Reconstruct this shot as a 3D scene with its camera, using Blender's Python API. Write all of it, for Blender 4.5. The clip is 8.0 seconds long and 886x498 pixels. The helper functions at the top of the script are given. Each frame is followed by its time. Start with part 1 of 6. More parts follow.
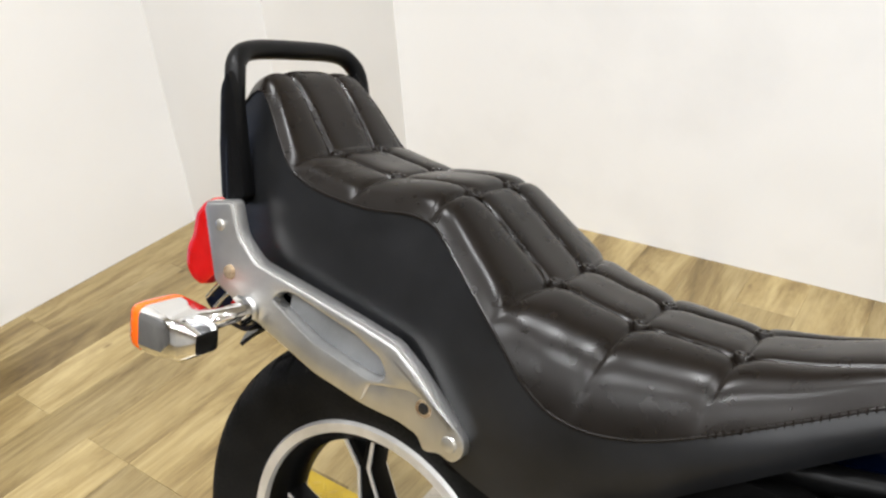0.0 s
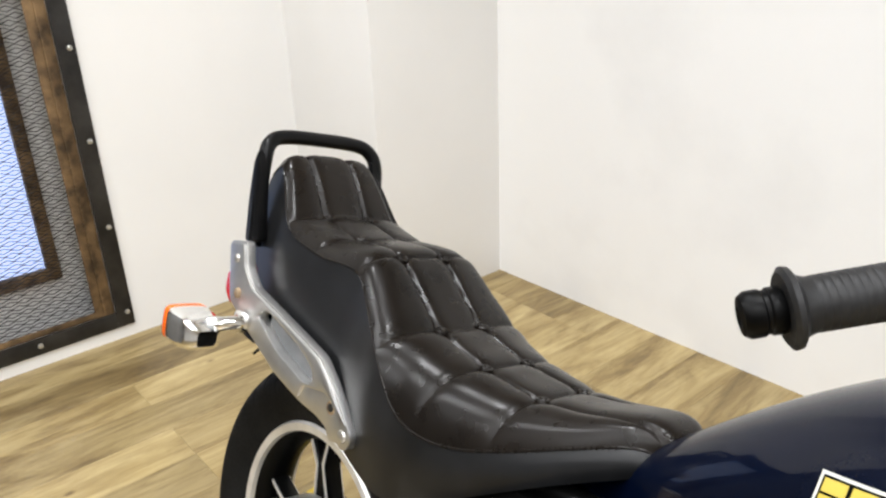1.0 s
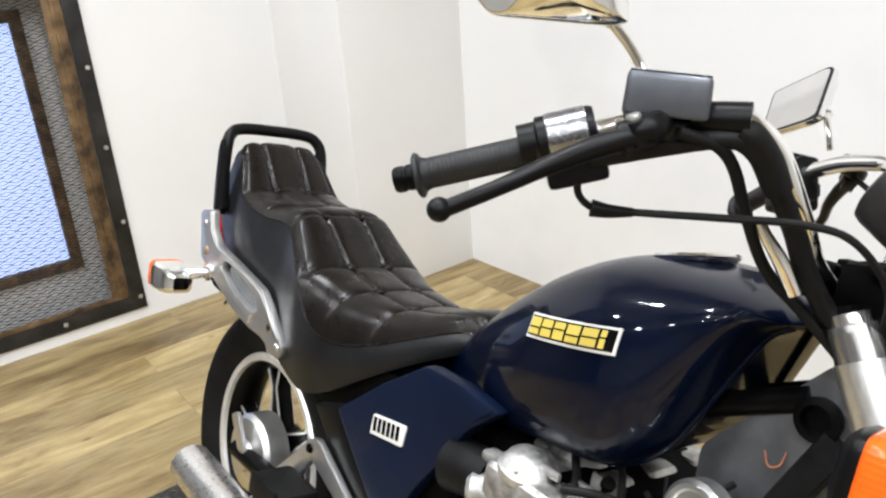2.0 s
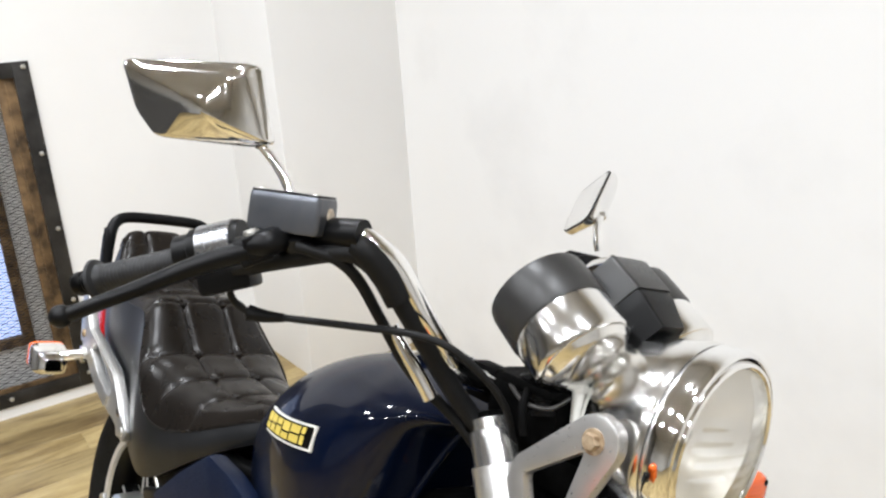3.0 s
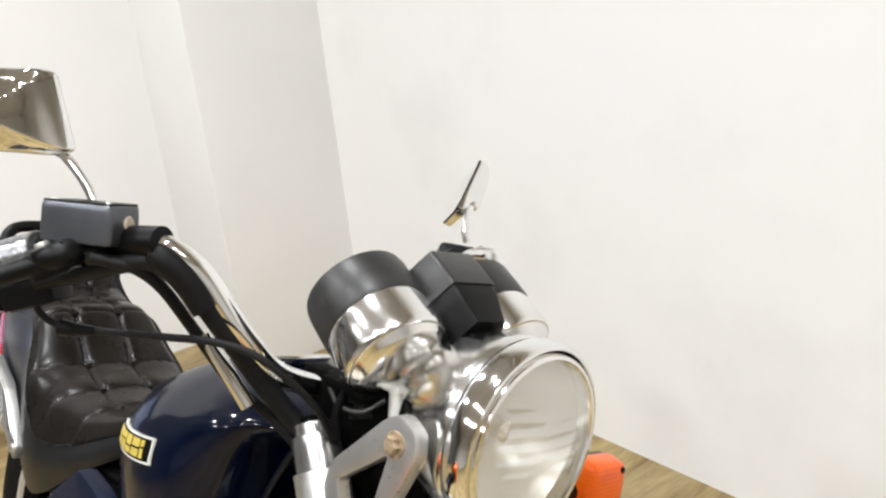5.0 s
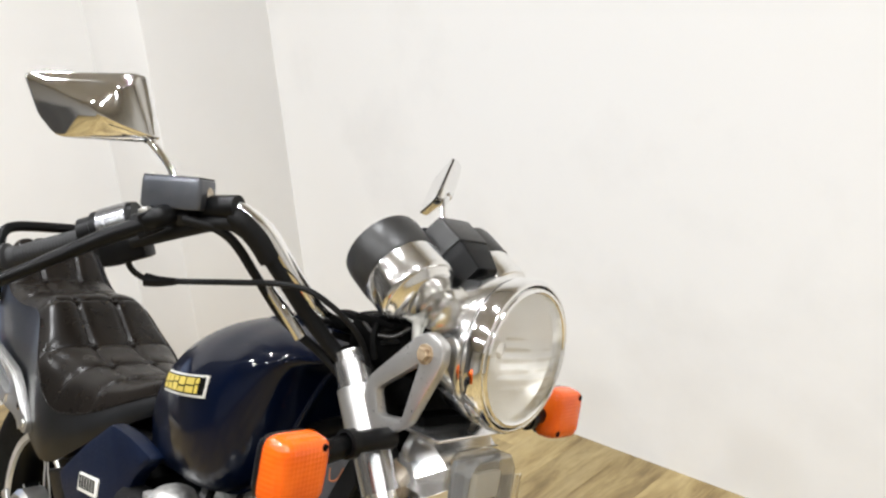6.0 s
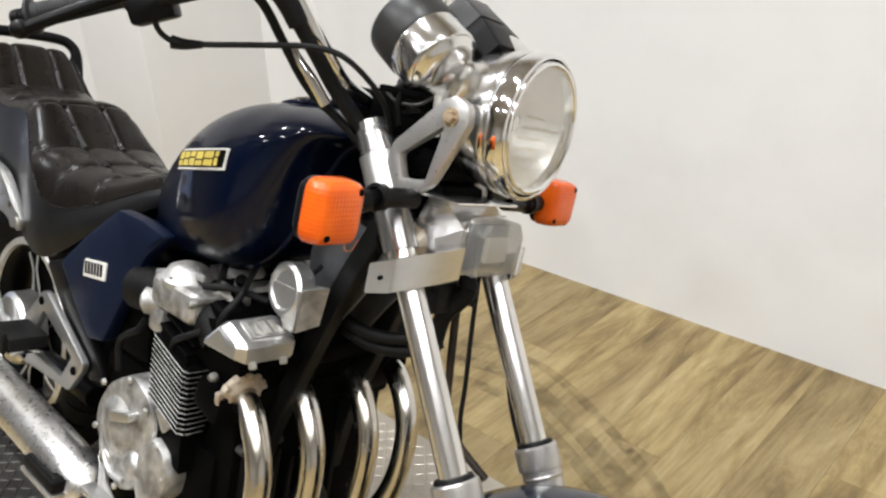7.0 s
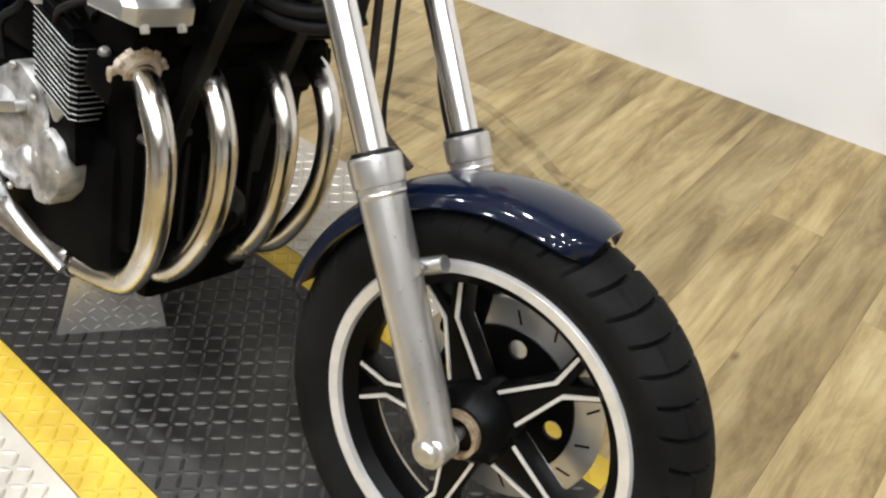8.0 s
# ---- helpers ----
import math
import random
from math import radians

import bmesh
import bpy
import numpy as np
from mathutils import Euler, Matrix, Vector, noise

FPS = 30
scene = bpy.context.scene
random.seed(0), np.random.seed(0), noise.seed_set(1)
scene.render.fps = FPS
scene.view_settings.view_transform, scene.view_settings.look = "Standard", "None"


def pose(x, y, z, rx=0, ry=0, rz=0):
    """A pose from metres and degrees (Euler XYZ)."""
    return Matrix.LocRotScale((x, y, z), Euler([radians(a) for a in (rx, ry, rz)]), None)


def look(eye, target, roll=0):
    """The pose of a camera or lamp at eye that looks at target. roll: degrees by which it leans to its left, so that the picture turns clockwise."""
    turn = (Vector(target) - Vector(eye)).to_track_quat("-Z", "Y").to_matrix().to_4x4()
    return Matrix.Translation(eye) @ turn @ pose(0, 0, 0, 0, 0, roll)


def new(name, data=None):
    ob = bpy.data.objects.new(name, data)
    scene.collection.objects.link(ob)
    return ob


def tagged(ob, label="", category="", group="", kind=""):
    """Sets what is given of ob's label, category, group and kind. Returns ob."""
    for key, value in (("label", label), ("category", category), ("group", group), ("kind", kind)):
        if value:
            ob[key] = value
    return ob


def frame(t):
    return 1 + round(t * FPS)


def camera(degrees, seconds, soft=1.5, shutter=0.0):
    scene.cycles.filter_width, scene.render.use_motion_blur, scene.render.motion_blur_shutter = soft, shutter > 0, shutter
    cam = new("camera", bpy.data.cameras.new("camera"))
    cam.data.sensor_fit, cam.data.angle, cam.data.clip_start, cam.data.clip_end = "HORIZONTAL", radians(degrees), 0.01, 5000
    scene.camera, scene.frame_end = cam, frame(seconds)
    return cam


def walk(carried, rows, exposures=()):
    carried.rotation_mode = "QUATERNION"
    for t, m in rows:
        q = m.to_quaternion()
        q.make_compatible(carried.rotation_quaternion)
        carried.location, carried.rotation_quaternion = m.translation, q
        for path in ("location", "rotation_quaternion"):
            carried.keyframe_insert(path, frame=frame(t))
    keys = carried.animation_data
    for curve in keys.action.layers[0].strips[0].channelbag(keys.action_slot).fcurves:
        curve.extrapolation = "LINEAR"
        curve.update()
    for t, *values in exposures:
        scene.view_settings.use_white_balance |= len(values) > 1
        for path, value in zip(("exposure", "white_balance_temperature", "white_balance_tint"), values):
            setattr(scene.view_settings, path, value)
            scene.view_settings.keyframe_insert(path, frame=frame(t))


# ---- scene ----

# ---------------------------------------------------------------- camera
LENS = 57.71
PATH = [
    (0, (0.535, -0.428, 1.240), (-0.499, 0.947, 0.219), -4.3),
    (0.5, (0.744, -0.524, 1.329), (-0.562, 0.748, 0.506), -2.7),
    (1, (0.968, -0.413, 1.326), (-0.447, 0.749, 0.522), -2.3),
    (1.2, (1.040, -0.415, 1.337), (-0.226, 0.541, 0.647), -3.8),
    (2.3, (1.497, -0.487, 1.356), (0.211, 0.495, 0.745), -4.4),
    (2.5, (1.542, -0.419, 1.364), (0.025, 0.716, 0.724), -5.2),
    (3, (1.647, -0.206, 1.371), (0.073, 0.885, 0.792), -4.2),
    (3.5, (1.684, -0.116, 1.362), (0.099, 0.934, 0.742), -5.9),
    (4, (1.694, -0.084, 1.365), (0.151, 1.042, 0.771), -5.6),
    (4.5, (1.710, -0.068, 1.361), (0.171, 1.055, 0.750), -6.4),
    (4.7, (1.710, -0.068, 1.361), (0.177, 1.061, 0.746), -6.4),
    (5.8, (1.811, -0.220, 1.371), (0.533, 0.839, 0.882), -5.0),
    (6, (1.839, -0.302, 1.375), (0.431, 0.997, 0.800), -5.0),
    (6.5, (1.871, -0.434, 1.354), (0.563, 0.934, 0.707), -4.2),
    (7, (1.839, -0.434, 1.283), (0.591, 0.861, 0.409), -2.0),
    (7.2, (1.830, -0.421, 1.242), (0.637, 0.847, 0.257), -1.9),
    (7.5, (1.834, -0.406, 1.194), (0.740, 0.819, 0.053), -0.4),
    (7.7, (1.844, -0.408, 1.158), (0.793, 0.795, -0.045), 1.5),
    (8, (1.847, -0.407, 1.116), (0.893, 0.757, -0.201), 2.0),
]
cam = camera(LENS, 8.0, soft=2.4)
walk(cam, [(t, look(eye, target, roll)) for t, eye, target, roll in PATH],
     exposures=[(0.0, 0.10, 6500, 10), (1.0, 0.06, 6480, 10), (2.3, 0.05, 6240, 10), (3.0, 0.04, 6280, 10), (3.5, 0.02, 6420, 10), (4.5, 0.0, 6430, 10), (6.0, -0.04, 6450, 10), (6.5, -0.06, 6380, 10), (7.0, -0.20, 6460, 10), (7.5, -0.14, 6450, 10), (8.0, -0.04, 6320, 10)])

# ---------------------------------------------------------------- world and light
world = bpy.data.worlds.new("room_world")
scene.world = world
world.use_nodes = True
world.node_tree.nodes["Background"].inputs[0].default_value = (0.9, 0.95, 1.0, 1)
world.node_tree.nodes["Background"].inputs[1].default_value = 0.3
scene.view_settings.exposure = 0.0


def disc_lamp(x, y, z, power, size=0.17, colour=(0.965, 0.98, 1.0)):
    data = bpy.data.lights.new("ceiling_lamp_light", "AREA")
    data.shape, data.size, data.energy, data.color = "DISK", size, power, colour
    data.spread = radians(150)
    ob = new("ceiling_lamp_light", data)
    ob.matrix_world = pose(x, y, z)
    return ob


CEIL = 3.3
LAMPS = [(x0 + 1.25 * k, y) for y, x0, n in ((-2.9, -0.4, 4), (-1.45, -1.0, 5), (0.05, -0.65, 5)) for k in range(n)]
for lx, ly in LAMPS:
    disc_lamp(lx, ly, CEIL - 0.035, 24)

# ---------------------------------------------------------------- materials
def nodes_of(name):
    m = bpy.data.materials.new(name)
    m.use_nodes = True
    t = m.node_tree
    return m, t, t.nodes["Principled BSDF"]


def noise_node(t, scale, detail=4.0, rough=0.55, coord="Object", stretch=None):
    tc = t.nodes.new("ShaderNodeTexCoord")
    n = t.nodes.new("ShaderNodeTexNoise")
    n.inputs["Scale"].default_value = scale
    n.inputs["Detail"].default_value = detail
    n.inputs["Roughness"].default_value = rough
    src = tc.outputs[coord]
    if stretch:
        mp = t.nodes.new("ShaderNodeMapping")
        mp.inputs["Scale"].default_value = stretch
        t.links.new(src, mp.inputs["Vector"])
        src = mp.outputs["Vector"]
    t.links.new(src, n.inputs["Vector"])
    return n


def ramp(t, src, stops):
    r = t.nodes.new("ShaderNodeValToRGB")
    while len(r.color_ramp.elements) < len(stops):
        r.color_ramp.elements.new(0.5)
    for e, (p, c) in zip(r.color_ramp.elements, stops):
        e.position = p
        e.color = (*c, 1) if len(c) == 3 else c
    t.links.new(src, r.inputs["Fac"])
    return r


def grey(v):
    return (v, v, v)


def bump(t, p, src, strength, dist):
    b = t.nodes.new("ShaderNodeBump")
    b.inputs["Strength"].default_value = strength
    b.inputs["Distance"].default_value = dist
    t.links.new(src, b.inputs["Height"])
    t.links.new(b.outputs["Normal"], p.inputs["Normal"])
    return b


def surface(name, c1, c2, rough=0.5, rough2=None, metal=0.0, big=6.0, fine=90.0, bumpy=0.1, dist=0.001, coat=0.0, spec=0.5, lo=0.35, hi=0.65, coat_rough=0.03):
    """A paint, metal, rubber or plastic with stains at one scale and grain at a finer one."""
    m, t, p = nodes_of(name)
    a = noise_node(t, big, 5.0)
    r = ramp(t, a.outputs["Fac"], [(lo, c1), (hi, c2)])
    t.links.new(r.outputs["Color"], p.inputs["Base Color"])
    b = noise_node(t, fine, 3.0)
    rr = ramp(t, b.outputs["Fac"], [(0.3, grey(rough)), (0.7, grey(rough2 if rough2 is not None else rough * 1.3))])
    t.links.new(rr.outputs["Color"], p.inputs["Roughness"])
    p.inputs["Metallic"].default_value = metal
    p.inputs["Specular IOR Level"].default_value = spec
    if coat:
        p.inputs["Coat Weight"].default_value = coat
        p.inputs["Coat Roughness"].default_value = coat_rough
    if bumpy:
        bump(t, p, b.outputs["Fac"], bumpy, dist)
    return m


M_WALL = surface("wall_paint", (0.80, 0.795, 0.785), (0.84, 0.835, 0.825), 0.6, 0.75, big=1.3, fine=160, bumpy=0.08, dist=0.0006)
M_WALL_SCUFFED = surface("scuffed_wall_paint", (0.84, 0.835, 0.825), (0.785, 0.779, 0.770), 0.6, 0.75, big=2.3, fine=160, bumpy=0.08, dist=0.0006, lo=0.50, hi=0.72)
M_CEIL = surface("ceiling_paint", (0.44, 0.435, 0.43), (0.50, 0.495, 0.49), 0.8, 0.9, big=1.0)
M_GREYWALL = surface("grey_wall_paint", (0.58, 0.58, 0.575), (0.66, 0.66, 0.655), 0.7, 0.85, big=1.0)
M_DARKWALL = surface("unseen_dark_wall_paint", (0.10, 0.10, 0.102), (0.15, 0.15, 0.152), 0.7, 0.85, big=1.0)
M_CHROME = surface("chrome", (0.84, 0.84, 0.84), (0.92, 0.92, 0.91), 0.05, 0.085, 1.0, 8, 60, 0.0)
M_PIPE = surface("exhaust_chrome", (0.52, 0.48, 0.41), (0.78, 0.765, 0.735), 0.16, 0.28, 1.0, 9, 40, 0.02)
M_ALU = surface("cast_aluminium", (0.60, 0.60, 0.59), (0.76, 0.755, 0.74), 0.28, 0.42, 0.95, 12, 220, 0.12, 0.0006)
M_ALU_OLD = surface("weathered_aluminium", (0.27, 0.26, 0.245), (0.66, 0.65, 0.63), 0.40, 0.60, 0.88, 30, 110, 0.5, 0.0015)
M_SHEET = surface("bright_sheet_metal", (0.78, 0.78, 0.79), (0.90, 0.90, 0.90), 0.16, 0.26, 0.95, 14, 120, 0.06, 0.0006)
M_SILVER = surface("silver_paint", (0.50, 0.488, 0.472), (0.62, 0.608, 0.59), 0.27, 0.36, 0.85, 9, 200, 0.03, 0.0004)
M_RIM = surface("polished_rim_edge", (0.66, 0.65, 0.63), (0.80, 0.79, 0.77), 0.3, 0.42, 0.6, 30, 300, 0.05, 0.0004)
M_SHROUD = surface("silver_fork_cover", (0.34, 0.336, 0.33), (0.44, 0.436, 0.428), 0.20, 0.24, 0.9, 9, 200, 0.0)
M_BLACK = surface("black_paint", (0.0012, 0.0012, 0.0013), (0.0028, 0.0028, 0.0028), 0.28, 0.42, 0, 12, 140, 0.06, spec=0.09)
M_SATIN = surface("satin_black_casting", (0.0010, 0.0010, 0.0010), (0.0026, 0.0025, 0.0024), 0.5, 0.66, 0, 14, 260, 0.25, 0.0008, spec=0.035)
M_PLASTIC = surface("black_plastic", (0.0018, 0.0018, 0.0019), (0.0042, 0.0042, 0.0045), 0.30, 0.44, 0, 10, 350, 0.15, 0.0005, spec=0.16)
M_RUBBER = surface("rubber", (0.003, 0.003, 0.003), (0.007, 0.0069, 0.0067), 0.44, 0.62, 0, 9, 240, 0.2, 0.0008, spec=0.16)
M_TYRE = surface("worn_tyre_rubber", (0.0034, 0.0034, 0.0033), (0.0085, 0.0083, 0.0080), 0.60, 0.8, 0, 9, 240, 0.2, 0.0008, spec=0.10)
M_VINYL = surface("seat_vinyl", (0.0042, 0.0030, 0.0021), (0.0088, 0.0063, 0.0046), 0.26, 0.31, 0, 5, 40, 0.02, 0.0006, spec=0.23)
M_SKIRT = surface("seat_side_vinyl", (0.0050, 0.0052, 0.0056), (0.0125, 0.0128, 0.0138), 0.30, 0.42, 0, 9, 600, 0.08, 0.0005, spec=0.28)
# One blue paint in two copies: tank shaded darker, front fender lit lighter.
M_BLUE = surface("dark_blue_paint", (0.0005, 0.0018, 0.0080), (0.0008, 0.0028, 0.0118), 0.30, 0.40, 0.0, 4, 500, 0.0, coat=0.5, spec=0.03, coat_rough=0.04)
M_BLUE_LIT = surface("lit_blue_paint", (0.0008, 0.0031, 0.0125), (0.0013, 0.0047, 0.0180), 0.30, 0.40, 0.0, 4, 500, 0.0, coat=0.75, spec=0.06, coat_rough=0.06)
M_BLUE_SIDE = surface("satin_dark_blue_plastic", (0.0012, 0.0044, 0.0165), (0.0020, 0.0066, 0.0235), 0.38, 0.50, 0.0, 6, 400, 0.03, 0.0004, spec=0.18)
M_ORANGE = surface("orange_lens", (0.66, 0.088, 0.005), (0.80, 0.135, 0.008), 0.14, 0.26, 0, 20, 120, 0.15, 0.0008, coat=0.25, spec=0.3)


def ribbed(m, scale, strength):
    """Moulded ribs in a lamp lens."""
    t, p = m.node_tree, m.node_tree.nodes["Principled BSDF"]
    tc = t.nodes.new("ShaderNodeTexCoord")
    heights = []
    for axis in ("Y", "Z"):
        w = t.nodes.new("ShaderNodeTexWave")
        w.wave_type, w.bands_direction = "BANDS", axis
        w.inputs["Scale"].default_value = scale
        t.links.new(tc.outputs["Object"], w.inputs["Vector"])
        heights.append(w)
    add = t.nodes.new("ShaderNodeMath")
    add.operation = "ADD"
    t.links.new(heights[0].outputs["Fac"], add.inputs[0])
    t.links.new(heights[1].outputs["Fac"], add.inputs[1])
    bump(t, p, add.outputs[0], strength, 0.0012)


ribbed(M_ORANGE, 60.0, 0.16)
M_RED = surface("red_lens", (0.42, 0.004, 0.004), (0.55, 0.007, 0.006), 0.12, 0.2, 0, 20, 120, 0.1, coat=0.2, spec=0.3)
M_YELLOW_INK = surface("yellow_enamel", (0.52, 0.40, 0.06), (0.64, 0.50, 0.10), 0.35)
M_WHITE_INK = surface("off_white_enamel", (0.66, 0.65, 0.60), (0.76, 0.75, 0.70), 0.35)
M_RUST = surface("rusty_bolt", (0.20, 0.13, 0.07), (0.48, 0.38, 0.26), 0.45, 0.7, 0.6, 120, 400, 0.5, 0.001)
M_TAN = surface("rust_stained_alloy", (0.32, 0.235, 0.15), (0.64, 0.57, 0.47), 0.42, 0.66, 0.5, 40, 200, 0.4, 0.001)
M_MUFFLER = surface("weathered_chrome", (0.62, 0.61, 0.59), (0.80, 0.79, 0.775), 0.24, 0.36, 0.97, 14, 120, 0.08, 0.0006)
M_LINK = surface("dull_taupe_steel", (0.16, 0.135, 0.11), (0.34, 0.30, 0.26), 0.42, 0.62, 0.7, 30, 200, 0.2, 0.0006)
M_BOLT = surface("zinc_bolt", (0.5, 0.49, 0.46), (0.66, 0.65, 0.6), 0.3, 0.45, 0.9, 60, 200, 0.05)
M_FRAME = surface("worn_frame_paint", (0.0025, 0.0025, 0.0026), (0.007, 0.007, 0.0069), 0.3, 0.5, 0, 16, 140, 0.1, spec=0.16)
M_GUSSET = surface("grey_black_frame_paint", (0.075, 0.076, 0.080), (0.13, 0.131, 0.135), 0.32, 0.5, 0.3, 16, 140, 0.1, spec=0.4)
M_CUP = surface("soft_chrome", (0.80, 0.795, 0.78), (0.90, 0.895, 0.88), 0.13, 0.17, 1.0, 9, 90, 0.0)
M_STEEL = surface("dark_steel_frame", (0.02, 0.019, 0.018), (0.05, 0.047, 0.044), 0.36, 0.5, 0.6, 9, 120, 0.12)
M_RUSTWOOD = surface("rusty_angle_iron", (0.05, 0.03, 0.014), (0.24, 0.15, 0.07), 0.5, 0.75, 0.3, 16, 120, 0.4, 0.002)
M_MESH = surface("expanded_metal", (0.012, 0.011, 0.010), (0.035, 0.030, 0.026), 0.45, 0.6, 0.6, 20, 200, 0.1)
M_DARKPLATE = surface("dark_tread_plate", (0.012, 0.0115, 0.011), (0.046, 0.042, 0.036), 0.34, 0.52, 0.4, 5, 180, 0.12)
M_DARKLUG = surface("worn_tread_lug", (0.014, 0.0133, 0.0125), (0.070, 0.065, 0.057), 0.34, 0.5, 0.4, 7, 180, 0.1)
M_YELLOWTAPE = surface("yellow_floor_paint", (0.40, 0.265, 0.013), (0.56, 0.385, 0.028), 0.4, 0.55, 0, 9, 160, 0.1)
# Tan base colour stands in for wood floor reflected in the metal.
M_LIGHTPLATE = surface("wood_tinted_tread_plate", (0.36, 0.325, 0.27), (0.52, 0.475, 0.405), 0.3, 0.48, 0.45, 7, 160, 0.1)
M_STEPPLATE = surface("silver_tread_plate", (0.44, 0.43, 0.415), (0.60, 0.59, 0.57), 0.26, 0.42, 0.6, 7, 160, 0.1)
M_FABRIC = surface("dull_black_cable", (0.003, 0.003, 0.003), (0.007, 0.007, 0.007), 0.5, 0.65, spec=0.2)
M_BROWNHOSE = surface("brown_rubber_hose", (0.012, 0.008, 0.005), (0.028, 0.019, 0.012), 0.45, 0.6, 0, 20, 200, 0.1, spec=0.25)
M_WIRE_O = surface("orange_wire", (0.36, 0.11, 0.035), (0.46, 0.16, 0.055), 0.5)


def glass_material(name, colour, gloss, rough, milk=0.0):
    """A thin pane: clear, with a share of reflection and a little haze."""
    m, t, p = nodes_of(name)
    t.nodes.remove(p)
    clear = t.nodes.new("ShaderNodeBsdfTransparent")
    clear.inputs[0].default_value = (*colour, 1)
    haze = t.nodes.new("ShaderNodeBsdfDiffuse")
    haze.inputs[0].default_value = (0.85, 0.84, 0.81, 1)
    body = t.nodes.new("ShaderNodeMixShader")
    body.inputs[0].default_value = milk
    t.links.new(clear.outputs[0], body.inputs[1])
    t.links.new(haze.outputs[0], body.inputs[2])
    shine = t.nodes.new("ShaderNodeBsdfGlossy")
    shine.inputs["Roughness"].default_value = rough
    n = noise_node(t, 60.0, 2.0)
    fac = ramp(t, n.outputs["Fac"], [(0.3, grey(gloss * 0.8)), (0.7, grey(gloss * 1.2))])
    mix = t.nodes.new("ShaderNodeMixShader")
    t.links.new(fac.outputs["Color"], mix.inputs[0])
    t.links.new(body.outputs[0], mix.inputs[1])
    t.links.new(shine.outputs[0], mix.inputs[2])
    t.links.new(mix.outputs[0], t.nodes["Material Output"].inputs["Surface"])
    return m


M_GLASS = glass_material("headlight_glass", (0.97, 0.96, 0.93), 0.24, 0.06, 0.14)
M_RESERVOIR = surface("grey_cast_metal", (0.085, 0.090, 0.102), (0.125, 0.131, 0.145), 0.30, 0.40, 0.75, 20, 200, 0.1, 0.0005, spec=0.5)
M_HOUSING = surface("grey_switch_metal", (0.26, 0.265, 0.28), (0.38, 0.386, 0.40), 0.20, 0.30, 0.9, 30, 240, 0.06, 0.0005, spec=0.5)
M_GRIP = surface("grey_grip_rubber", (0.008, 0.008, 0.0084), (0.018, 0.0178, 0.0182), 0.42, 0.56, 0, 14, 240, 0.15, 0.0006, spec=0.26)
M_TUBE = surface("hard_chrome_tube", (0.74, 0.735, 0.72), (0.84, 0.83, 0.81), 0.20, 0.23, 0.97, 10, 140, 0.0)
M_HOOD = surface("grey_black_gauge_hood", (0.014, 0.0136, 0.013), (0.028, 0.0272, 0.0264), 0.32, 0.44, 0, 18, 260, 0.12, 0.0005, spec=0.4)
M_GREYPANEL = surface("grey_cast_panel", (0.13, 0.135, 0.14), (0.21, 0.215, 0.22), 0.5, 0.7, 0.3, 14, 300, 0.3, 0.001)
M_CLEAR = glass_material("clear_lens", (0.66, 0.65, 0.62), 0.2, 0.15, 0.12)
M_REFLECT = surface("reflector_metal", (0.84, 0.83, 0.80), (0.90, 0.89, 0.86), 0.3, 0.45, 0.3, 30, 200, 0.05)


def glow(name, colour, strength):
    m, t, p = nodes_of(name)
    p.inputs["Base Color"].default_value = (0.7, 0.7, 0.7, 1)
    p.inputs["Emission Color"].default_value = (*colour, 1)
    p.inputs["Emission Strength"].default_value = strength
    return m


M_DAY = glow("daylight_backdrop", (0.42, 0.58, 1.0), 1.1)


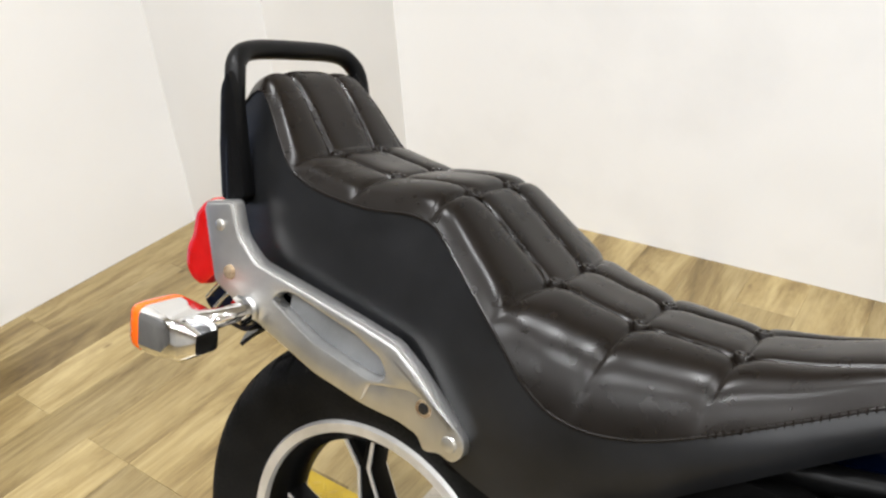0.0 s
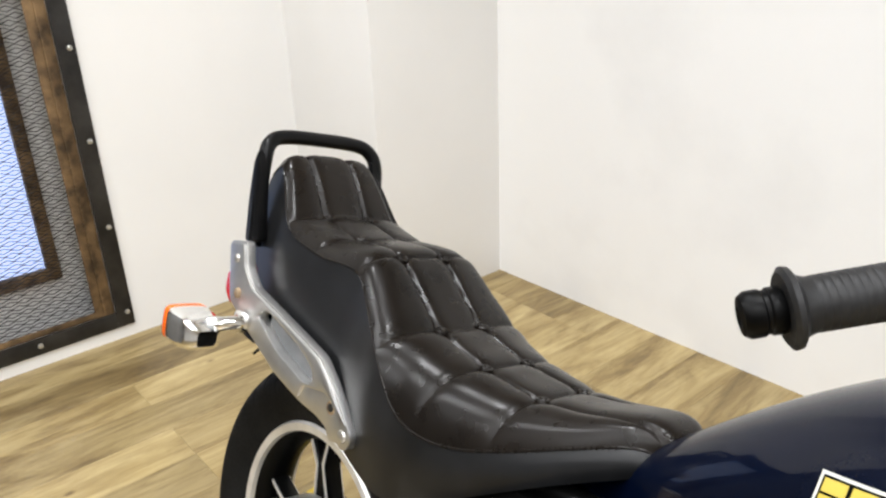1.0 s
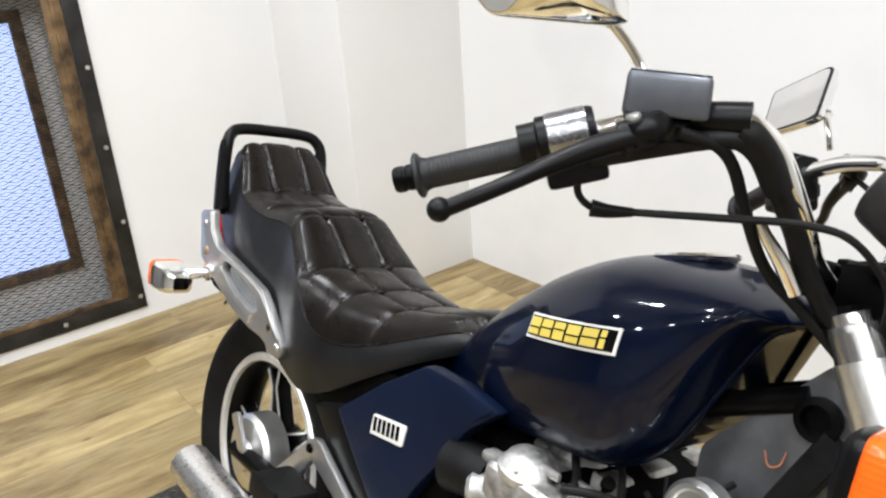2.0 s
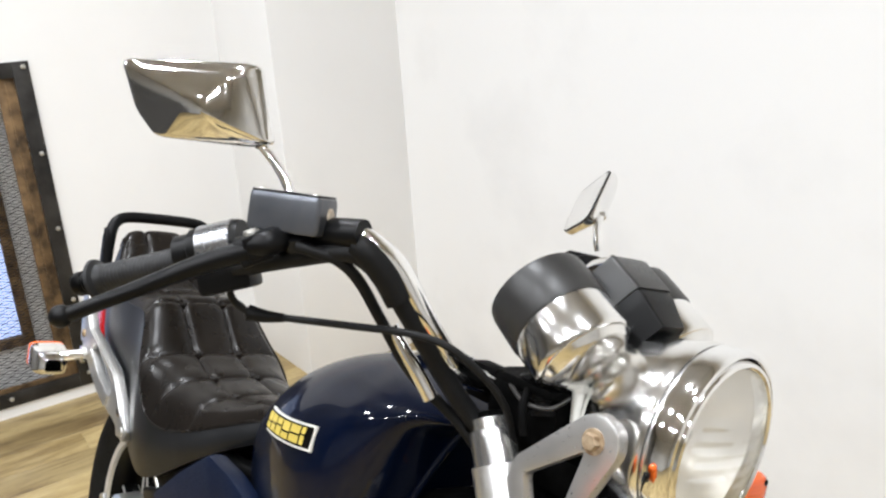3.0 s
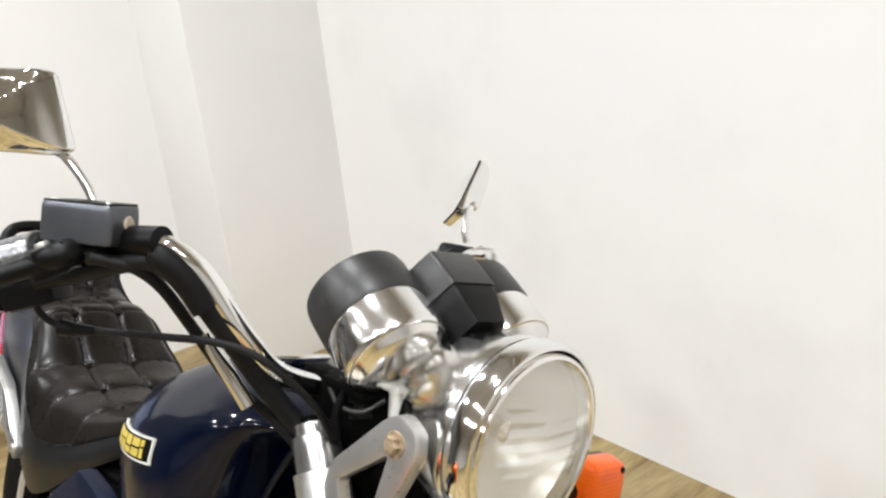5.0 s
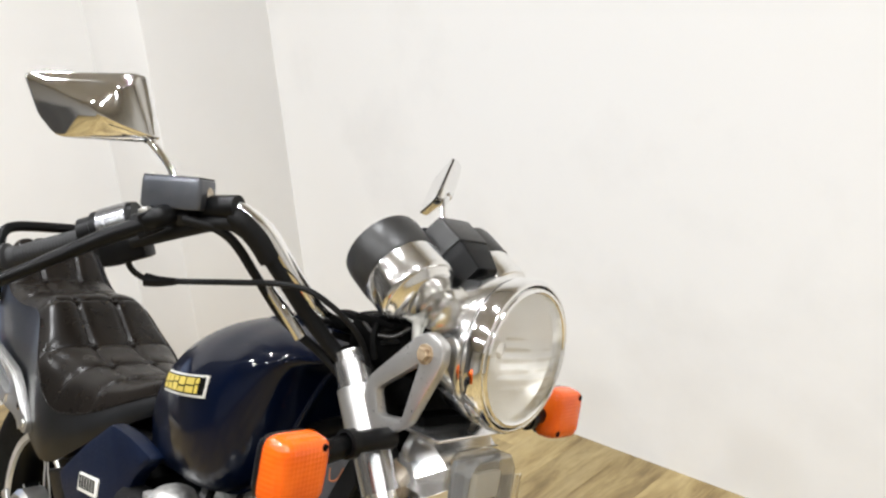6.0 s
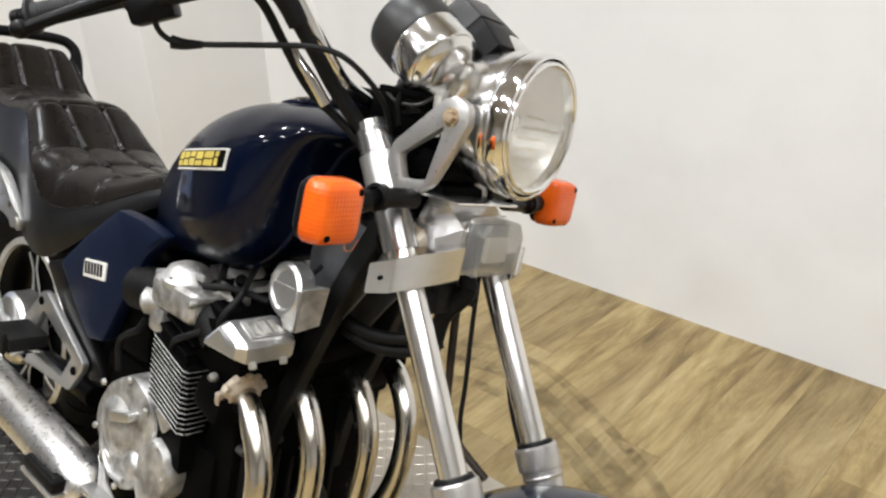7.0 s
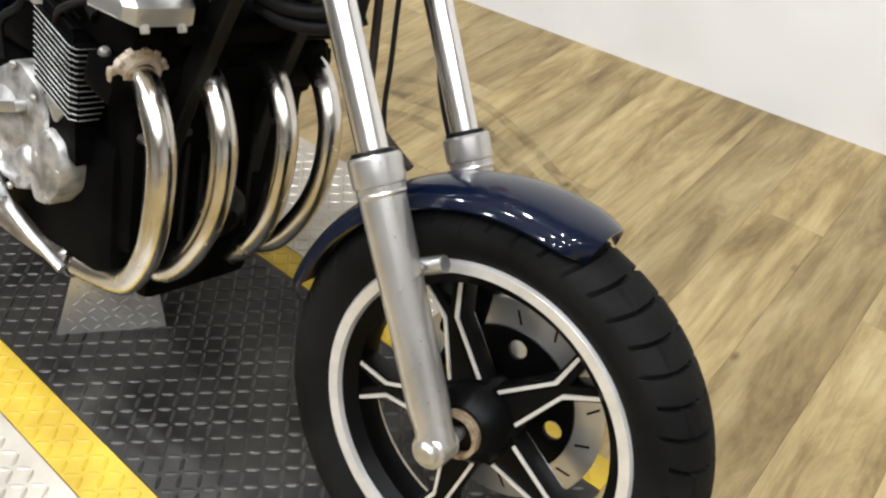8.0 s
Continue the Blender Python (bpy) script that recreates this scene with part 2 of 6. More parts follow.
def wood_material():
    """Yellow-brown plank with long grain, grey streaks and small knots; each plank has its own tone."""
    m, t, p = nodes_of("oak_plank")
    info = t.nodes.new("ShaderNodeObjectInfo")
    tc = t.nodes.new("ShaderNodeTexCoord")
    off = t.nodes.new("ShaderNodeVectorMath")
    off.operation = "MULTIPLY_ADD"
    comb = t.nodes.new("ShaderNodeCombineXYZ")
    for k in range(3):
        t.links.new(info.outputs["Random"], comb.inputs[k])
    t.links.new(comb.outputs[0], off.inputs[0])
    off.inputs[1].default_value = (37.0, 53.0, 11.0)
    t.links.new(tc.outputs["Object"], off.inputs[2])

    def grain(scale, stretch, detail, rough=0.6, warp=0.0):
        mp = t.nodes.new("ShaderNodeMapping")
        mp.inputs["Scale"].default_value = stretch
        t.links.new(off.outputs[0], mp.inputs["Vector"])
        n = t.nodes.new("ShaderNodeTexNoise")
        n.inputs["Scale"].default_value = scale
        n.inputs["Detail"].default_value = detail
        n.inputs["Roughness"].default_value = rough
        n.inputs["Distortion"].default_value = warp
        t.links.new(mp.outputs[0], n.inputs["Vector"])
        return n

    broad = grain(5.5, (2.0, 0.40, 1.0), 7.0, 0.68, 0.7)
    fine = grain(34.0, (2.4, 0.11, 1.0), 8.0, 0.75, 0.3)
    base = ramp(t, broad.outputs["Fac"], [(0.29, (0.130, 0.087, 0.036)), (0.41, (0.238, 0.171, 0.072)), (0.52, (0.342, 0.262, 0.121)), (0.66, (0.43, 0.342, 0.175))])
    mottle = grain(16.0, (1.6, 0.42, 1.0), 5.0, 0.6, 0.3)
    lines = ramp(t, fine.outputs["Fac"], [(0.32, (0.58, 0.55, 0.5)), (0.55, (1, 1, 1))])
    mix = t.nodes.new("ShaderNodeMix")
    mix.data_type, mix.blend_type = "RGBA", "MULTIPLY"
    mix.inputs["Factor"].default_value = 0.62
    t.links.new(base.outputs["Color"], mix.inputs["A"])
    t.links.new(lines.outputs["Color"], mix.inputs["B"])
    patch = ramp(t, mottle.outputs["Fac"], [(0.34, (0.62, 0.55, 0.45)), (0.50, (1.0, 0.99, 0.97)), (0.70, (1.12, 1.11, 1.08))])
    mixp = t.nodes.new("ShaderNodeMix")
    mixp.data_type, mixp.blend_type = "RGBA", "MULTIPLY"
    mixp.inputs["Factor"].default_value = 0.38
    t.links.new(mix.outputs["Result"], mixp.inputs["A"])
    t.links.new(patch.outputs["Color"], mixp.inputs["B"])
    tone = ramp(t, info.outputs["Random"], [(0.0, (0.78, 0.76, 0.74)), (0.5, (1.0, 0.98, 0.95)), (1.0, (1.12, 1.1, 1.06))])
    mix2 = t.nodes.new("ShaderNodeMix")
    mix2.data_type, mix2.blend_type = "RGBA", "MULTIPLY"
    mix2.inputs["Factor"].default_value = 1.0
    t.links.new(mixp.outputs["Result"], mix2.inputs["A"])
    t.links.new(tone.outputs["Color"], mix2.inputs["B"])
    vor = t.nodes.new("ShaderNodeTexVoronoi")
    vor.inputs["Scale"].default_value = 4.0
    mpv = t.nodes.new("ShaderNodeMapping")
    mpv.inputs["Scale"].default_value = (1.7, 1.0, 1.0)
    t.links.new(off.outputs[0], mpv.inputs["Vector"])
    t.links.new(mpv.outputs[0], vor.inputs["Vector"])
    knot = ramp(t, vor.outputs["Distance"], [(0.02, (0.25, 0.18, 0.12)), (0.075, (1, 1, 1))])
    mix3 = t.nodes.new("ShaderNodeMix")
    mix3.data_type, mix3.blend_type = "RGBA", "MULTIPLY"
    mix3.inputs["Factor"].default_value = 0.8
    t.links.new(mix2.outputs["Result"], mix3.inputs["A"])
    t.links.new(knot.outputs["Color"], mix3.inputs["B"])
    t.links.new(mix3.outputs["Result"], p.inputs["Base Color"])
    rr = ramp(t, fine.outputs["Fac"], [(0.3, grey(0.5)), (0.7, grey(0.36))])
    t.links.new(rr.outputs["Color"], p.inputs["Roughness"])
    bump(t, p, fine.outputs["Fac"], 0.12, 0.001)
    return m


M_WOOD = wood_material()


def scuff_material():
    """Dark rubber dust, patchy, over the wood."""
    m, t, p = nodes_of("rubber_scuff")
    p.inputs["Base Color"].default_value = (0.05, 0.038, 0.025, 1)
    p.inputs["Roughness"].default_value = 0.6
    n = noise_node(t, 14.0, 6.0, 0.7)
    fac = ramp(t, n.outputs["Fac"], [(0.38, grey(0.0)), (0.75, grey(0.22))])
    t.links.new(fac.outputs["Color"], p.inputs["Alpha"])
    return m


M_SCUFF = scuff_material()
M_GAP = surface("floor_joint", (0.05, 0.035, 0.02), (0.09, 0.06, 0.035), 0.8)


# ---------------------------------------------------------------- mesh helpers
def part(name, bm, material, parent=None, label="", sharp=35.0, category="", kind="", group=""):
    """Links a bmesh as one mesh object, under a thing or a part."""
    bmesh.ops.recalc_face_normals(bm, faces=bm.faces)
    me = bpy.data.meshes.new(name)
    bm.to_mesh(me)
    bm.free()
    for poly in me.polygons:
        poly.use_smooth = True
    me.set_sharp_from_angle(angle=radians(sharp))
    me.materials.append(material)
    ob = new(name, me)
    if parent:
        ob.parent = parent
    return tagged(ob, label, category, group, kind)


def thing(name, label, category, m=None, group=""):
    ob = new(name)
    ob.empty_display_size = 0.1
    if m is not None:
        ob.matrix_world = m
    return tagged(ob, label, category, group)


def moved(bm, m):
    bmesh.ops.transform(bm, matrix=m, verts=bm.verts)
    return bm


def merged(*bms):
    """Joins bmeshes into the first."""
    base = bms[0]
    for b in bms[1:]:
        me = bpy.data.meshes.new("tmp")
        b.to_mesh(me)
        b.free()
        base.from_mesh(me)
        bpy.data.meshes.remove(me)
    return base


def box(x0, x1, y0, y1, z0, z1, bevel=0.0, seg=2):
    bm = bmesh.new()
    bmesh.ops.create_cube(bm, size=1.0)
    moved(bm, Matrix.Translation(((x0 + x1) / 2, (y0 + y1) / 2, (z0 + z1) / 2)) @ Matrix.Diagonal((x1 - x0, y1 - y0, z1 - z0, 1)))
    if bevel:
        bmesh.ops.bevel(bm, geom=list(bm.edges), offset=bevel, segments=seg, profile=0.6, affect="EDGES")
    return bm


def smooth_path(points, n=6):
    """Catmull-Rom through the points."""
    pts = [Vector(p) for p in points]
    if len(pts) < 3:
        return pts
    out = []
    ext = [2 * pts[0] - pts[1], *pts, 2 * pts[-1] - pts[-2]]
    for k in range(1, len(ext) - 2):
        a, b, c, d = ext[k - 1:k + 3]
        for j in range(n):
            u = j / n
            out.append(0.5 * (2 * b + (c - a) * u + (2 * a - 5 * b + 4 * c - d) * u * u + (3 * b - a - 3 * c + d) * u ** 3))
    out.append(pts[-1])
    return out


def tube(points, radius, seg=12, n=6, caps=True):
    """A round bar along a smooth path; radius: one number or a list, one for each given point."""
    path = smooth_path(points, n)
    if isinstance(radius, (list, tuple)):
        radii = []
        for k in range(len(path)):
            u = k / (len(path) - 1) * (len(radius) - 1)
            i = min(int(u), len(radius) - 2)
            radii.append(radius[i] + (radius[i + 1] - radius[i]) * (u - i))
    else:
        radii = [radius] * len(path)
    bm = bmesh.new()
    rings, side = [], None
    for k, p in enumerate(path):
        d = (path[min(k + 1, len(path) - 1)] - path[max(k - 1, 0)]).normalized()
        if side is None:
            side = d.orthogonal().normalized()
        side = (side - d * side.dot(d)).normalized()
        up = d.cross(side)
        rings.append([bm.verts.new(p + radii[k] * (math.cos(a) * side + math.sin(a) * up)) for a in (2 * math.pi * j / seg for j in range(seg))])
    for a, b in zip(rings, rings[1:]):
        for j in range(seg):
            bm.faces.new((a[j], a[(j + 1) % seg], b[(j + 1) % seg], b[j]))
    if caps:
        bm.faces.new(rings[0])
        bm.faces.new(rings[-1])
    return bm


def frame_to(origin, axis, up=(0, 0, 1)):
    """A matrix whose local z runs along axis."""
    z = Vector(axis).normalized()
    x = Vector(up).cross(z)
    if x.length < 1e-4:
        x = Vector((1, 0, 0))
    x.normalize()
    y = z.cross(x)
    m = Matrix((x, y, z)).transposed().to_4x4()
    m.translation = origin
    return m


def lathe(profile, m=None, seg=32, closed=False):
    """Turns (radius, height) rows about the local z axis."""
    bm = bmesh.new()
    rings = []
    for r, h in profile:
        if r < 1e-6:
            rings.append([bm.verts.new((0, 0, h))])
        else:
            rings.append([bm.verts.new((r * math.cos(a), r * math.sin(a), h)) for a in (2 * math.pi * j / seg for j in range(seg))])
    pairs = list(zip(rings, rings[1:])) + ([(rings[-1], rings[0])] if closed else [])
    for a, b in pairs:
        for j in range(seg):
            k = (j + 1) % seg
            if len(a) == 1 and len(b) == 1:
                continue
            if len(a) == 1:
                bm.faces.new((a[0], b[k], b[j]))
            elif len(b) == 1:
                bm.faces.new((a[j], a[k], b[0]))
            else:
                bm.faces.new((a[j], a[k], b[k], b[j]))
    return moved(bm, m) if m is not None else bm


def slab(outline, y0, y1, holes=(), bevel=0.0):
    """A plate cut out in the x-z plane, from y0 to y1, with holes through it."""
    bm = bmesh.new()
    edges = []
    for loop in (outline, *holes):
        vs = [bm.verts.new((x, y0, z)) for x, z in loop]
        edges += [bm.edges.new((a, b)) for a, b in zip(vs, vs[1:] + vs[:1])]
    bmesh.ops.triangle_fill(bm, use_beauty=True, use_dissolve=False, edges=edges)
    faces = list(bm.faces)
    ext = bmesh.ops.extrude_face_region(bm, geom=faces)
    moved_verts = [v for v in ext["geom"] if isinstance(v, bmesh.types.BMVert)]
    bmesh.ops.translate(bm, vec=(0, y1 - y0, 0), verts=moved_verts)
    bmesh.ops.recalc_face_normals(bm, faces=bm.faces)
    if bevel:
        rim = [e for e in bm.edges if len(e.link_faces) == 2 and e.calc_face_angle(0) > 1.0 and abs(e.verts[0].co.y - e.verts[1].co.y) < 1e-6]
        bmesh.ops.bevel(bm, geom=rim, offset=bevel, segments=2, profile=0.6, affect="EDGES")
    return bm


def rounded(points, r, n=4):
    """Rounds the corners of a polygon in the plane."""
    out = []
    for k, p in enumerate(points):
        a, b = Vector(points[k - 1]), Vector(points[(k + 1) % len(points)])
        p = Vector(p)
        da, db = (a - p), (b - p)
        q = min(r, da.length * 0.45, db.length * 0.45)
        s, e = p + da.normalized() * q, p + db.normalized() * q
        for j in range(n + 1):
            u = j / n
            out.append(tuple((1 - u) ** 2 * s + 2 * u * (1 - u) * p + u * u * e))
    return out


def loft(rings, caps=True, close=True):
    bm = bmesh.new()
    vs = [[bm.verts.new(p) for p in ring] for ring in rings]
    n = len(vs[0])
    for a, b in zip(vs, vs[1:]):
        for j in range(n if close else n - 1):
            bm.faces.new((a[j], a[(j + 1) % n], b[(j + 1) % n], b[j]))
    if caps:
        bm.faces.new(vs[0])
        bm.faces.new(vs[-1])
    return bm


def at(xs, ys, x):
    return float(np.interp(x, xs, ys))


def smooth_at(xs, ys, x):
    """Cubic (monotone-ish) interpolation of a table."""
    k = min(max(int(np.searchsorted(xs, x)) - 1, 0), len(xs) - 2)
    h = xs[k + 1] - xs[k]
    u = min(max((x - xs[k]) / h, 0), 1)

    def slope(i):
        if i == 0 or i == len(xs) - 1:
            j = min(i, len(xs) - 2)
            return (ys[j + 1] - ys[j]) / (xs[j + 1] - xs[j])
        return (ys[i + 1] - ys[i - 1]) / (xs[i + 1] - xs[i - 1])

    a, b = slope(k) * h, slope(k + 1) * h
    return float((2 * u ** 3 - 3 * u * u + 1) * ys[k] + (u ** 3 - 2 * u * u + u) * a + (3 * u * u - 2 * u ** 3) * ys[k + 1] + (u ** 3 - u * u) * b)


# ---------------------------------------------------------------- the room
XW, YW = -1.565, 1.556         # inner faces of the two walls in view
SKEW = 0.023                   # the north wall runs slightly off square
PX, PY = -1.06, 1.00           # the boxed-out corner
XE, YE = 6.0, -6.0             # plain walls behind the camera
WT = 0.15
WIN_Y0, WIN_Y1, WIN_Z0, WIN_Z1 = -0.72, 0.284, 0.055, 1.268

part("wall_north", moved(box(XW - WT, XE + WT, 0, WT, 0, CEIL), Matrix.Translation((0, YW, 0)) @ Matrix.Rotation(math.atan(SKEW), 4, "Z")), M_WALL_SCUFFED, label="white painted plaster wall with faint grey scuffs", kind="structure", category="wall")
part("wall_west_north", box(XW - WT, XW, WIN_Y1, YW, 0, CEIL), M_WALL, label="white painted plaster wall beside the mesh window", kind="structure", category="wall")
# Out of view; added dark so the bike's blue panels reflect little light.
part("wall_west_south", box(XW - WT, XW, YE, WIN_Y0, 0, CEIL), M_DARKWALL, label="plain unseen wall, darkened to keep reflections dark", kind="structure", category="wall")
part("wall_west_sill", box(XW - WT, XW, WIN_Y0, WIN_Y1, 0, WIN_Z0), M_WALL, label="low strip of white wall under the mesh window", kind="structure", category="wall")
part("wall_west_head", box(XW - WT, XW, WIN_Y0, WIN_Y1, WIN_Z1, CEIL), M_WALL, label="white wall over the mesh window", kind="structure", category="wall")
part("wall_corner_box", box(XW - 0.05, PX, PY, YW + 0.05, -0.01, CEIL + 0.03, 0.003), M_WALL, label="white boxed-out corner column", kind="structure", category="wall")
part("wall_south", box(XW - WT, XE + WT, YE - WT, YE, 0, CEIL), M_GREYWALL, label="plain grey wall", kind="structure", category="wall")
part("wall_east", box(XE, XE + WT, YE, YW + 0.16, 0, CEIL), M_GREYWALL, label="plain grey wall", kind="structure", category="wall")
# Ceiling is out of view; its grey is chosen to limit bounce and reflections.
part("ceiling", box(XW - WT, XE + WT, YE - WT, YW + WT + 0.16, CEIL, CEIL + 0.1), M_CEIL, label="plain unseen ceiling, grey to hold down reflected light", kind="structure", category="ceiling")

# ---------------------------------------------------------------- ceiling lamps
for lx, ly in LAMPS:
    lamp = thing("ceiling_lamp", "small round white recessed ceiling lamp, lit", "lamp", pose(lx, ly, CEIL), "ceiling lamps")
    part("ring", lathe([(0.085, 0.0), (0.115, -0.002), (0.118, -0.012), (0.10, -0.022), (0.085, -0.018)], seg=28, closed=True), M_WHITE_INK, lamp)

# ---------------------------------------------------------------- mesh window in the wall
window = thing("window_1", "barred window with expanded metal mesh in a bolted dark steel frame", "window", pose(0, 0, 0))
window["kind"] = "structure"


def wall_plate(y0, y1, z0, z1, x0, x1, bevel=0.002):
    return box(x0, x1, y0, y1, z0, z1, bevel)


FW = 0.055
for bm in (wall_plate(WIN_Y1 - FW + 0.02, WIN_Y1 + 0.02, WIN_Z0 - 0.01, WIN_Z1 + 0.02, XW + 0.001, XW + 0.009),
           wall_plate(WIN_Y0 - 0.02, WIN_Y0 + FW - 0.02, WIN_Z0 - 0.01, WIN_Z1 + 0.02, XW + 0.001, XW + 0.009),
           wall_plate(WIN_Y0 + FW - 0.02, WIN_Y1 - FW + 0.02, WIN_Z0 - 0.01, WIN_Z0 + FW - 0.01, XW + 0.001, XW + 0.009),
           wall_plate(WIN_Y0 + FW - 0.02, WIN_Y1 - FW + 0.02, WIN_Z1 - FW + 0.02, WIN_Z1 + 0.02, XW + 0.001, XW + 0.009)):
    part("frame_bar", bm, M_STEEL, window, "flat dark steel bar")
# rusty angle iron behind the flat bars
for y0, y1, z0, z1 in ((WIN_Y1 - 0.095, WIN_Y1 - 0.034, WIN_Z0 + 0.03, WIN_Z1 - 0.03), (WIN_Y0 + 0.034, WIN_Y0 + 0.095, WIN_Z0 + 0.03, WIN_Z1 - 0.03)):
    part("angle_iron", merged(box(XW - 0.012, XW - 0.006, y0, y1, z0, z1, 0.001), box(XW - 0.006, XW + 0.0005, (y0 + y1) / 2 - 0.004, (y0 + y1) / 2 + 0.004, z0, z1, 0.001)), M_RUSTWOOD, window, "rusty welded angle iron")
for z0, z1 in ((WIN_Z0 + 0.042, WIN_Z0 + 0.062), (WIN_Z1 - 0.062, WIN_Z1 - 0.042)):
    part("angle_iron", box(XW - 0.012, XW - 0.004, WIN_Y0 + 0.095, WIN_Y1 - 0.095, z0, z1, 0.001), M_RUSTWOOD, window, "rusty welded angle iron")
# bolts along the flat bars
bolt_bm = lathe([(0, 0.007), (0.004, 0.0068), (0.0075, 0.005), (0.0085, 0.0), (0.0, 0.0)], frame_to((0, 0, 0), (1, 0, 0)), seg=14)
bolt_ob = None
for by, bz in [(0.285, z) for z in (0.094, 0.398, 0.68, 0.961, 1.269)] + [(y, 0.075) for y in (0.006, -0.28, -0.56)] + [(y, 1.3) for y in (0.006, -0.28, -0.56)] + [(-0.70, z) for z in (0.094, 0.398, 0.68, 0.961, 1.269)]:
    if bolt_ob is None:
        bolt_ob = part("bolt", bolt_bm, M_BOLT, window, "round zinc bolt head")
        ob = bolt_ob
    else:
        ob = new("bolt", bolt_ob.data)
        ob.parent = window
    ob.location = (XW + 0.009, by, bz)


def expanded_metal(y0, y1, z0, z1, x, pitch_y=0.042, pitch_z=0.019, w=0.0022):
    """Zigzag strands that meet at the knuckles, as slit and stretched sheet."""
    verts, faces = [], []
    ny, nz = int((y1 - y0) / pitch_y * 2), int((z1 - z0) / pitch_z)
    for r in range(nz):
        for sgn in (-1, 1):
            base = len(verts)
            for k in range(ny + 1):
                y = y0 + k * pitch_y / 2
                up = (k + (r % 2)) % 2
                z = z0 + r * pitch_z + (pitch_z * 0.46 if up else 0.0) * sgn + pitch_z * 0.5
                dx = 0.002 * sgn * (1 if up else -1)
                for a, b in ((-w * 0.5, -w * 0.5), (w * 0.5, -w * 0.5), (w * 0.5, w * 0.5), (-w * 0.5, w * 0.5)):
                    verts.append((x + dx + a * 1.3, y, z + b))
            for k in range(ny):
                p = base + 4 * k
                for j in range(4):
                    faces.append((p + j, p + (j + 1) % 4, p + 4 + (j + 1) % 4, p + 4 + j))
    me = bpy.data.meshes.new("expanded_metal")
    me.from_pydata(verts, [], faces)
    me.materials.append(M_MESH)
    ob = new("metal_mesh", me)
    ob.parent = window
    return tagged(ob, "dark expanded metal mesh with diamond openings", kind="stuff")


expanded_metal(WIN_Y0 + 0.07, WIN_Y1 - 0.07, WIN_Z0 + 0.05, WIN_Z1 - 0.05, XW - 0.016)
# the inner rusty frame, deeper in the opening, and the daylight pane
IY0, IY1, IZ0, IZ1, IX = WIN_Y0 + 0.19, WIN_Y1 - 0.165, WIN_Z0 + 0.20, WIN_Z1 - 0.12, XW - WT + 0.03
for bm in (box(IX, IX + 0.03, IY1 - 0.02, IY1 + 0.02, IZ0 - 0.02, IZ1 + 0.02, 0.003), box(IX, IX + 0.03, IY0 - 0.02, IY0 + 0.02, IZ0 - 0.02, IZ1 + 0.02, 0.003),
           box(IX, IX + 0.03, IY0 + 0.02, IY1 - 0.02, IZ0 - 0.02, IZ0 + 0.02, 0.003), box(IX, IX + 0.03, IY0 + 0.02, IY1 - 0.02, IZ1 - 0.02, IZ1 + 0.02, 0.003)):
    part("inner_frame", bm, M_RUSTWOOD, window, "rust-brown inner window frame")
for bm in (box(IX - 0.02, IX, IY1 + 0.02, WIN_Y1, WIN_Z0, WIN_Z1), box(IX - 0.02, IX, WIN_Y0, IY0 - 0.02, WIN_Z0, WIN_Z1), box(IX - 0.02, IX, IY0 - 0.02, IY1 + 0.02, WIN_Z0, IZ0 - 0.02), box(IX - 0.02, IX, IY0 - 0.02, IY1 + 0.02, IZ1 + 0.02, WIN_Z1)):
    part("back_panel", bm, M_WALL, window, "pale panel round the inner window")
part("daylight_pane", box(IX + 0.002, IX + 0.006, IY0 + 0.015, IY1 - 0.015, IZ0 + 0.015, IZ1 - 0.015), M_DAY, window, "pane with bluish daylight behind it")

# ---------------------------------------------------------------- the motorcycle
# built in its own frame: x ahead, y to its left, z up, wheels on z = 0; it leans on its stand
LEAN_DEG = 17.88
bike = thing("motorcycle", "dark blue and chrome cruiser motorcycle, leaning, with black quilted seat", "motorcycle", pose(0, 0, 0, -LEAN_DEG, 0, 0))
HEAD = Vector((1.10, 0, 0.88))
RAKE = radians(29)
STEER = Matrix.Translation(HEAD) @ Matrix.Rotation(radians(5.37), 4, Vector((-math.sin(RAKE), 0, math.cos(RAKE)))) @ Matrix.Translation(-HEAD)


def fixed(name, bm, material, parent=None, label="", sharp=35.0):
    return part(name, bm, material, parent or bike, label, sharp)


def steered(name, bm, material, parent=None, label="", sharp=35.0):
    return part(name, moved(bm, STEER), material, parent or bike, label, sharp)


def mirrored(bm):
    """The same mesh on the other side."""
    bmesh.ops.transform(bm, matrix=Matrix.Diagonal((1, -1, 1, 1)), verts=bm.verts)
    bmesh.ops.reverse_faces(bm, faces=bm.faces)
    return bm


def bolt_head(p, axis, r, h, sides=6):
    return lathe([(0, h), (r * 0.86, h), (r, h * 0.8), (r, 0), (0, 0)], frame_to(p, axis), seg=sides)


def round_bolt(p, axis, r, h, seg=16):
    return lathe([(0, h), (r * 0.5, h * 0.96), (r * 0.85, h * 0.7), (r, 0.0), (0, 0)], frame_to(p, axis), seg=seg)


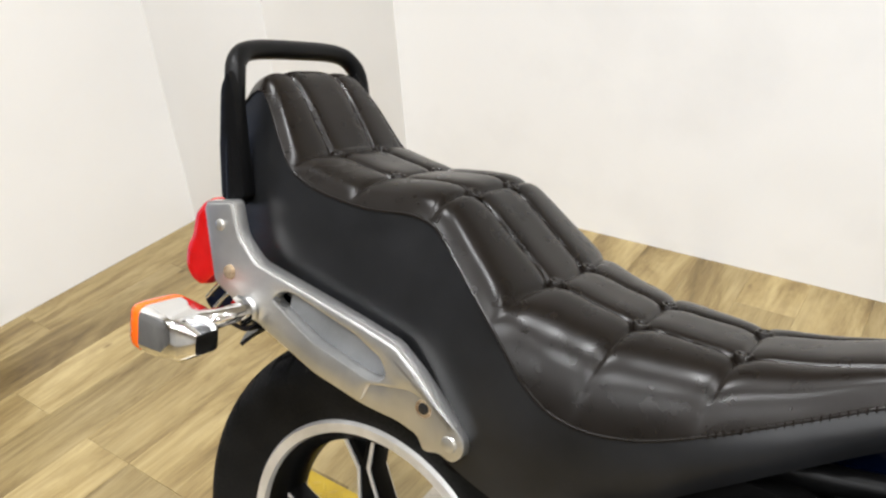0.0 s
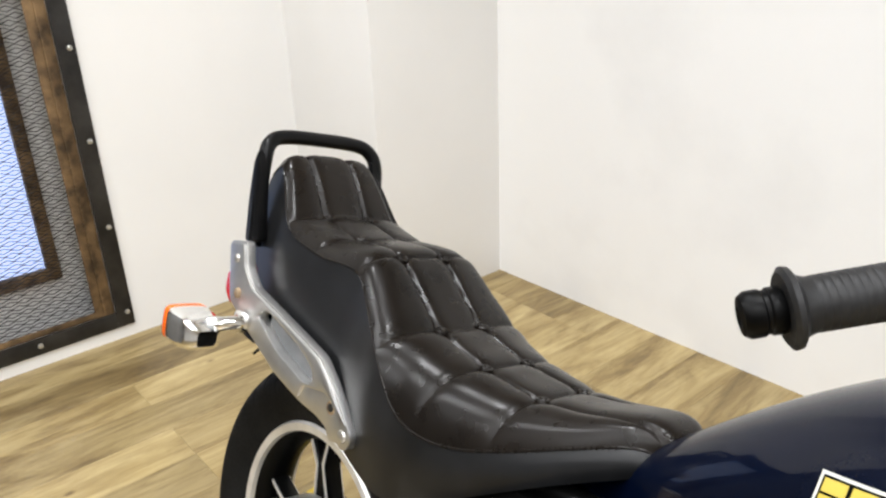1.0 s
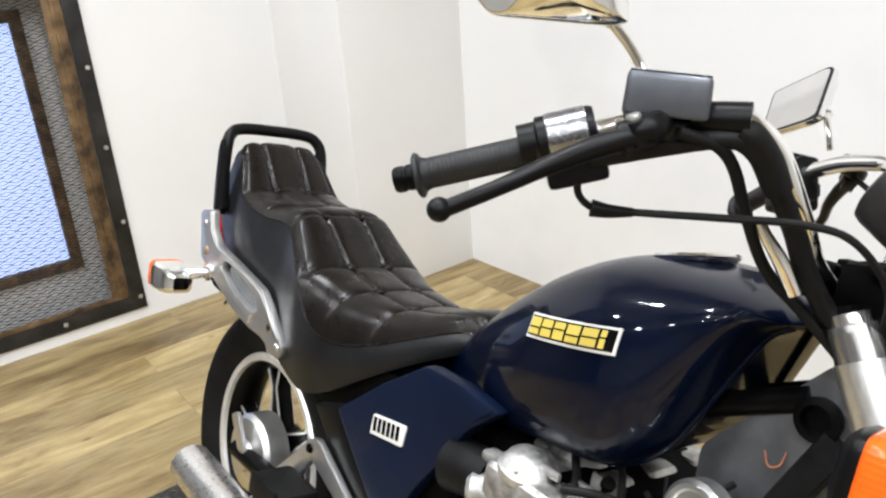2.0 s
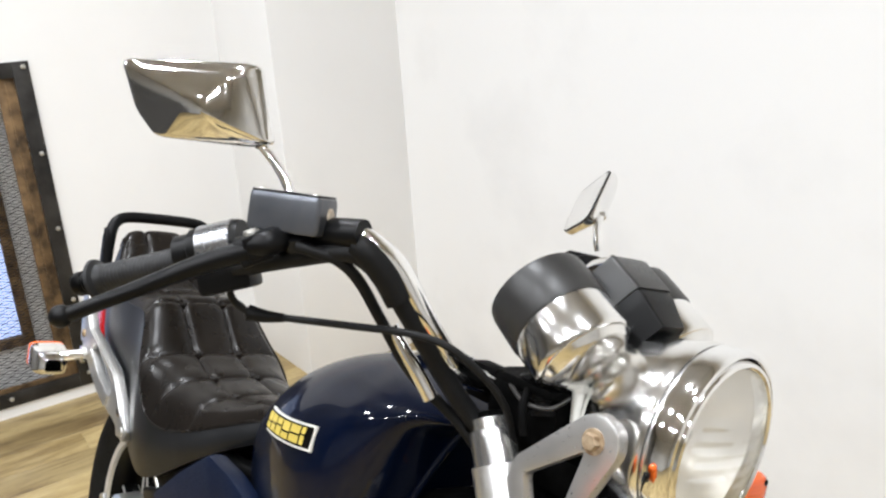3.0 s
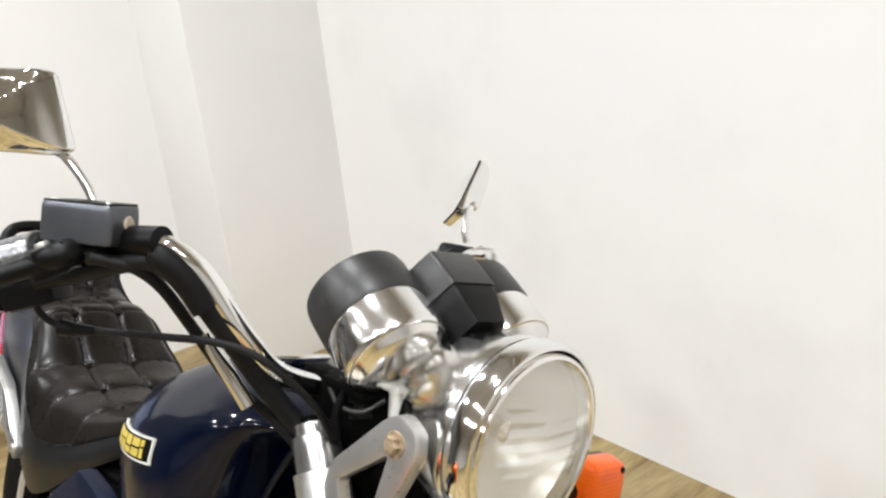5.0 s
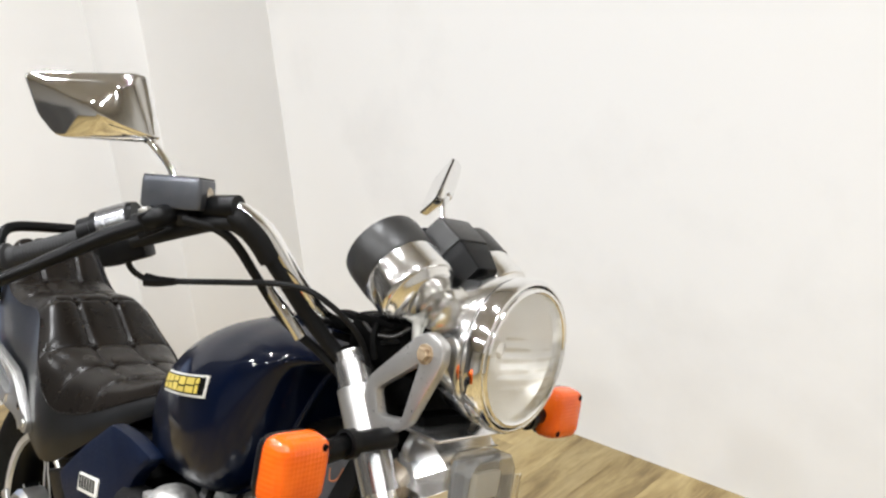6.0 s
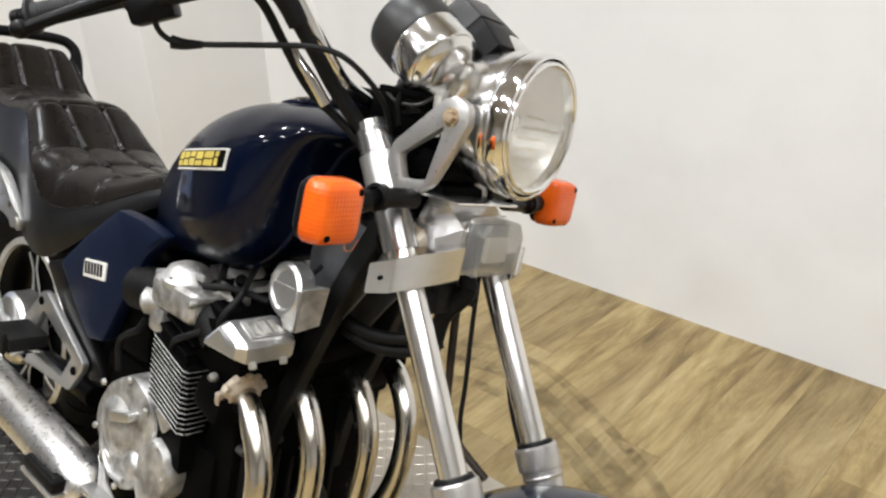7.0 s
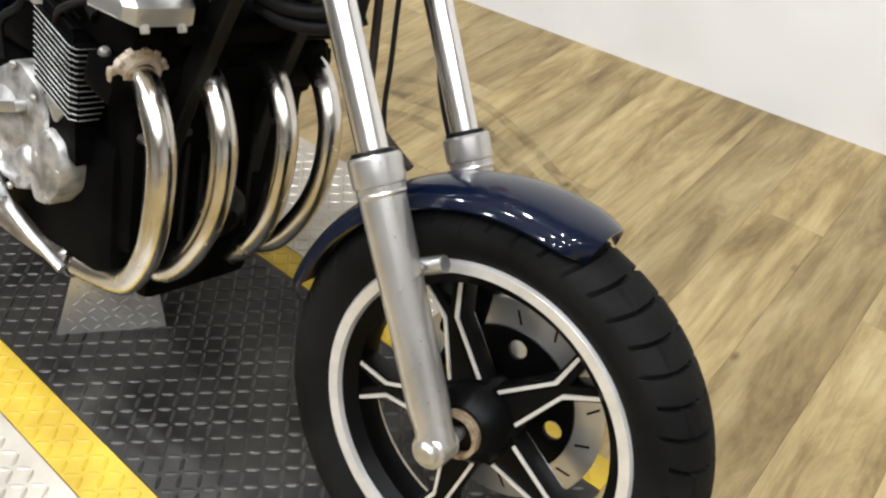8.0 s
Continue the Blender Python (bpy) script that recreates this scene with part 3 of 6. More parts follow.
# ---- wheels
def tyre_mesh(cx, cz, crown, half, bead, front):
    """Tyre with a round crown and cut grooves that sweep from the middle to the shoulder. crown: outer radius; half: half width; bead: rim radius."""
    step = 22
    nseg = step * (24 if front else 21)
    shoulder = crown - half * 0.92
    r_edge = shoulder + (crown - shoulder) * math.cos(0.4 * math.pi) ** 0.8
    rows = []
    for j in range(45):
        u = j / 44 * 2 - 1
        if abs(u) < 0.8:
            y = half * math.sin(max(-1, min(1, u)) * math.pi / 2)
            r = shoulder + (crown - shoulder) * math.cos(u * math.pi / 2) ** 0.8
        else:
            k = (abs(u) - 0.8) / 0.2
            r = r_edge + (bead - r_edge) * k
            y = math.copysign(half * (math.sin(0.4 * math.pi) + 0.05 * math.sin(k * math.pi) - 0.33 * k ** 1.6), u)
        rows.append((r, y, u))
    bm = bmesh.new()
    rings = []
    for i in range(nseg):
        ring = []
        for r, y, u in rows:
            a = abs(u)
            shear = (2 * math.pi / nseg) * step * (0.75 * min(a, 0.8) - 0.30 * math.sin(min(a, 0.8) * 3.4))
            ang = 2 * math.pi * i / nseg + 0.35 * shear
            k = (i + (step // 2 if u > 0 else 0)) % step
            d = 0.0
            if k == 0 and 0.04 < a < 0.78:
                d = 0.0085
            elif k == 11 and 0.16 < a < 0.74:
                d = 0.0085
            elif 0.38 < a < 0.43 and 0 < k < 11:
                d = 0.0070
            ring.append(bm.verts.new((cx + (r - d) * math.cos(ang), y, cz + (r - d) * math.sin(ang))))
        rings.append(ring)
    n = len(rows)
    for i in range(nseg):
        a, b = rings[i], rings[(i + 1) % nseg]
        for j in range(n - 1):
            bm.faces.new((a[j], a[j + 1], b[j + 1], b[j]))
    return bm


def about_y(cx, cz):
    """Local z of a lathe laid along y."""
    return Matrix.Translation((cx, 0, cz)) @ Matrix.Rotation(radians(90), 4, "X")


def spoke_meshes(cx, cz, ang, r_rim, half):
    """A forked cast spoke and the two polished lines on its face, on both sides."""
    body = [(0.035, -0.029), (0.060, -0.026), (0.128, -0.0135), (r_rim, -0.034), (r_rim, -0.015), (0.146, 0.0), (r_rim, 0.015), (r_rim, 0.034), (0.128, 0.0135), (0.060, 0.026), (0.035, 0.029)]
    line1 = [(0.054, 0.0195), (0.054, 0.0240), (0.131, 0.0110), (r_rim, 0.0300), (r_rim, 0.0252), (0.134, 0.0062)]
    ca, sa = math.cos(ang), math.sin(ang)

    def turned(pl):
        return [(cx + u * ca - v * sa, cz + u * sa + v * ca) for u, v in pl]

    bms = [slab(turned(body), -half, half, bevel=0.003)]
    lines = []
    for s in (1, -1):
        pl = [(u, v * s) for u, v in line1]
        for y in (-1, 1):
            lines.append(slab(turned(pl), y * half, y * (half + 0.0025)))
    return bms[0], lines


def wheel(cx, cz, crown, half, r_lip, phase, finish, name, front):
    holder = finish(name, tyre_mesh(cx, cz, crown, half, r_lip - 0.004, front), M_TYRE, None, "black tyre with worn curved tread grooves", 28)
    w = half * 0.66
    for s in (-1, 1):
        bm = lathe([(r_lip + 0.001, s * w), (r_lip - 0.003, s * (w + 0.005)), (r_lip - 0.016, s * (w + 0.003)), (r_lip - 0.019, s * (w - 0.006)), (r_lip - 0.006, s * (w - 0.02))], about_y(cx, cz), seg=96, closed=True)
        finish("rim_lip", bm, M_RIM, holder, "polished silver rim edge")
    finish("rim_well", lathe([(r_lip - 0.019, -w + 0.004), (r_lip - 0.034, -w * 0.5), (r_lip - 0.036, 0), (r_lip - 0.034, w * 0.5), (r_lip - 0.019, w - 0.004), (r_lip - 0.008, w - 0.01), (r_lip - 0.012, 0), (r_lip - 0.008, -w + 0.01)], about_y(cx, cz), seg=80, closed=True), M_BLACK, holder, "black inner rim")
    for k in range(5):
        b, lines = spoke_meshes(cx, cz, phase + k * 2 * math.pi / 5, r_lip - 0.030, 0.016)
        finish("spoke", b, M_BLACK, holder)
        finish("spoke_edge", merged(*lines), M_RIM, holder, "polished spoke edge lines")
    finish("hub", lathe([(0, -0.05), (0.026, -0.05), (0.034, -0.044), (0.05, -0.03), (0.056, 0.0), (0.05, 0.03), (0.034, 0.05), (0, 0.05)], about_y(cx, cz), seg=40), M_BLACK, holder, "black cast hub")
    return holder


FAX, FAZ, RAX, RAZ = 1.497, 0.320, 0.0, 0.329
fwheel = wheel(FAX, FAZ, 0.284, 0.058, 0.211, radians(49.5), steered, "front_wheel", True)
rwheel = wheel(RAX, RAZ, 0.316, 0.066, 0.210, radians(108), fixed, "rear_wheel", False)
# brake disc on the far side of the front wheel, and the near hub ring
steered("brake_disc", lathe([(0.098, 0.056), (0.140, 0.056), (0.140, 0.061), (0.098, 0.061)], about_y(FAX, FAZ) @ Matrix.Scale(-1, 4, (0, 0, 1)), seg=72, closed=True), M_ALU, fwheel, "bright steel brake disc")
carrier = slab([(FAX + 0.102 * math.cos(a), FAZ + 0.102 * math.sin(a)) for a in (2 * math.pi * k / 48 for k in range(48))], 0.052, 0.058,
               [[(FAX + 0.078 * math.cos(b) + 0.013 * math.cos(a), FAZ + 0.078 * math.sin(b) + 0.013 * math.sin(a)) for a in (2 * math.pi * k / 12 for k in range(12))] for b in (2 * math.pi * j / 8 for j in range(8))])
for k in range(15):
    a = 2 * math.pi * k / 15
    u, v = Vector((math.cos(a), 0, math.sin(a))), Vector((-math.sin(a), 0, math.cos(a)))
    c = Vector((FAX, 0.0555, FAZ)) + u * (0.119 + 0.008 * (k % 2))
    steered("disc_slot", loft([[c + u * (p * 0.009) + v * (q * 0.0016 + p * 0.004) + Vector((0, d, 0)) for p, q in ((-1, -1), (1, -1), (1, 1), (-1, 1))] for d in (0.0, 0.006)]), M_SATIN, fwheel)
steered("disc_carrier", carrier, M_BLACK, fwheel, "black drilled disc carrier")
steered("hub_ring", lathe([(0.024, -0.062), (0.030, -0.062), (0.030, -0.05), (0.024, -0.05)], about_y(FAX, FAZ) @ Matrix.Scale(-1, 4, (0, 0, 1)), seg=32, closed=True), M_RUST, fwheel, "dull brass bearing ring")
# rear brake drum
fixed("brake_drum", lathe([(0, -0.098), (0.03, -0.098), (0.036, -0.09), (0.075, -0.084), (0.084, -0.074), (0.086, -0.03), (0.0, -0.03)], about_y(RAX, RAZ) @ Matrix.Scale(-1, 4, (0, 0, 1)), seg=48), M_ALU, rwheel, "bright alloy brake drum cover")
fixed("brake_arm", slab(rounded([(0.01, 0.33), (0.03, 0.35), (-0.02, 0.42), (-0.045, 0.405)], 0.008), -0.108, -0.100, bevel=0.0015), M_ALU, rwheel)

# ---- frame
def flat_bar(points, wide, thick):
    """A bar of oblong section along points that run nearly in the bike's upright plane."""
    pts = smooth_path([Vector(p) for p in points], 4)
    rings = []
    for k, p in enumerate(pts):
        d = (Vector(pts[min(k + 1, len(pts) - 1)]) - Vector(pts[max(k - 1, 0)]))
        n = Vector((d.z, 0, -d.x)).normalized() * (wide / 2)
        rings.append([Vector(p) + n * a + Vector((0, thick / 2 * b, 0)) for a, b in ((-1, -0.8), (-0.88, -1), (0.88, -1), (1, -0.8), (1, 0.8), (0.88, 1), (-0.88, 1), (-1, 0.8))])
    return loft(rings)


frame_part = fixed("frame", tube([(1.075, 0, 0.99), (1.085, 0, 0.95), (1.13, 0, 0.86), (1.15, 0, 0.82)], 0.032, 20), M_BLACK, None, "black tubular steel frame")
for s in (-1, 1):
    fixed("down_tube", flat_bar([(1.10, s * 0.048, 0.872), (1.056, s * 0.064, 0.76), (1.010, s * 0.070, 0.64), (0.965, s * 0.075, 0.52), (0.93, s * 0.085, 0.37), (0.88, s * 0.10, 0.235), (0.78, s * 0.12, 0.205), (0.48, s * 0.13, 0.215), (0.36, s * 0.135, 0.30)], 0.032, 0.022), M_FRAME, frame_part)
    fixed("top_rail", tube([(1.06, s * 0.04, 0.90), (0.8, s * 0.05, 0.78), (0.5, s * 0.06, 0.70), (0.2, s * 0.09, 0.70), (-0.05, s * 0.085, 0.73), (-0.19, s * 0.08, 0.77)], 0.0145, 12), M_BLACK, frame_part)
    fixed("swing_arm", tube([(0.47, s * 0.10, 0.36), (0.2, s * 0.095, 0.345), (0.0, s * 0.092, 0.334), (-0.03, s * 0.092, 0.333)], [0.022, 0.02, 0.019, 0.019], 14), M_BLACK, frame_part)
    fixed("head_gusset", slab(rounded([(0.955, 0.80), (1.075, 0.945), (1.15, 0.87), (1.06, 0.74), (1.0, 0.66), (0.965, 0.67)], 0.012), s * 0.036, s * 0.044, bevel=0.002), M_GUSSET, frame_part, "grey-black head gusset plate")
fixed("ignition_plug", merged(lathe([(0.014, 0), (0.023, 0.001), (0.024, 0.012), (0.016, 0.014)], frame_to((1.075, -0.045, 0.885), (0, -1, 0)), 24, True), lathe([(0, 0.002), (0.016, 0.003)], frame_to((1.075, -0.045, 0.885), (0, -1, 0)), 24)), M_BLACK, frame_part, "black round steering lock")

# ---- fuel tank
# slanted sections: each runs from the seam below, over the widest line, to the top line
TANK_SEAM = [(0.478, 0.705), (0.53, 0.708), (0.60, 0.715), (0.68, 0.721), (0.77, 0.735), (0.84, 0.744), (0.895, 0.757), (0.938, 0.795), (0.966, 0.858), (0.986, 0.912), (1.003, 0.950), (1.022, 0.966)]
TANK_TOP = [(0.466, 0.716), (0.53, 0.768), (0.60, 0.836), (0.68, 0.906), (0.75, 0.956), (0.81, 0.985), (0.86, 0.997), (0.905, 1.001), (0.945, 1.002), (0.985, 0.998), (1.012, 0.990), (1.036, 0.978)]
TANK_HALF = [0.020, 0.046, 0.090, 0.127, 0.155, 0.172, 0.177, 0.170, 0.156, 0.138, 0.116, 0.086]
TANK_FLANGE = [0.018, 0.042, 0.074, 0.092, 0.098, 0.098, 0.092, 0.082, 0.070, 0.058, 0.046, 0.036]
TANK_U = list(range(12))


def tank_point(u, v):
    """v runs from 0 at the seam to 1 at the top line; y is negative, the near half."""
    sx, sz, tx, tz, w, wb = (smooth_at(TANK_U, [r[k] for r in rows] if k is not None else rows, u) for rows, k in ((TANK_SEAM, 0), (TANK_SEAM, 1), (TANK_TOP, 0), (TANK_TOP, 1), (TANK_HALF, None), (TANK_FLANGE, None)))
    mid = 0.55
    if v >= mid:
        a = (v - mid) / (1 - mid) * math.pi / 2
        g, y = mid + (1 - mid) * math.sin(a) ** 0.90, w * math.cos(a) ** 0.76
    else:
        a = (mid - v) / mid * math.pi / 2
        g, y = mid - mid * math.sin(a) ** 0.95, wb + (w - wb) * math.cos(a) ** 0.62
    return Vector((sx + (tx - sx) * g, -y, sz + (tz - sz) * g))


def tank_ring(u, n=36):
    half = [tank_point(u, 1 - k / n) for k in range(n + 1)]
    return half + [Vector((p.x, -p.y, p.z)) for p in reversed(half[1:])]


tank_rings = [tank_ring(11 * k / 66) for k in range(67)]
first = [(p[0] - 0.010, p[1] * 0.6, 0.711 + (p[2] - 0.711) * 0.6) for p in tank_rings[0]]
last = [(p[0] + 0.008, p[1] * 0.8, 0.972 + (p[2] - 0.972) * 0.6) for p in tank_rings[-1]]
tank = fixed("fuel_tank", loft([first, *tank_rings, last]), M_BLUE, None, "glossy dark blue teardrop fuel tank", 60)
for s in (-1, 1):
    seam = [Vector((p.x, p.y * -s - 0.003 * -s, p.z - 0.001)) for p in (tank_point(11 * k / 40, 0.0) for k in range(41))]
    fixed("tank_seam", tube(seam, 0.0052, 10, 2), M_BLUE, tank, "rolled lower tank seam")
fixed("filler_cap", lathe([(0, 0.004), (0.03, 0.004), (0.050, 0.003), (0.053, 0.000), (0.052, -0.003), (0.046, -0.008), (0, -0.008)], frame_to((0.866, 0.0, 0.999), (-0.26, 0.03, 1)), 40), M_CHROME, tank, "chrome fuel filler cap")
# maker's badge as plain blocks
bx0, bx1, bz0, bz1 = 0.764, 0.906, 0.884, 0.914


TANK_GRID = [tank_point(2 + 8 * i / 120, 0.2 + 0.75 * j / 90) for i in range(121) for j in range(91)]


def side_y(x, z):
    """The tank's near surface at x, z."""
    near = sorted(((p.x - x) ** 2 + (p.z - z) ** 2, p.y) for p in TANK_GRID)[:5]
    wts = [1 / (d + 1e-7) for d, _ in near]
    return sum(w * y for w, (_, y) in zip(wts, near)) / sum(wts)


def badge_block(u0, u1, v0, v1, lift, thick):
    """A block laid on the tank's side, in badge fractions."""
    def place(u, v, off):
        x = bx0 + (bx1 - bx0) * u
        z = bz0 + (bz1 - bz0) * v + 0.029 * (u - 0.5)
        y = side_y(x, z)
        return (x, y - off * 0.93, z + off * 0.36)
    bm = bmesh.new()
    nu = max(2, int((u1 - u0) * 24))
    lo = [[bm.verts.new(place(u0 + (u1 - u0) * i / nu, v, lift)) for i in range(nu + 1)] for v in (v0, v1)]
    hi = [[bm.verts.new(place(u0 + (u1 - u0) * i / nu, v, lift + thick)) for i in range(nu + 1)] for v in (v0, v1)]
    for i in range(nu):
        bm.faces.new((hi[0][i], hi[0][i + 1], hi[1][i + 1], hi[1][i]))
        bm.faces.new((lo[0][i], lo[0][i + 1], hi[0][i + 1], hi[0][i]))
        bm.faces.new((lo[1][i], lo[1][i + 1], hi[1][i + 1], hi[1][i]))
    bm.faces.new((lo[0][0], lo[1][0], hi[1][0], hi[0][0]))
    bm.faces.new((lo[0][-1], lo[1][-1], hi[1][-1], hi[0][-1]))
    return bm


badge = fixed("tank_badge", badge_block(0, 1, 0, 1, -0.001, 0.004), M_WHITE_INK, tank, "cream and black badge plate with yellow blocks")
fixed("badge_field", badge_block(0.02, 0.98, 0.09, 0.91, 0.0032, 0.0006), M_BLACK, tank)
BADGE_W = (0.16, 0.16, 0.15, 0.16, 0.17, 0.07)
bu = 0.035
for k, wd in enumerate(BADGE_W):
    half = 0.5 + 0.06 * (k % 3 - 1)
    fixed("badge_block", badge_block(bu, bu + wd - 0.022, 0.16, half - 0.035, 0.0039, 0.0006), M_YELLOW_INK, tank, "yellow badge block")
    fixed("badge_block", badge_block(bu, bu + wd - 0.022, half + 0.035, 0.84, 0.0039, 0.0006), M_YELLOW_INK, tank, "yellow badge block")
    bu += wd + 0.004

# ---- side covers
for s in (-1, 1):
    y0, y1 = s * 0.128, s * 0.156
    cover = fixed("side_cover", slab(rounded([(0.392, 0.613), (0.49, 0.694), (0.590, 0.764), (0.664, 0.766), (0.744, 0.757), (0.692, 0.710), (0.656, 0.650), (0.614, 0.588), (0.576, 0.520), (0.520, 0.508), (0.462, 0.553)], 0.012), y0, y1, bevel=0.009), M_BLUE_SIDE, None, "dark blue side cover with a small plate")
    fixed("frame_cover", slab(rounded([(0.314, 0.588), (0.394, 0.620), (0.458, 0.543), (0.528, 0.496), (0.575, 0.44), (0.52, 0.425), (0.42, 0.50)], 0.01), y0, s * 0.146, bevel=0.005), M_PLASTIC, None, "matt black frame cover")
    if s < 0:
        plate = slab(rounded([(0.497, 0.651), (0.576, 0.665), (0.573, 0.631), (0.494, 0.618)], 0.004), -0.1565, -0.1595, bevel=0.0008)
        fixed("model_plate", plate, M_WHITE_INK, cover, "small cream plate with dark bars")
        for k in range(6):
            a = k / 6
            x0, z0 = 0.5010 + 0.066 * a, 0.6255 + 0.0112 * a
            fixed("plate_bar", slab([(x0, z0), (x0 + 0.0075, z0 + 0.0012), (x0 + 0.0066, z0 + 0.0235), (x0 - 0.0009, z0 + 0.0223)], -0.1594, -0.1602), M_SATIN, cover)

# ---- seat: quilted cushion over a smooth skirt
PROF = [(-0.238, 0.925), (-0.222, 0.952), (-0.196, 0.956), (-0.166, 0.930), (-0.125, 0.882), (-0.108, 0.876), (-0.05, 0.866), (0.0, 0.866), (0.05, 0.872), (0.088, 0.872), (0.115, 0.855), (0.155, 0.825), (0.192, 0.800), (0.21, 0.796), (0.255, 0.786), (0.30, 0.781), (0.35, 0.779), (0.402, 0.781), (0.46, 0.792), (0.505, 0.807), (0.54, 0.818), (0.562, 0.819), (0.576, 0.811), (0.583, 0.796)]
EDGE_X = [-0.238, -0.196, -0.117, -0.02, 0.083, 0.14, 0.195, 0.245, 0.294, 0.35, 0.407, 0.48, 0.54, 0.568, 0.583]
EDGE_Z = [0.915, 0.942, 0.862, 0.842, 0.845, 0.805, 0.762, 0.715, 0.700, 0.706, 0.728, 0.764, 0.792, 0.796, 0.785]
EDGE_W = [0.082, 0.088, 0.110, 0.112, 0.110, 0.124, 0.140, 0.142, 0.138, 0.124, 0.106, 0.082, 0.060, 0.047, 0.030]
LOW_X = [-0.238, -0.15, -0.05, 0.06, 0.12, 0.18, 0.24, 0.30, 0.40, 0.48, 0.568, 0.583]
LOW_Z = [0.78, 0.725, 0.69, 0.65, 0.61, 0.588, 0.578, 0.598, 0.664, 0.716, 0.766, 0.772]
LOW_W = [0.095, 0.112, 0.118, 0.122, 0.126, 0.130, 0.131, 0.126, 0.108, 0.088, 0.052, 0.030]
BTN_X = [-0.108, -0.014, 0.093, 0.205, 0.302, 0.402]
prof_pts = smooth_path([(x, 0, z) for x, z in PROF], 6)
length = [0.0]
for a, b in zip(prof_pts, prof_pts[1:]):
    length.append(length[-1] + (b - a).length)


def quilt(x, y, w):
    """Height of the stuffing between seams and buttons."""
    gy = min(abs(abs(y) - 0.041), 0.036) / 0.036
    gx = min(min(abs(x - b + 0.012 * (abs(y) / 0.11) ** 2) for b in BTN_X), 0.045) / 0.045
    h = 0.0052 * (1 - (1 - gy) ** 4.0) + 0.0056 * (1 - (1 - gx) ** 4.0)
    nearest = min(math.hypot(x - b, abs(y) - 0.041) for b in BTN_X)
    h -= 0.003 * math.exp(-(nearest / 0.013) ** 2)
    dy = abs(abs(y) - 0.041)
    dx = min(abs(x - b + 0.012 * (abs(y) / 0.11) ** 2) for b in BTN_X)
    h -= 0.0024 * max(math.exp(-(dy / 0.0030) ** 2), math.exp(-(dx / 0.0030) ** 2))
    e = max(0.0, abs(y) / w - 0.86) / 0.14
    return h * (1 - e ** 2)


NV = 160
cush = []
ns = 430
for k in range(ns + 1):
    d = length[-1] * k / ns
    i = min(int(np.searchsorted(length, d)), len(length) - 1)
    i = max(i, 1)
    u = (d - length[i - 1]) / max(length[i] - length[i - 1], 1e-9)
    p = prof_pts[i - 1].lerp(prof_pts[i], u)
    tan = (prof_pts[i] - prof_pts[i - 1]).normalized()
    nrm = Vector((-tan.z, 0, tan.x))
    w, ez = smooth_at(EDGE_X, EDGE_W, p.x), smooth_at(EDGE_X, EDGE_Z, p.x)
    row = []
    for j in range(NV + 1):
        v = j / NV * 2 - 1
        wide = w + (0.011 * min(1.0, (0.54 - p.x) / 0.2) if v > 0 and p.x < 0.54 else 0.0)
        y = wide * math.sin(v * math.pi / 2 * 0.999) if abs(v) > 0 else 0.0
        q = abs(y) / wide
        drop = (p.z - ez) * (0.16 * q ** 2 + 0.84 * q ** 6)
        h = quilt(p.x, y, w) - 0.006
        row.append(Vector((p.x, y, p.z - drop)) + nrm * h * (1 - 0.5 * q ** 4))
    cush.append(row)
seat = fixed("seat", loft(cush, caps=False, close=False), M_VINYL, None, "black quilted two-level vinyl seat with buttons", 70)
skirt = []
for k in range(90):
    x = -0.238 + 0.821 * k / 89
    w, ez = smooth_at(EDGE_X, EDGE_W, x), smooth_at(EDGE_X, EDGE_Z, x) - 0.004
    lw, lz = smooth_at(LOW_X, LOW_W, x), smooth_at(LOW_X, LOW_Z, x)
    ring = []
    for u in (0, 0.12, 0.3, 0.5, 0.7, 0.88, 1.0):
        b = 0.006 * math.sin(u * math.pi)
        ring.append((x, -(w + (lw - w) * u + b), ez + (lz - ez) * u))
    ring.append((x, -lw * 0.5, lz + 0.004))
    far = 0.011 * min(1.0, (0.583 - x) / 0.2)
    full = ring + [(a, -b + far, c) for a, b, c in reversed(ring)]
    skirt.append(full)
fixed("seat_skirt", loft(skirt), M_SKIRT, seat, "smooth dark grey vinyl seat side", 50)
for s in (-1, 1):
    pip = [(x, s * (smooth_at(EDGE_X, EDGE_W, x) + 0.0002 + (0.011 * min(1.0, max(0.0, 0.54 - x) / 0.2) if s > 0 else 0.0)), smooth_at(EDGE_X, EDGE_Z, x) - 0.003) for x in np.linspace(-0.232, 0.576, 46)]
    fixed("piping", tube(pip, 0.0015, 8, 2), M_VINYL, seat, "raised seam piping")
for k in range(22):
    x = 0.40 + 0.0062 * k
    w, ez = smooth_at(EDGE_X, EDGE_W, x), smooth_at(EDGE_X, EDGE_Z, x)
    fixed("stitch", tube([(x, -(w + 0.0012), ez + 0.0005), (x + 0.0012, -(w + 0.0022), ez - 0.0055)], 0.0007, 6, 2), M_VINYL, seat)
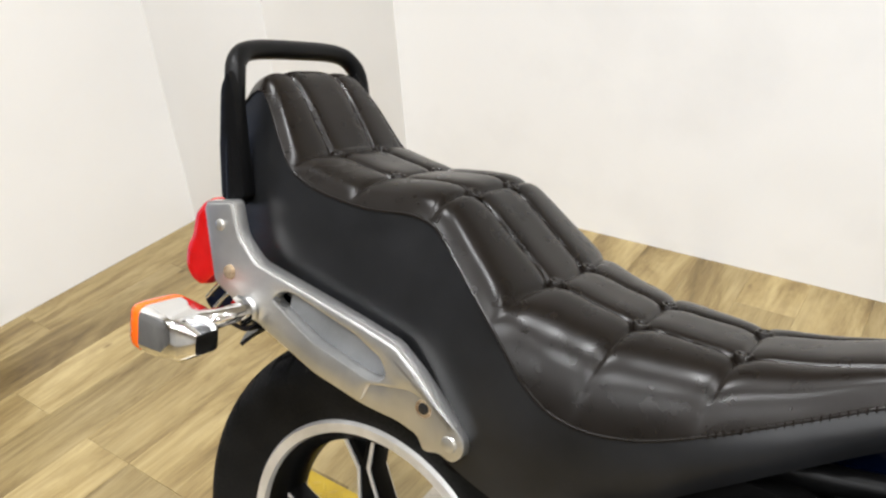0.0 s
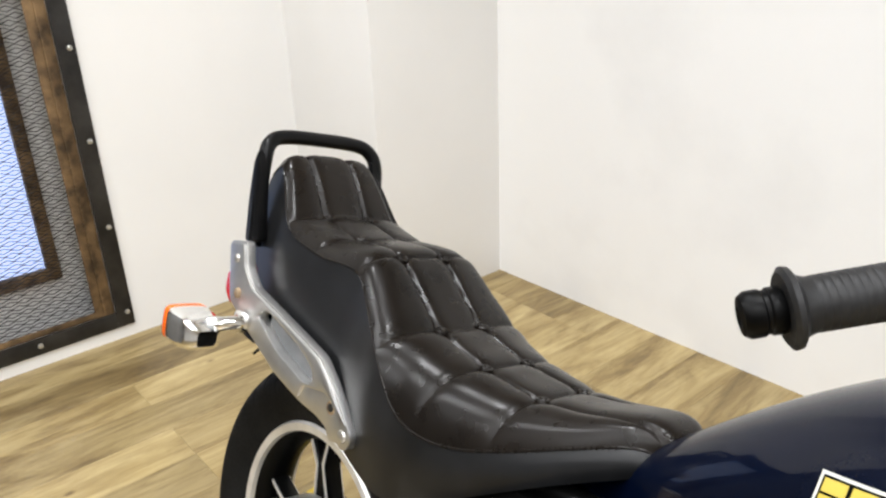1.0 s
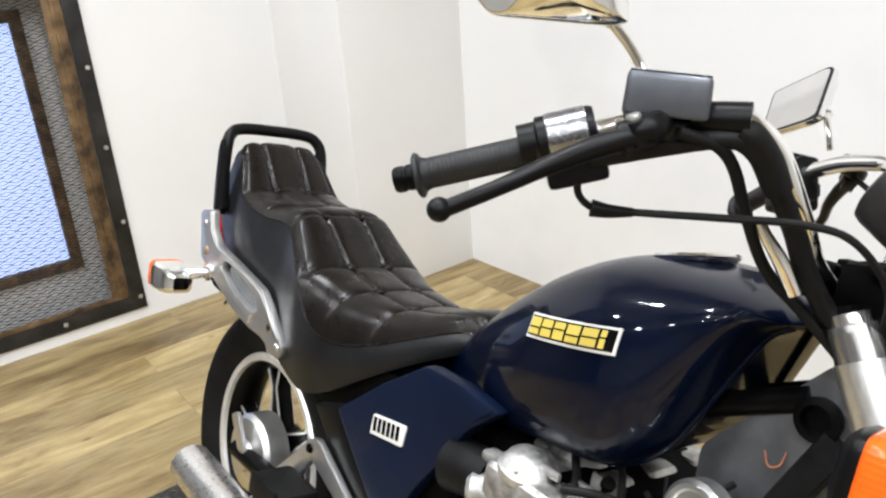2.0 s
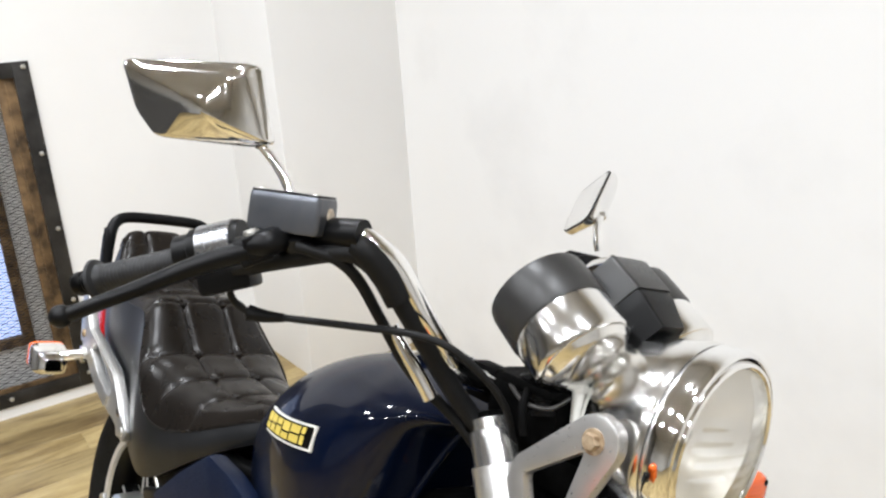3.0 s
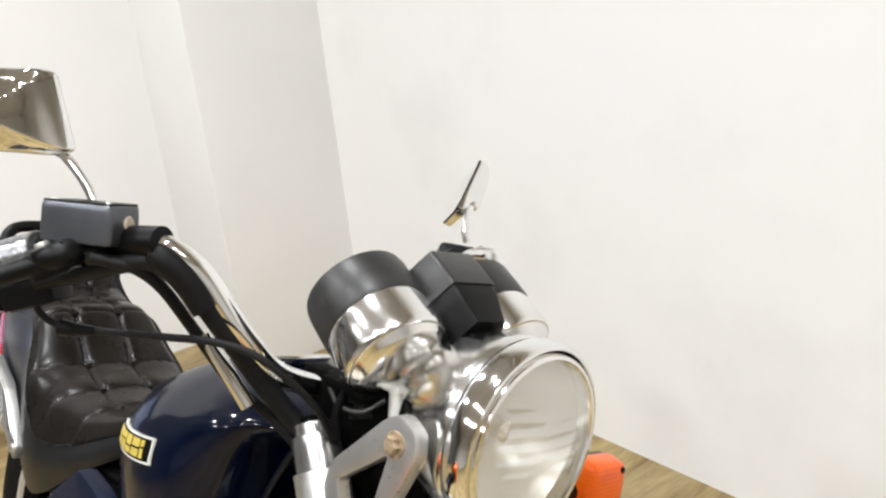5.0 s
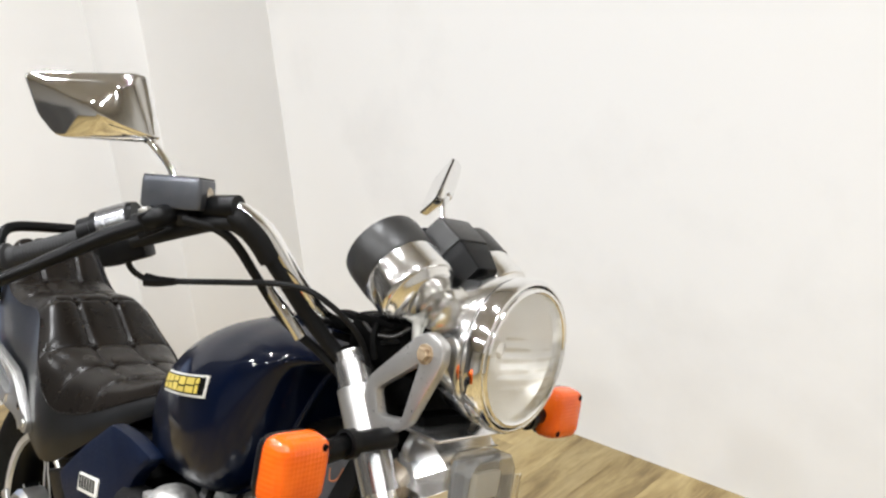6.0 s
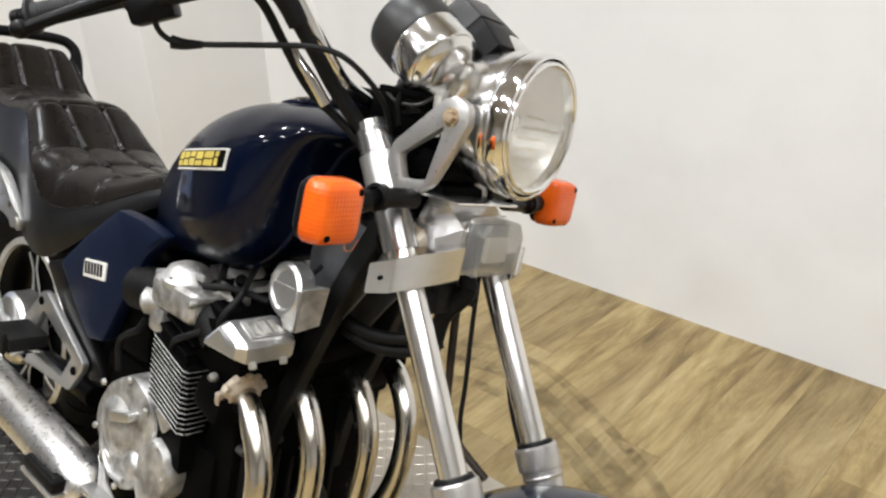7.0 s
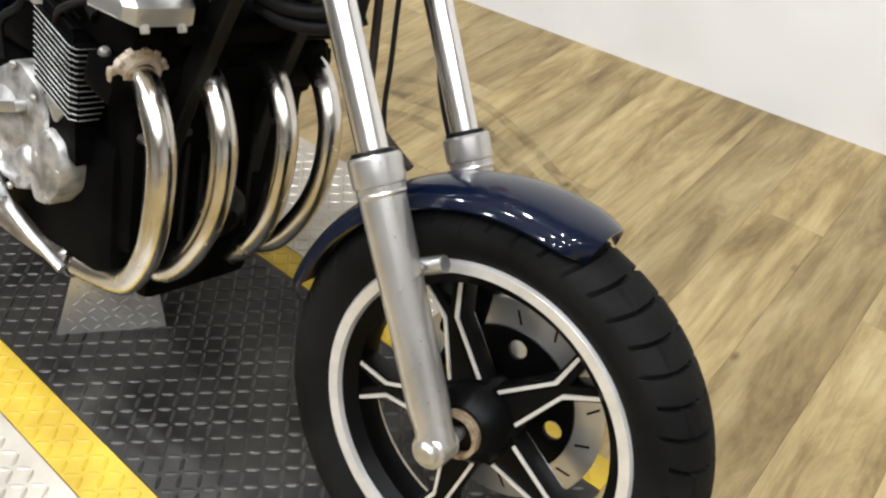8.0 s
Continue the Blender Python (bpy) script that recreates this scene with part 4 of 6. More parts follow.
for b in BTN_X:
    i = [k for k, p in enumerate(prof_pts) if p.x >= b][0]
    tan = (prof_pts[i] - prof_pts[i - 1]).normalized()
    nrm = Vector((-tan.z, 0, tan.x))
    q = 0.041 / smooth_at(EDGE_X, EDGE_W, b)
    drop = (prof_pts[i].z - smooth_at(EDGE_X, EDGE_Z, b)) * (0.16 * q ** 2 + 0.84 * q ** 6)
    for s in (-1, 1):
        at = Vector((b, s * 0.041, prof_pts[i].z - drop)) + nrm * -0.0035
        fixed("button", lathe([(0, 0.0030), (0.004, 0.0034), (0.0062, 0.0062), (0.0078, 0.0064), (0.0092, 0.0042), (0.0097, -0.004), (0, -0.004)], frame_to(at, nrm), 24), M_VINYL, seat)

# ---- grab rail and side brackets
gr = [(-0.200, -0.117, 0.80), (-0.210, -0.115, 0.88), (-0.219, -0.111, 0.945), (-0.230, -0.099, 0.972), (-0.238, -0.070, 0.983), (-0.240, 0.0, 0.985)]
rail_pts = gr + [(a, -b + 0.010, c) for a, b, c in reversed(gr[:-1])]
rail = fixed("grab_rail", tube(rail_pts, 0.0125, 16), M_PLASTIC, None, "black padded passenger grab rail")
for s in (-1, 1):
    fixed("rail_pad", slab(rounded([(-0.219, 0.802), (-0.176, 0.812), (-0.190, 0.87), (-0.205, 0.94), (-0.216, 0.965), (-0.229, 0.94), (-0.227, 0.87)], 0.01), s * 0.106, s * 0.127, bevel=0.007), M_PLASTIC, rail, "ribbed black plastic rail cover")
outline = [(-0.224, 0.803), (-0.172, 0.815), (-0.158, 0.774), (-0.128, 0.750), (-0.031, 0.735), (0.036, 0.724), (0.082, 0.715), (0.115, 0.693), (0.155, 0.659), (0.180, 0.636), (0.178, 0.620), (0.166, 0.608), (0.150, 0.614), (0.130, 0.607), (0.121, 0.623), (0.094, 0.629), (0.045, 0.630), (-0.03, 0.642), (-0.13, 0.676), (-0.20, 0.705)]
web = [(-0.221, 0.800), (-0.175, 0.811), (-0.161, 0.772), (-0.130, 0.746), (-0.033, 0.731), (0.034, 0.720), (0.080, 0.711), (0.112, 0.690), (0.152, 0.656), (0.168, 0.646), (0.140, 0.663), (0.108, 0.672), (0.052, 0.659), (0.044, 0.634), (-0.03, 0.646), (-0.128, 0.680), (-0.197, 0.708)]
slot = rounded([(-0.100, 0.712), (-0.083, 0.728), (-0.063, 0.729), (0.028, 0.710), (0.066, 0.694), (0.076, 0.678), (0.066, 0.667), (0.046, 0.665), (-0.034, 0.681)], 0.007)
for s in (-1, 1):
    y0, y1 = s * 0.131, s * 0.1505
    br = fixed("side_bracket", slab(rounded(outline, 0.008), y0, s * 0.1462, [slot], bevel=0.0025), M_ALU, None, "cast aluminium seat bracket with a long slot")
    fixed("raised_web", slab(rounded(web, 0.008), s * 0.142, y1, [slot], bevel=0.003), M_ALU, br, "raised cast web of the bracket")
    fixed("slot_panel", slab(rounded([(-0.080, 0.738), (0.06, 0.715), (0.088, 0.672), (0.05, 0.655), (-0.086, 0.690)], 0.006), s * 0.127, s * 0.1335), M_GREYPANEL, br, "dull grey panel in the slot")
    for p, r, m, h in (((0.161, 0.629), 0.0095, M_BOLT, 0.0035), ((0.125, 0.656), 0.0105, M_RUST, 0.0008), ((0.1255, 0.6565), 0.007, M_STEEL, 0.0025), ((-0.17, 0.727), 0.0095, M_RUST, 0.005), ((-0.19, 0.781), 0.0075, M_BOLT, 0.004)):
        fixed("bracket_bolt", round_bolt((p[0], y1 if p[0] < 0 else s * 0.1462, p[1]), (0, s, 0), r, h), m, br)

# ---- tail: fender, lamp, rear signals
fend = []
for k in range(22):
    a = radians(62 + 74 * k / 21)
    r = 0.362
    ring = []
    for j in range(9):
        v = j / 8 * 2 - 1
        ring.append((r * math.cos(a) * (1 - 0.06 * v * v), 0.060 * v, RAZ + 0.02 + r * math.sin(a) * (1 - 0.07 * v * v)))
    inner = [(x * 0.985, y * 0.97, RAZ + 0.02 + (z - RAZ - 0.02) * 0.985) for x, y, z in reversed(ring)]
    fend.append(ring + inner)
fixed("rear_fender", loft(fend), M_BLUE, None, "dark blue rear fender", 50)
fixed("tail_lamp_base", box(-0.25, -0.21, -0.082, 0.082, 0.690, 0.775, 0.008), M_CHROME, None, "chrome tail lamp base")
tongue = fixed("fender_tail", slab(rounded([(-0.300, 0.636), (-0.292, 0.652), (-0.250, 0.694), (-0.200, 0.700), (-0.185, 0.640), (-0.215, 0.612), (-0.27, 0.616)], 0.008), -0.080, 0.080, bevel=0.008), M_BLUE, None, "dark blue fender tail with chrome strips")
for k in (0.0, 0.016):
    for s in (-1, 1):
        fixed("chrome_strip", tube([(-0.290 + k, s * 0.081, 0.644 - k * 0.7), (-0.268 + k, s * 0.0815, 0.668 - k * 0.7), (-0.243 + k, s * 0.081, 0.690 - k * 0.7)], 0.0028, 10), M_CHROME, tongue)
tail = fixed("tail_lamp", slab(rounded([(-0.240, 0.790), (-0.288, 0.786), (-0.310, 0.762), (-0.316, 0.728), (-0.326, 0.712), (-0.328, 0.682), (-0.312, 0.664), (-0.290, 0.660), (-0.240, 0.706)], 0.009), -0.092, 0.092, bevel=0.012), M_RED, None, "red plastic tail lamp lens")


def signal(finish, cx, cy, cz, s, rear):
    """Turn signal: chrome or black bowl, orange lens, stalk. s: side."""
    holder = None
    w, h = (0.036, 0.029) if rear else (0.035, 0.036)
    n = 36

    def ring(x, k, e=0.38):
        out = []
        for j in range(n):
            a = 2 * math.pi * j / n
            c, q = math.cos(a), math.sin(a)
            out.append((x, math.copysign(abs(c) ** e, c) * w * k, math.copysign(abs(q) ** e, q) * h * k))
        return out
    if rear:
        rows_b = [ring(-0.012, 0.98), ring(0.0, 1.0), ring(0.028, 0.96), ring(0.052, 0.82), ring(0.066, 0.45)]
        rows_l = [ring(-0.030, 0.80), ring(-0.028, 0.93), ring(-0.022, 0.99), ring(-0.012, 1.0), ring(-0.010, 0.97)]
        m = Matrix.Translation((cx, cy, cz))
        bowl_m = M_CHROME
    else:
        rows_b = [ring(-0.008, 0.97), ring(-0.014, 0.97), ring(-0.022, 0.82), ring(-0.026, 0.5)]
        rows_l = [ring(0.0245, 0.30), ring(0.0240, 0.62), ring(0.0225, 0.80), ring(0.0190, 0.92), ring(0.0130, 0.98), ring(0.004, 1.01), ring(-0.004, 1.02), ring(-0.008, 0.98)]
        m = Matrix.Translation((cx, cy, cz)) @ Matrix.Rotation(radians(-3 * s), 4, "Z")
        bowl_m = M_PLASTIC
    holder = finish("turn_signal", moved(loft(rows_b), m), bowl_m, None, ("chrome rear" if rear else "black front") + " turn signal with orange lens", 40)
    finish("lens", moved(loft(rows_l), m), M_ORANGE, holder, "ribbed orange plastic lens", 75)
    for a, b in ((0.6, 0.7), (-0.6, -0.7)) if not rear else ():
        finish("lens_screw", round_bolt(m @ Vector((0.0225, w * a, h * b)), (1, 0, 0), 0.0045, 0.002, 10), M_SATIN, holder)
    return holder


for s in (-1, 1):
    rs = signal(fixed, -0.200, s * 0.213, 0.664, s, True)
    fixed("stalk", merged(tube([(-0.165, s * 0.205, 0.676), (-0.145, s * 0.18, 0.684), (-0.135, s * 0.15, 0.690)], [0.015, 0.0115, 0.011], 14), lathe([(0.0, 0), (0.018, 0.0), (0.019, 0.008), (0, 0.010)], frame_to((-0.137, s * 0.152, 0.689), (0, s, 0)), 20)), M_CHROME, rs, "chrome stalk")

# ---- engine
engine = fixed("engine", box(0.60, 0.93, -0.15, 0.15, 0.23, 0.47, 0.03), M_SATIN, None, "black four-cylinder engine with finned barrels")
fixed("gearbox_case", box(0.52, 0.72, -0.12, 0.12, 0.27, 0.50, 0.03), M_SATIN, engine)
fixed("cylinder_front", merged(box(0.875, 0.955, -0.135, 0.165, 0.30, 0.555, 0.018), box(0.90, 0.965, -0.14, 0.17, 0.53, 0.62, 0.014)), M_SATIN, engine, "black front of the cylinders")
fixed("front_case", box(0.885, 0.95, -0.10, 0.10, 0.21, 0.40, 0.02), M_SATIN, engine)
for k in range(7):
    y = -0.118 + 0.030 * k
    fixed("case_rib", box(0.944, 0.966, y, y + 0.007, 0.315, 0.475 - 0.02 * (k % 2), 0.002, 1), M_FRAME, engine, "black crankcase rib")
fixed("oil_filter_cap", lathe([(0, 0.030), (0.018, 0.030), (0.022, 0.026), (0.040, 0.020), (0.048, 0.012), (0.050, 0.0), (0, 0)], frame_to((0.948, 0.02, 0.345), (1, 0, -0.15)), 32), M_FRAME, engine, "round black oil filter cover")
for y, z in ((-0.125, 0.49), (-0.06, 0.495), (0.01, 0.49), (0.09, 0.495), (-0.115, 0.30), (0.05, 0.255)):
    fixed("case_bolt", bolt_head((0.955, y, z), (1, 0, 0), 0.007, 0.016), M_STEEL, engine)
for k, (z0, x0) in enumerate(((0.40, 0.872), (0.36, 0.866), (0.325, 0.858))):
    fixed("lower_boss", lathe([(0, 0.012), (0.009, 0.012), (0.012, 0.008), (0.013, 0.0), (0, 0)], frame_to((x0 + 0.03, -0.136, z0), (0.2, -1, 0)), 14), M_FRAME, engine)
TILT = Matrix.Translation((0.86, 0, 0.46)) @ Matrix.Rotation(radians(14), 4, "Y")


def eng(x0, x1, y0, y1, z0, z1, bevel=0.0, seg=2):
    return moved(box(x0, x1, y0, y1, z0, z1, bevel, seg), TILT)


fixed("barrel_core", eng(-0.02, 0.07, -0.06, 0.165, -0.02, 0.15), M_SATIN, engine)
BARREL = Matrix.Translation((0.889, 0, 0.484)) @ Matrix.Rotation(radians(17), 4, "Y")
fixed("barrel_side", moved(loft([[(-0.085, -0.174, -0.06), (0.01, -0.174, -0.06), (0.01, 0.174, -0.06), (-0.085, 0.174, -0.06)], [(-0.135, -0.174, 0.112), (-0.056, -0.174, 0.112), (-0.056, 0.174, 0.112), (-0.135, 0.174, 0.112)]]), BARREL), M_SATIN, engine)
fixed("exhaust_port", eng(0.02, 0.085, -0.185, 0.165, 0.105, 0.155, 0.012), M_SATIN, engine)
for k in range(1, 14):
    z = k * 0.0074
    y = -0.1865 + 0.0004 * k
    xo = -0.40 * z
    fixed("fin", merged(moved(box(-0.100 + xo, -0.010 + xo, y, -y, z, z + 0.0034), BARREL), moved(box(-0.010 + xo, xo, y + 0.009, -y, z, z + 0.0034), BARREL)), M_SATIN, engine, "black cooling fin")
    edge = tube([(-0.100 + xo, y, z + 0.0017), (-0.014 + xo, y, z + 0.0017), (-0.006 + xo, y + 0.003, z + 0.0017), (xo, y + 0.012, z + 0.0017), (xo, y + 0.036 + 0.0036 * k, z + 0.0017)], 0.0007, 6, 3)
    fixed("fin_edge", moved(edge, BARREL), M_ALU_OLD, engine, "polished fin edge")
for k in range(4):
    z = 0.112 + k * 0.017
    fixed("head_fin", moved(box(-0.140, -0.056 - 0.3 * (z - 0.112) + 0.006 * (k % 2), -0.176 + 0.006 * k, 0.16, z, z + 0.006, 0.0015, 1), BARREL), M_SATIN, engine, "black cylinder head fin")
fixed("cylinder_head", eng(-0.078, 0.075, -0.16, 0.16, 0.148, 0.218, 0.008), M_SATIN, engine, "black cylinder head")
def cover_row(y, grow):
    c = Vector((0.988, y, 0.686))
    return [c + (Vector((x, y, z)) - c) * grow for x, z in ((0.944, 0.664), (0.946, 0.674), (0.984, 0.710), (0.994, 0.713), (1.034, 0.697), (1.040, 0.690), (1.038, 0.668))]


vcover = fixed("valve_cover", loft([cover_row(-0.210, 0.55), cover_row(-0.207, 0.75), cover_row(-0.196, 0.97), cover_row(-0.188, 1.0), cover_row(-0.125, 1.0), cover_row(-0.118, 0.94)]), M_ALU, engine, "bright cast aluminium valve cover", 22)
# Rear and far cover lobes; black stands in for the shade on them.
fixed("shaded_cam_box", merged(eng(-0.10, 0.0, -0.15, 0.15, 0.20, 0.236, 0.012, 3), eng(0.018, 0.105, -0.115, 0.20, 0.20, 0.232, 0.014, 3)), M_SATIN, engine, "rest of the valve cover, coloured black for shade")
PANEL = Matrix.Translation((1.014, -0.155, 0.7062)) @ Matrix.Rotation(radians(22), 4, "Y")
fixed("cover_panel", moved(box(-0.017, 0.017, -0.030, 0.030, -0.001, 0.0012, 0.0008), PANEL), M_ALU_OLD, vcover, "raised oblong panel with dull bars")
for k in range(3):
    fixed("panel_bar", moved(box(-0.012, 0.012, -0.024 + k * 0.017, -0.012 + k * 0.017, 0.001, 0.0022, 0.0004), PANEL), M_BOLT, vcover)
for y in (-0.185, -0.135):
    fixed("cover_bolt", bolt_head((1.036, y, 0.670), (0.4, 0, -1), 0.006, 0.010), M_BOLT, vcover)
fixed("head_bolt", lathe([(0, 0.012), (0.006, 0.011), (0.0085, 0.006), (0.0085, -0.004), (0, -0.004)], frame_to((0.932, -0.168, 0.598), (0.4, -0.3, 1)), 16), M_BOLT, engine, "bright domed nut")
# horn behind the fork: round chrome cup with a flat shield
horn_c = Vector((1.010, -0.120, 0.756))
horn_a, horn_h, horn_w = Vector((-0.10, -0.99, 0.08)).normalized(), Vector((0.99, -0.10, 0.0)).normalized(), Vector((0.25, 0.97, 0.05)).normalized()
horn = fixed("horn", lathe([(0, 0.006), (0.026, 0.006), (0.029, 0.010), (0.034, 0.010), (0.039, 0.005), (0.039, -0.016), (0.034, -0.022), (0.020, -0.026), (0, -0.028)], frame_to(horn_c, horn_a), 36), M_ALU, None, "round bright horn beside the engine")


def horn_row(points, back):
    return [horn_c + horn_a * 0.008 + horn_h * a + Vector((0, 0, b)) + horn_w * back for a, b in points]


fixed("horn_plate", loft([horn_row([(-0.037, 0.004), (0.043, 0.010), (0.034, -0.050), (0.012, -0.052)], d) for d in (0.0, 0.003)]), M_ALU, horn, "flat bright metal plate", 20)
fixed("horn_shield", loft([horn_row([(0.004, 0.004), (0.0445, 0.012), (0.035, -0.051), (0.014, -0.052)], 0.004), horn_row([(0.006, 0.006), (0.0445, 0.014), (0.033, -0.044), (0.016, -0.044)], 0.040)]), M_ALU_OLD, horn, "dull folded shield", 20)
# right crankcase covers
cov = fixed("crankcase_cover", slab(rounded([(0.632, 0.44), (0.665, 0.49), (0.735, 0.53), (0.797, 0.505), (0.815, 0.47), (0.80, 0.40), (0.765, 0.335), (0.715, 0.315), (0.672, 0.355), (0.626, 0.395)], 0.02), -0.13, -0.182, bevel=0.010), M_ALU_OLD, engine, "scuffed polished aluminium clutch cover")
fixed("ignition_cover", slab(rounded([(0.786, 0.43), (0.822, 0.460), (0.856, 0.446), (0.868, 0.412), (0.862, 0.376), (0.826, 0.338), (0.792, 0.332), (0.772, 0.37)], 0.010), -0.12, -0.188, bevel=0.010), M_ALU_OLD, engine, "scuffed aluminium ignition cover")
fixed("cover_dome", lathe([(0, 0.012), (0.03, 0.010), (0.045, 0.004), (0.052, 0.0), (0.052, -0.02), (0, -0.02)], frame_to((0.705, -0.182, 0.425), (0, -1, 0)), 36), M_ALU_OLD, cov)
fixed("cover_ridge", tube([(0.655, -0.180, 0.415), (0.668, -0.183, 0.37), (0.70, -0.184, 0.342), (0.745, -0.184, 0.345)], 0.006, 10), M_ALU_OLD, cov)
fixed("cover_boss", lathe([(0, 0.014), (0.014, 0.013), (0.022, 0.008), (0.026, 0.0), (0, 0)], frame_to((0.768, -0.181, 0.385), (0, -1, 0)), 24), M_ALU_OLD, cov)
fixed("cover_window", lathe([(0.012, 0.004), (0.017, 0.004), (0.019, 0), (0, 0), (0, 0.001), (0.011, 0.0015)], frame_to((0.675, -0.181, 0.352), (0, -1, 0)), 20), M_BOLT, cov, "round oil sight glass")
fixed("case_lug", slab(rounded([(0.80, 0.50), (0.845, 0.53), (0.862, 0.50), (0.83, 0.465)], 0.01), -0.14, -0.178, bevel=0.006), M_ALU_OLD, cov)
fixed("cover_rib", slab(rounded([(0.70, 0.455), (0.765, 0.478), (0.768, 0.462), (0.71, 0.44)], 0.006), -0.18, -0.199, bevel=0.003), M_ALU, cov, "bright oil filler lug")
for x, z in ((0.655, 0.485), (0.735, 0.52), (0.79, 0.49), (0.80, 0.41), (0.72, 0.325), (0.64, 0.40), (0.832, 0.448), (0.856, 0.405), (0.826, 0.349)):
    fixed("case_screw", round_bolt((x, -0.184, z), (0, -1, 0), 0.006, 0.006, 12), M_BOLT, cov)
# carburettors and intake
for k, y in enumerate((-0.142, -0.045, 0.05, 0.145)):
    fixed("carburettor", box(0.752, 0.872, y - 0.036, y + 0.032, 0.655, 0.708, 0.016, 3), M_ALU_OLD, engine, "weathered alloy carburettor")
    fixed("carburettor_top", lathe([(0, 0.026), (0.016, 0.025), (0.030, 0.018), (0.036, 0.008), (0.040, 0.004), (0.040, -0.006), (0, -0.006)], frame_to((0.798, y, 0.706), (0.10, -0.08, 1)), 28), M_ALU_OLD, engine, "rounded carburettor top")
    fixed("carburettor_ear", box(0.728, 0.772, y - 0.016, y + 0.008, 0.690, 0.704, 0.005), M_ALU_OLD, engine)
    fixed("carburettor_throat", lathe([(0, 0.02), (0.014, 0.02), (0.022, 0.014), (0.024, 0.0), (0.024, -0.02), (0, -0.02)], frame_to((0.744, y - 0.018, 0.655), (-0.75, -0.6, -0.1)), 22), M_ALU_OLD, engine)
    fixed("float_bowl", box(0.748, 0.79, y - 0.032, y + 0.02, 0.612, 0.656, 0.010), M_ALU_OLD, engine)
    fixed("intake_boot", tube([(0.745, y, 0.665), (0.71, y, 0.66), (0.672, y, 0.652)], [0.030, 0.036, 0.038], 20), M_RUBBER, engine, "black rubber intake boot")
    fixed("intake_stub", tube([(0.86, y, 0.672), (0.90, y, 0.640)], 0.026, 18), M_RUBBER, engine)
for dx, dy in ((0.028, 0.0), (-0.020, 0.022), (-0.020, -0.022), (0.006, -0.030)):
    fixed("top_screw", round_bolt((0.800 + dx, -0.144 + dy, 0.712), (0.10, -0.08, 1), 0.0042, 0.0055, 10), M_BOLT, engine)
fixed("carburettor_rib", merged(box(0.776, 0.850, -0.150, -0.143, 0.716, 0.727, 0.003), box(0.835, 0.878, -0.176, -0.120, 0.694, 0.702, 0.003)), M_ALU_OLD, engine, "raised rib on the carburettor")
fixed("throttle_shaft", merged(tube([(0.868, -0.182, 0.690), (0.868, 0.17, 0.690)], 0.0045, 10), box(0.858, 0.884, -0.128, -0.122, 0.682, 0.722, 0.002), box(0.862, 0.902, -0.104, -0.098, 0.690, 0.730, 0.002)), M_BOLT, engine, "zinc throttle shaft with levers")
fixed("idle_screw", lathe([(0, 0.012), (0.008, 0.011), (0.009, 0.008), (0.009, 0.002), (0.005, 0.0), (0.004, -0.016), (0, -0.016)], frame_to((0.892, -0.112, 0.728), (0.5, -0.5, 0.7)), 16), M_SATIN, engine, "black idle screw knob")
fixed("return_spring", tube([(0.872 + 0.030 * k / 48, -0.135 + 0.004 * math.cos(k * 1.57), 0.708 + 0.004 * math.sin(k * 1.57)) for k in range(49)], 0.0009, 5, 2), M_BOLT, engine, "steel return spring")
fixed("vacuum_hose", tube([(0.905, -0.150, 0.664), (0.925, -0.162, 0.690), (0.930, -0.140, 0.720), (0.905, -0.105, 0.742), (0.870, -0.07, 0.750)], 0.0050, 10), M_RUBBER, engine)
fixed("breather_hose", tube([(0.885, -0.165, 0.655), (0.862, -0.178, 0.640), (0.835, -0.176, 0.622), (0.820, -0.168, 0.59)], 0.0055, 10), M_RUBBER, engine)
fixed("cable_end", tube([(0.93, -0.09, 0.735), (0.955, -0.10, 0.728), (0.985, -0.098, 0.742), (1.02, -0.075, 0.790)], 0.0036, 8), M_FABRIC, engine)
fixed("throttle_link", tube([(0.86, -0.155, 0.716), (0.90, -0.13, 0.722), (0.945, -0.10, 0.715)], 0.0055, 10), M_RUBBER, engine)
fixed("fuel_hose", tube([(0.83, -0.10, 0.735), (0.86, -0.13, 0.715), (0.84, -0.145, 0.69), (0.80, -0.15, 0.705)], 0.0055, 10), M_RUBBER, engine)
fixed("drain_hose", tube([(0.715, -0.155, 0.615), (0.700, -0.160, 0.590), (0.668, -0.162, 0.570), (0.648, -0.162, 0.545), (0.652, -0.160, 0.50)], 0.006, 10), M_RUBBER, engine)
# Added black block that fills the dark gap below the seat skirt.
fixed("under_seat_filler", box(0.12, 0.50, -0.098, 0.098, 0.56, 0.69, 0.02), M_SATIN, None, "black block filling the dark gap under the seat")
fixed("air_box", box(0.50, 0.672, -0.125, 0.125, 0.50, 0.70, 0.03), M_SATIN, None, "black air filter box")
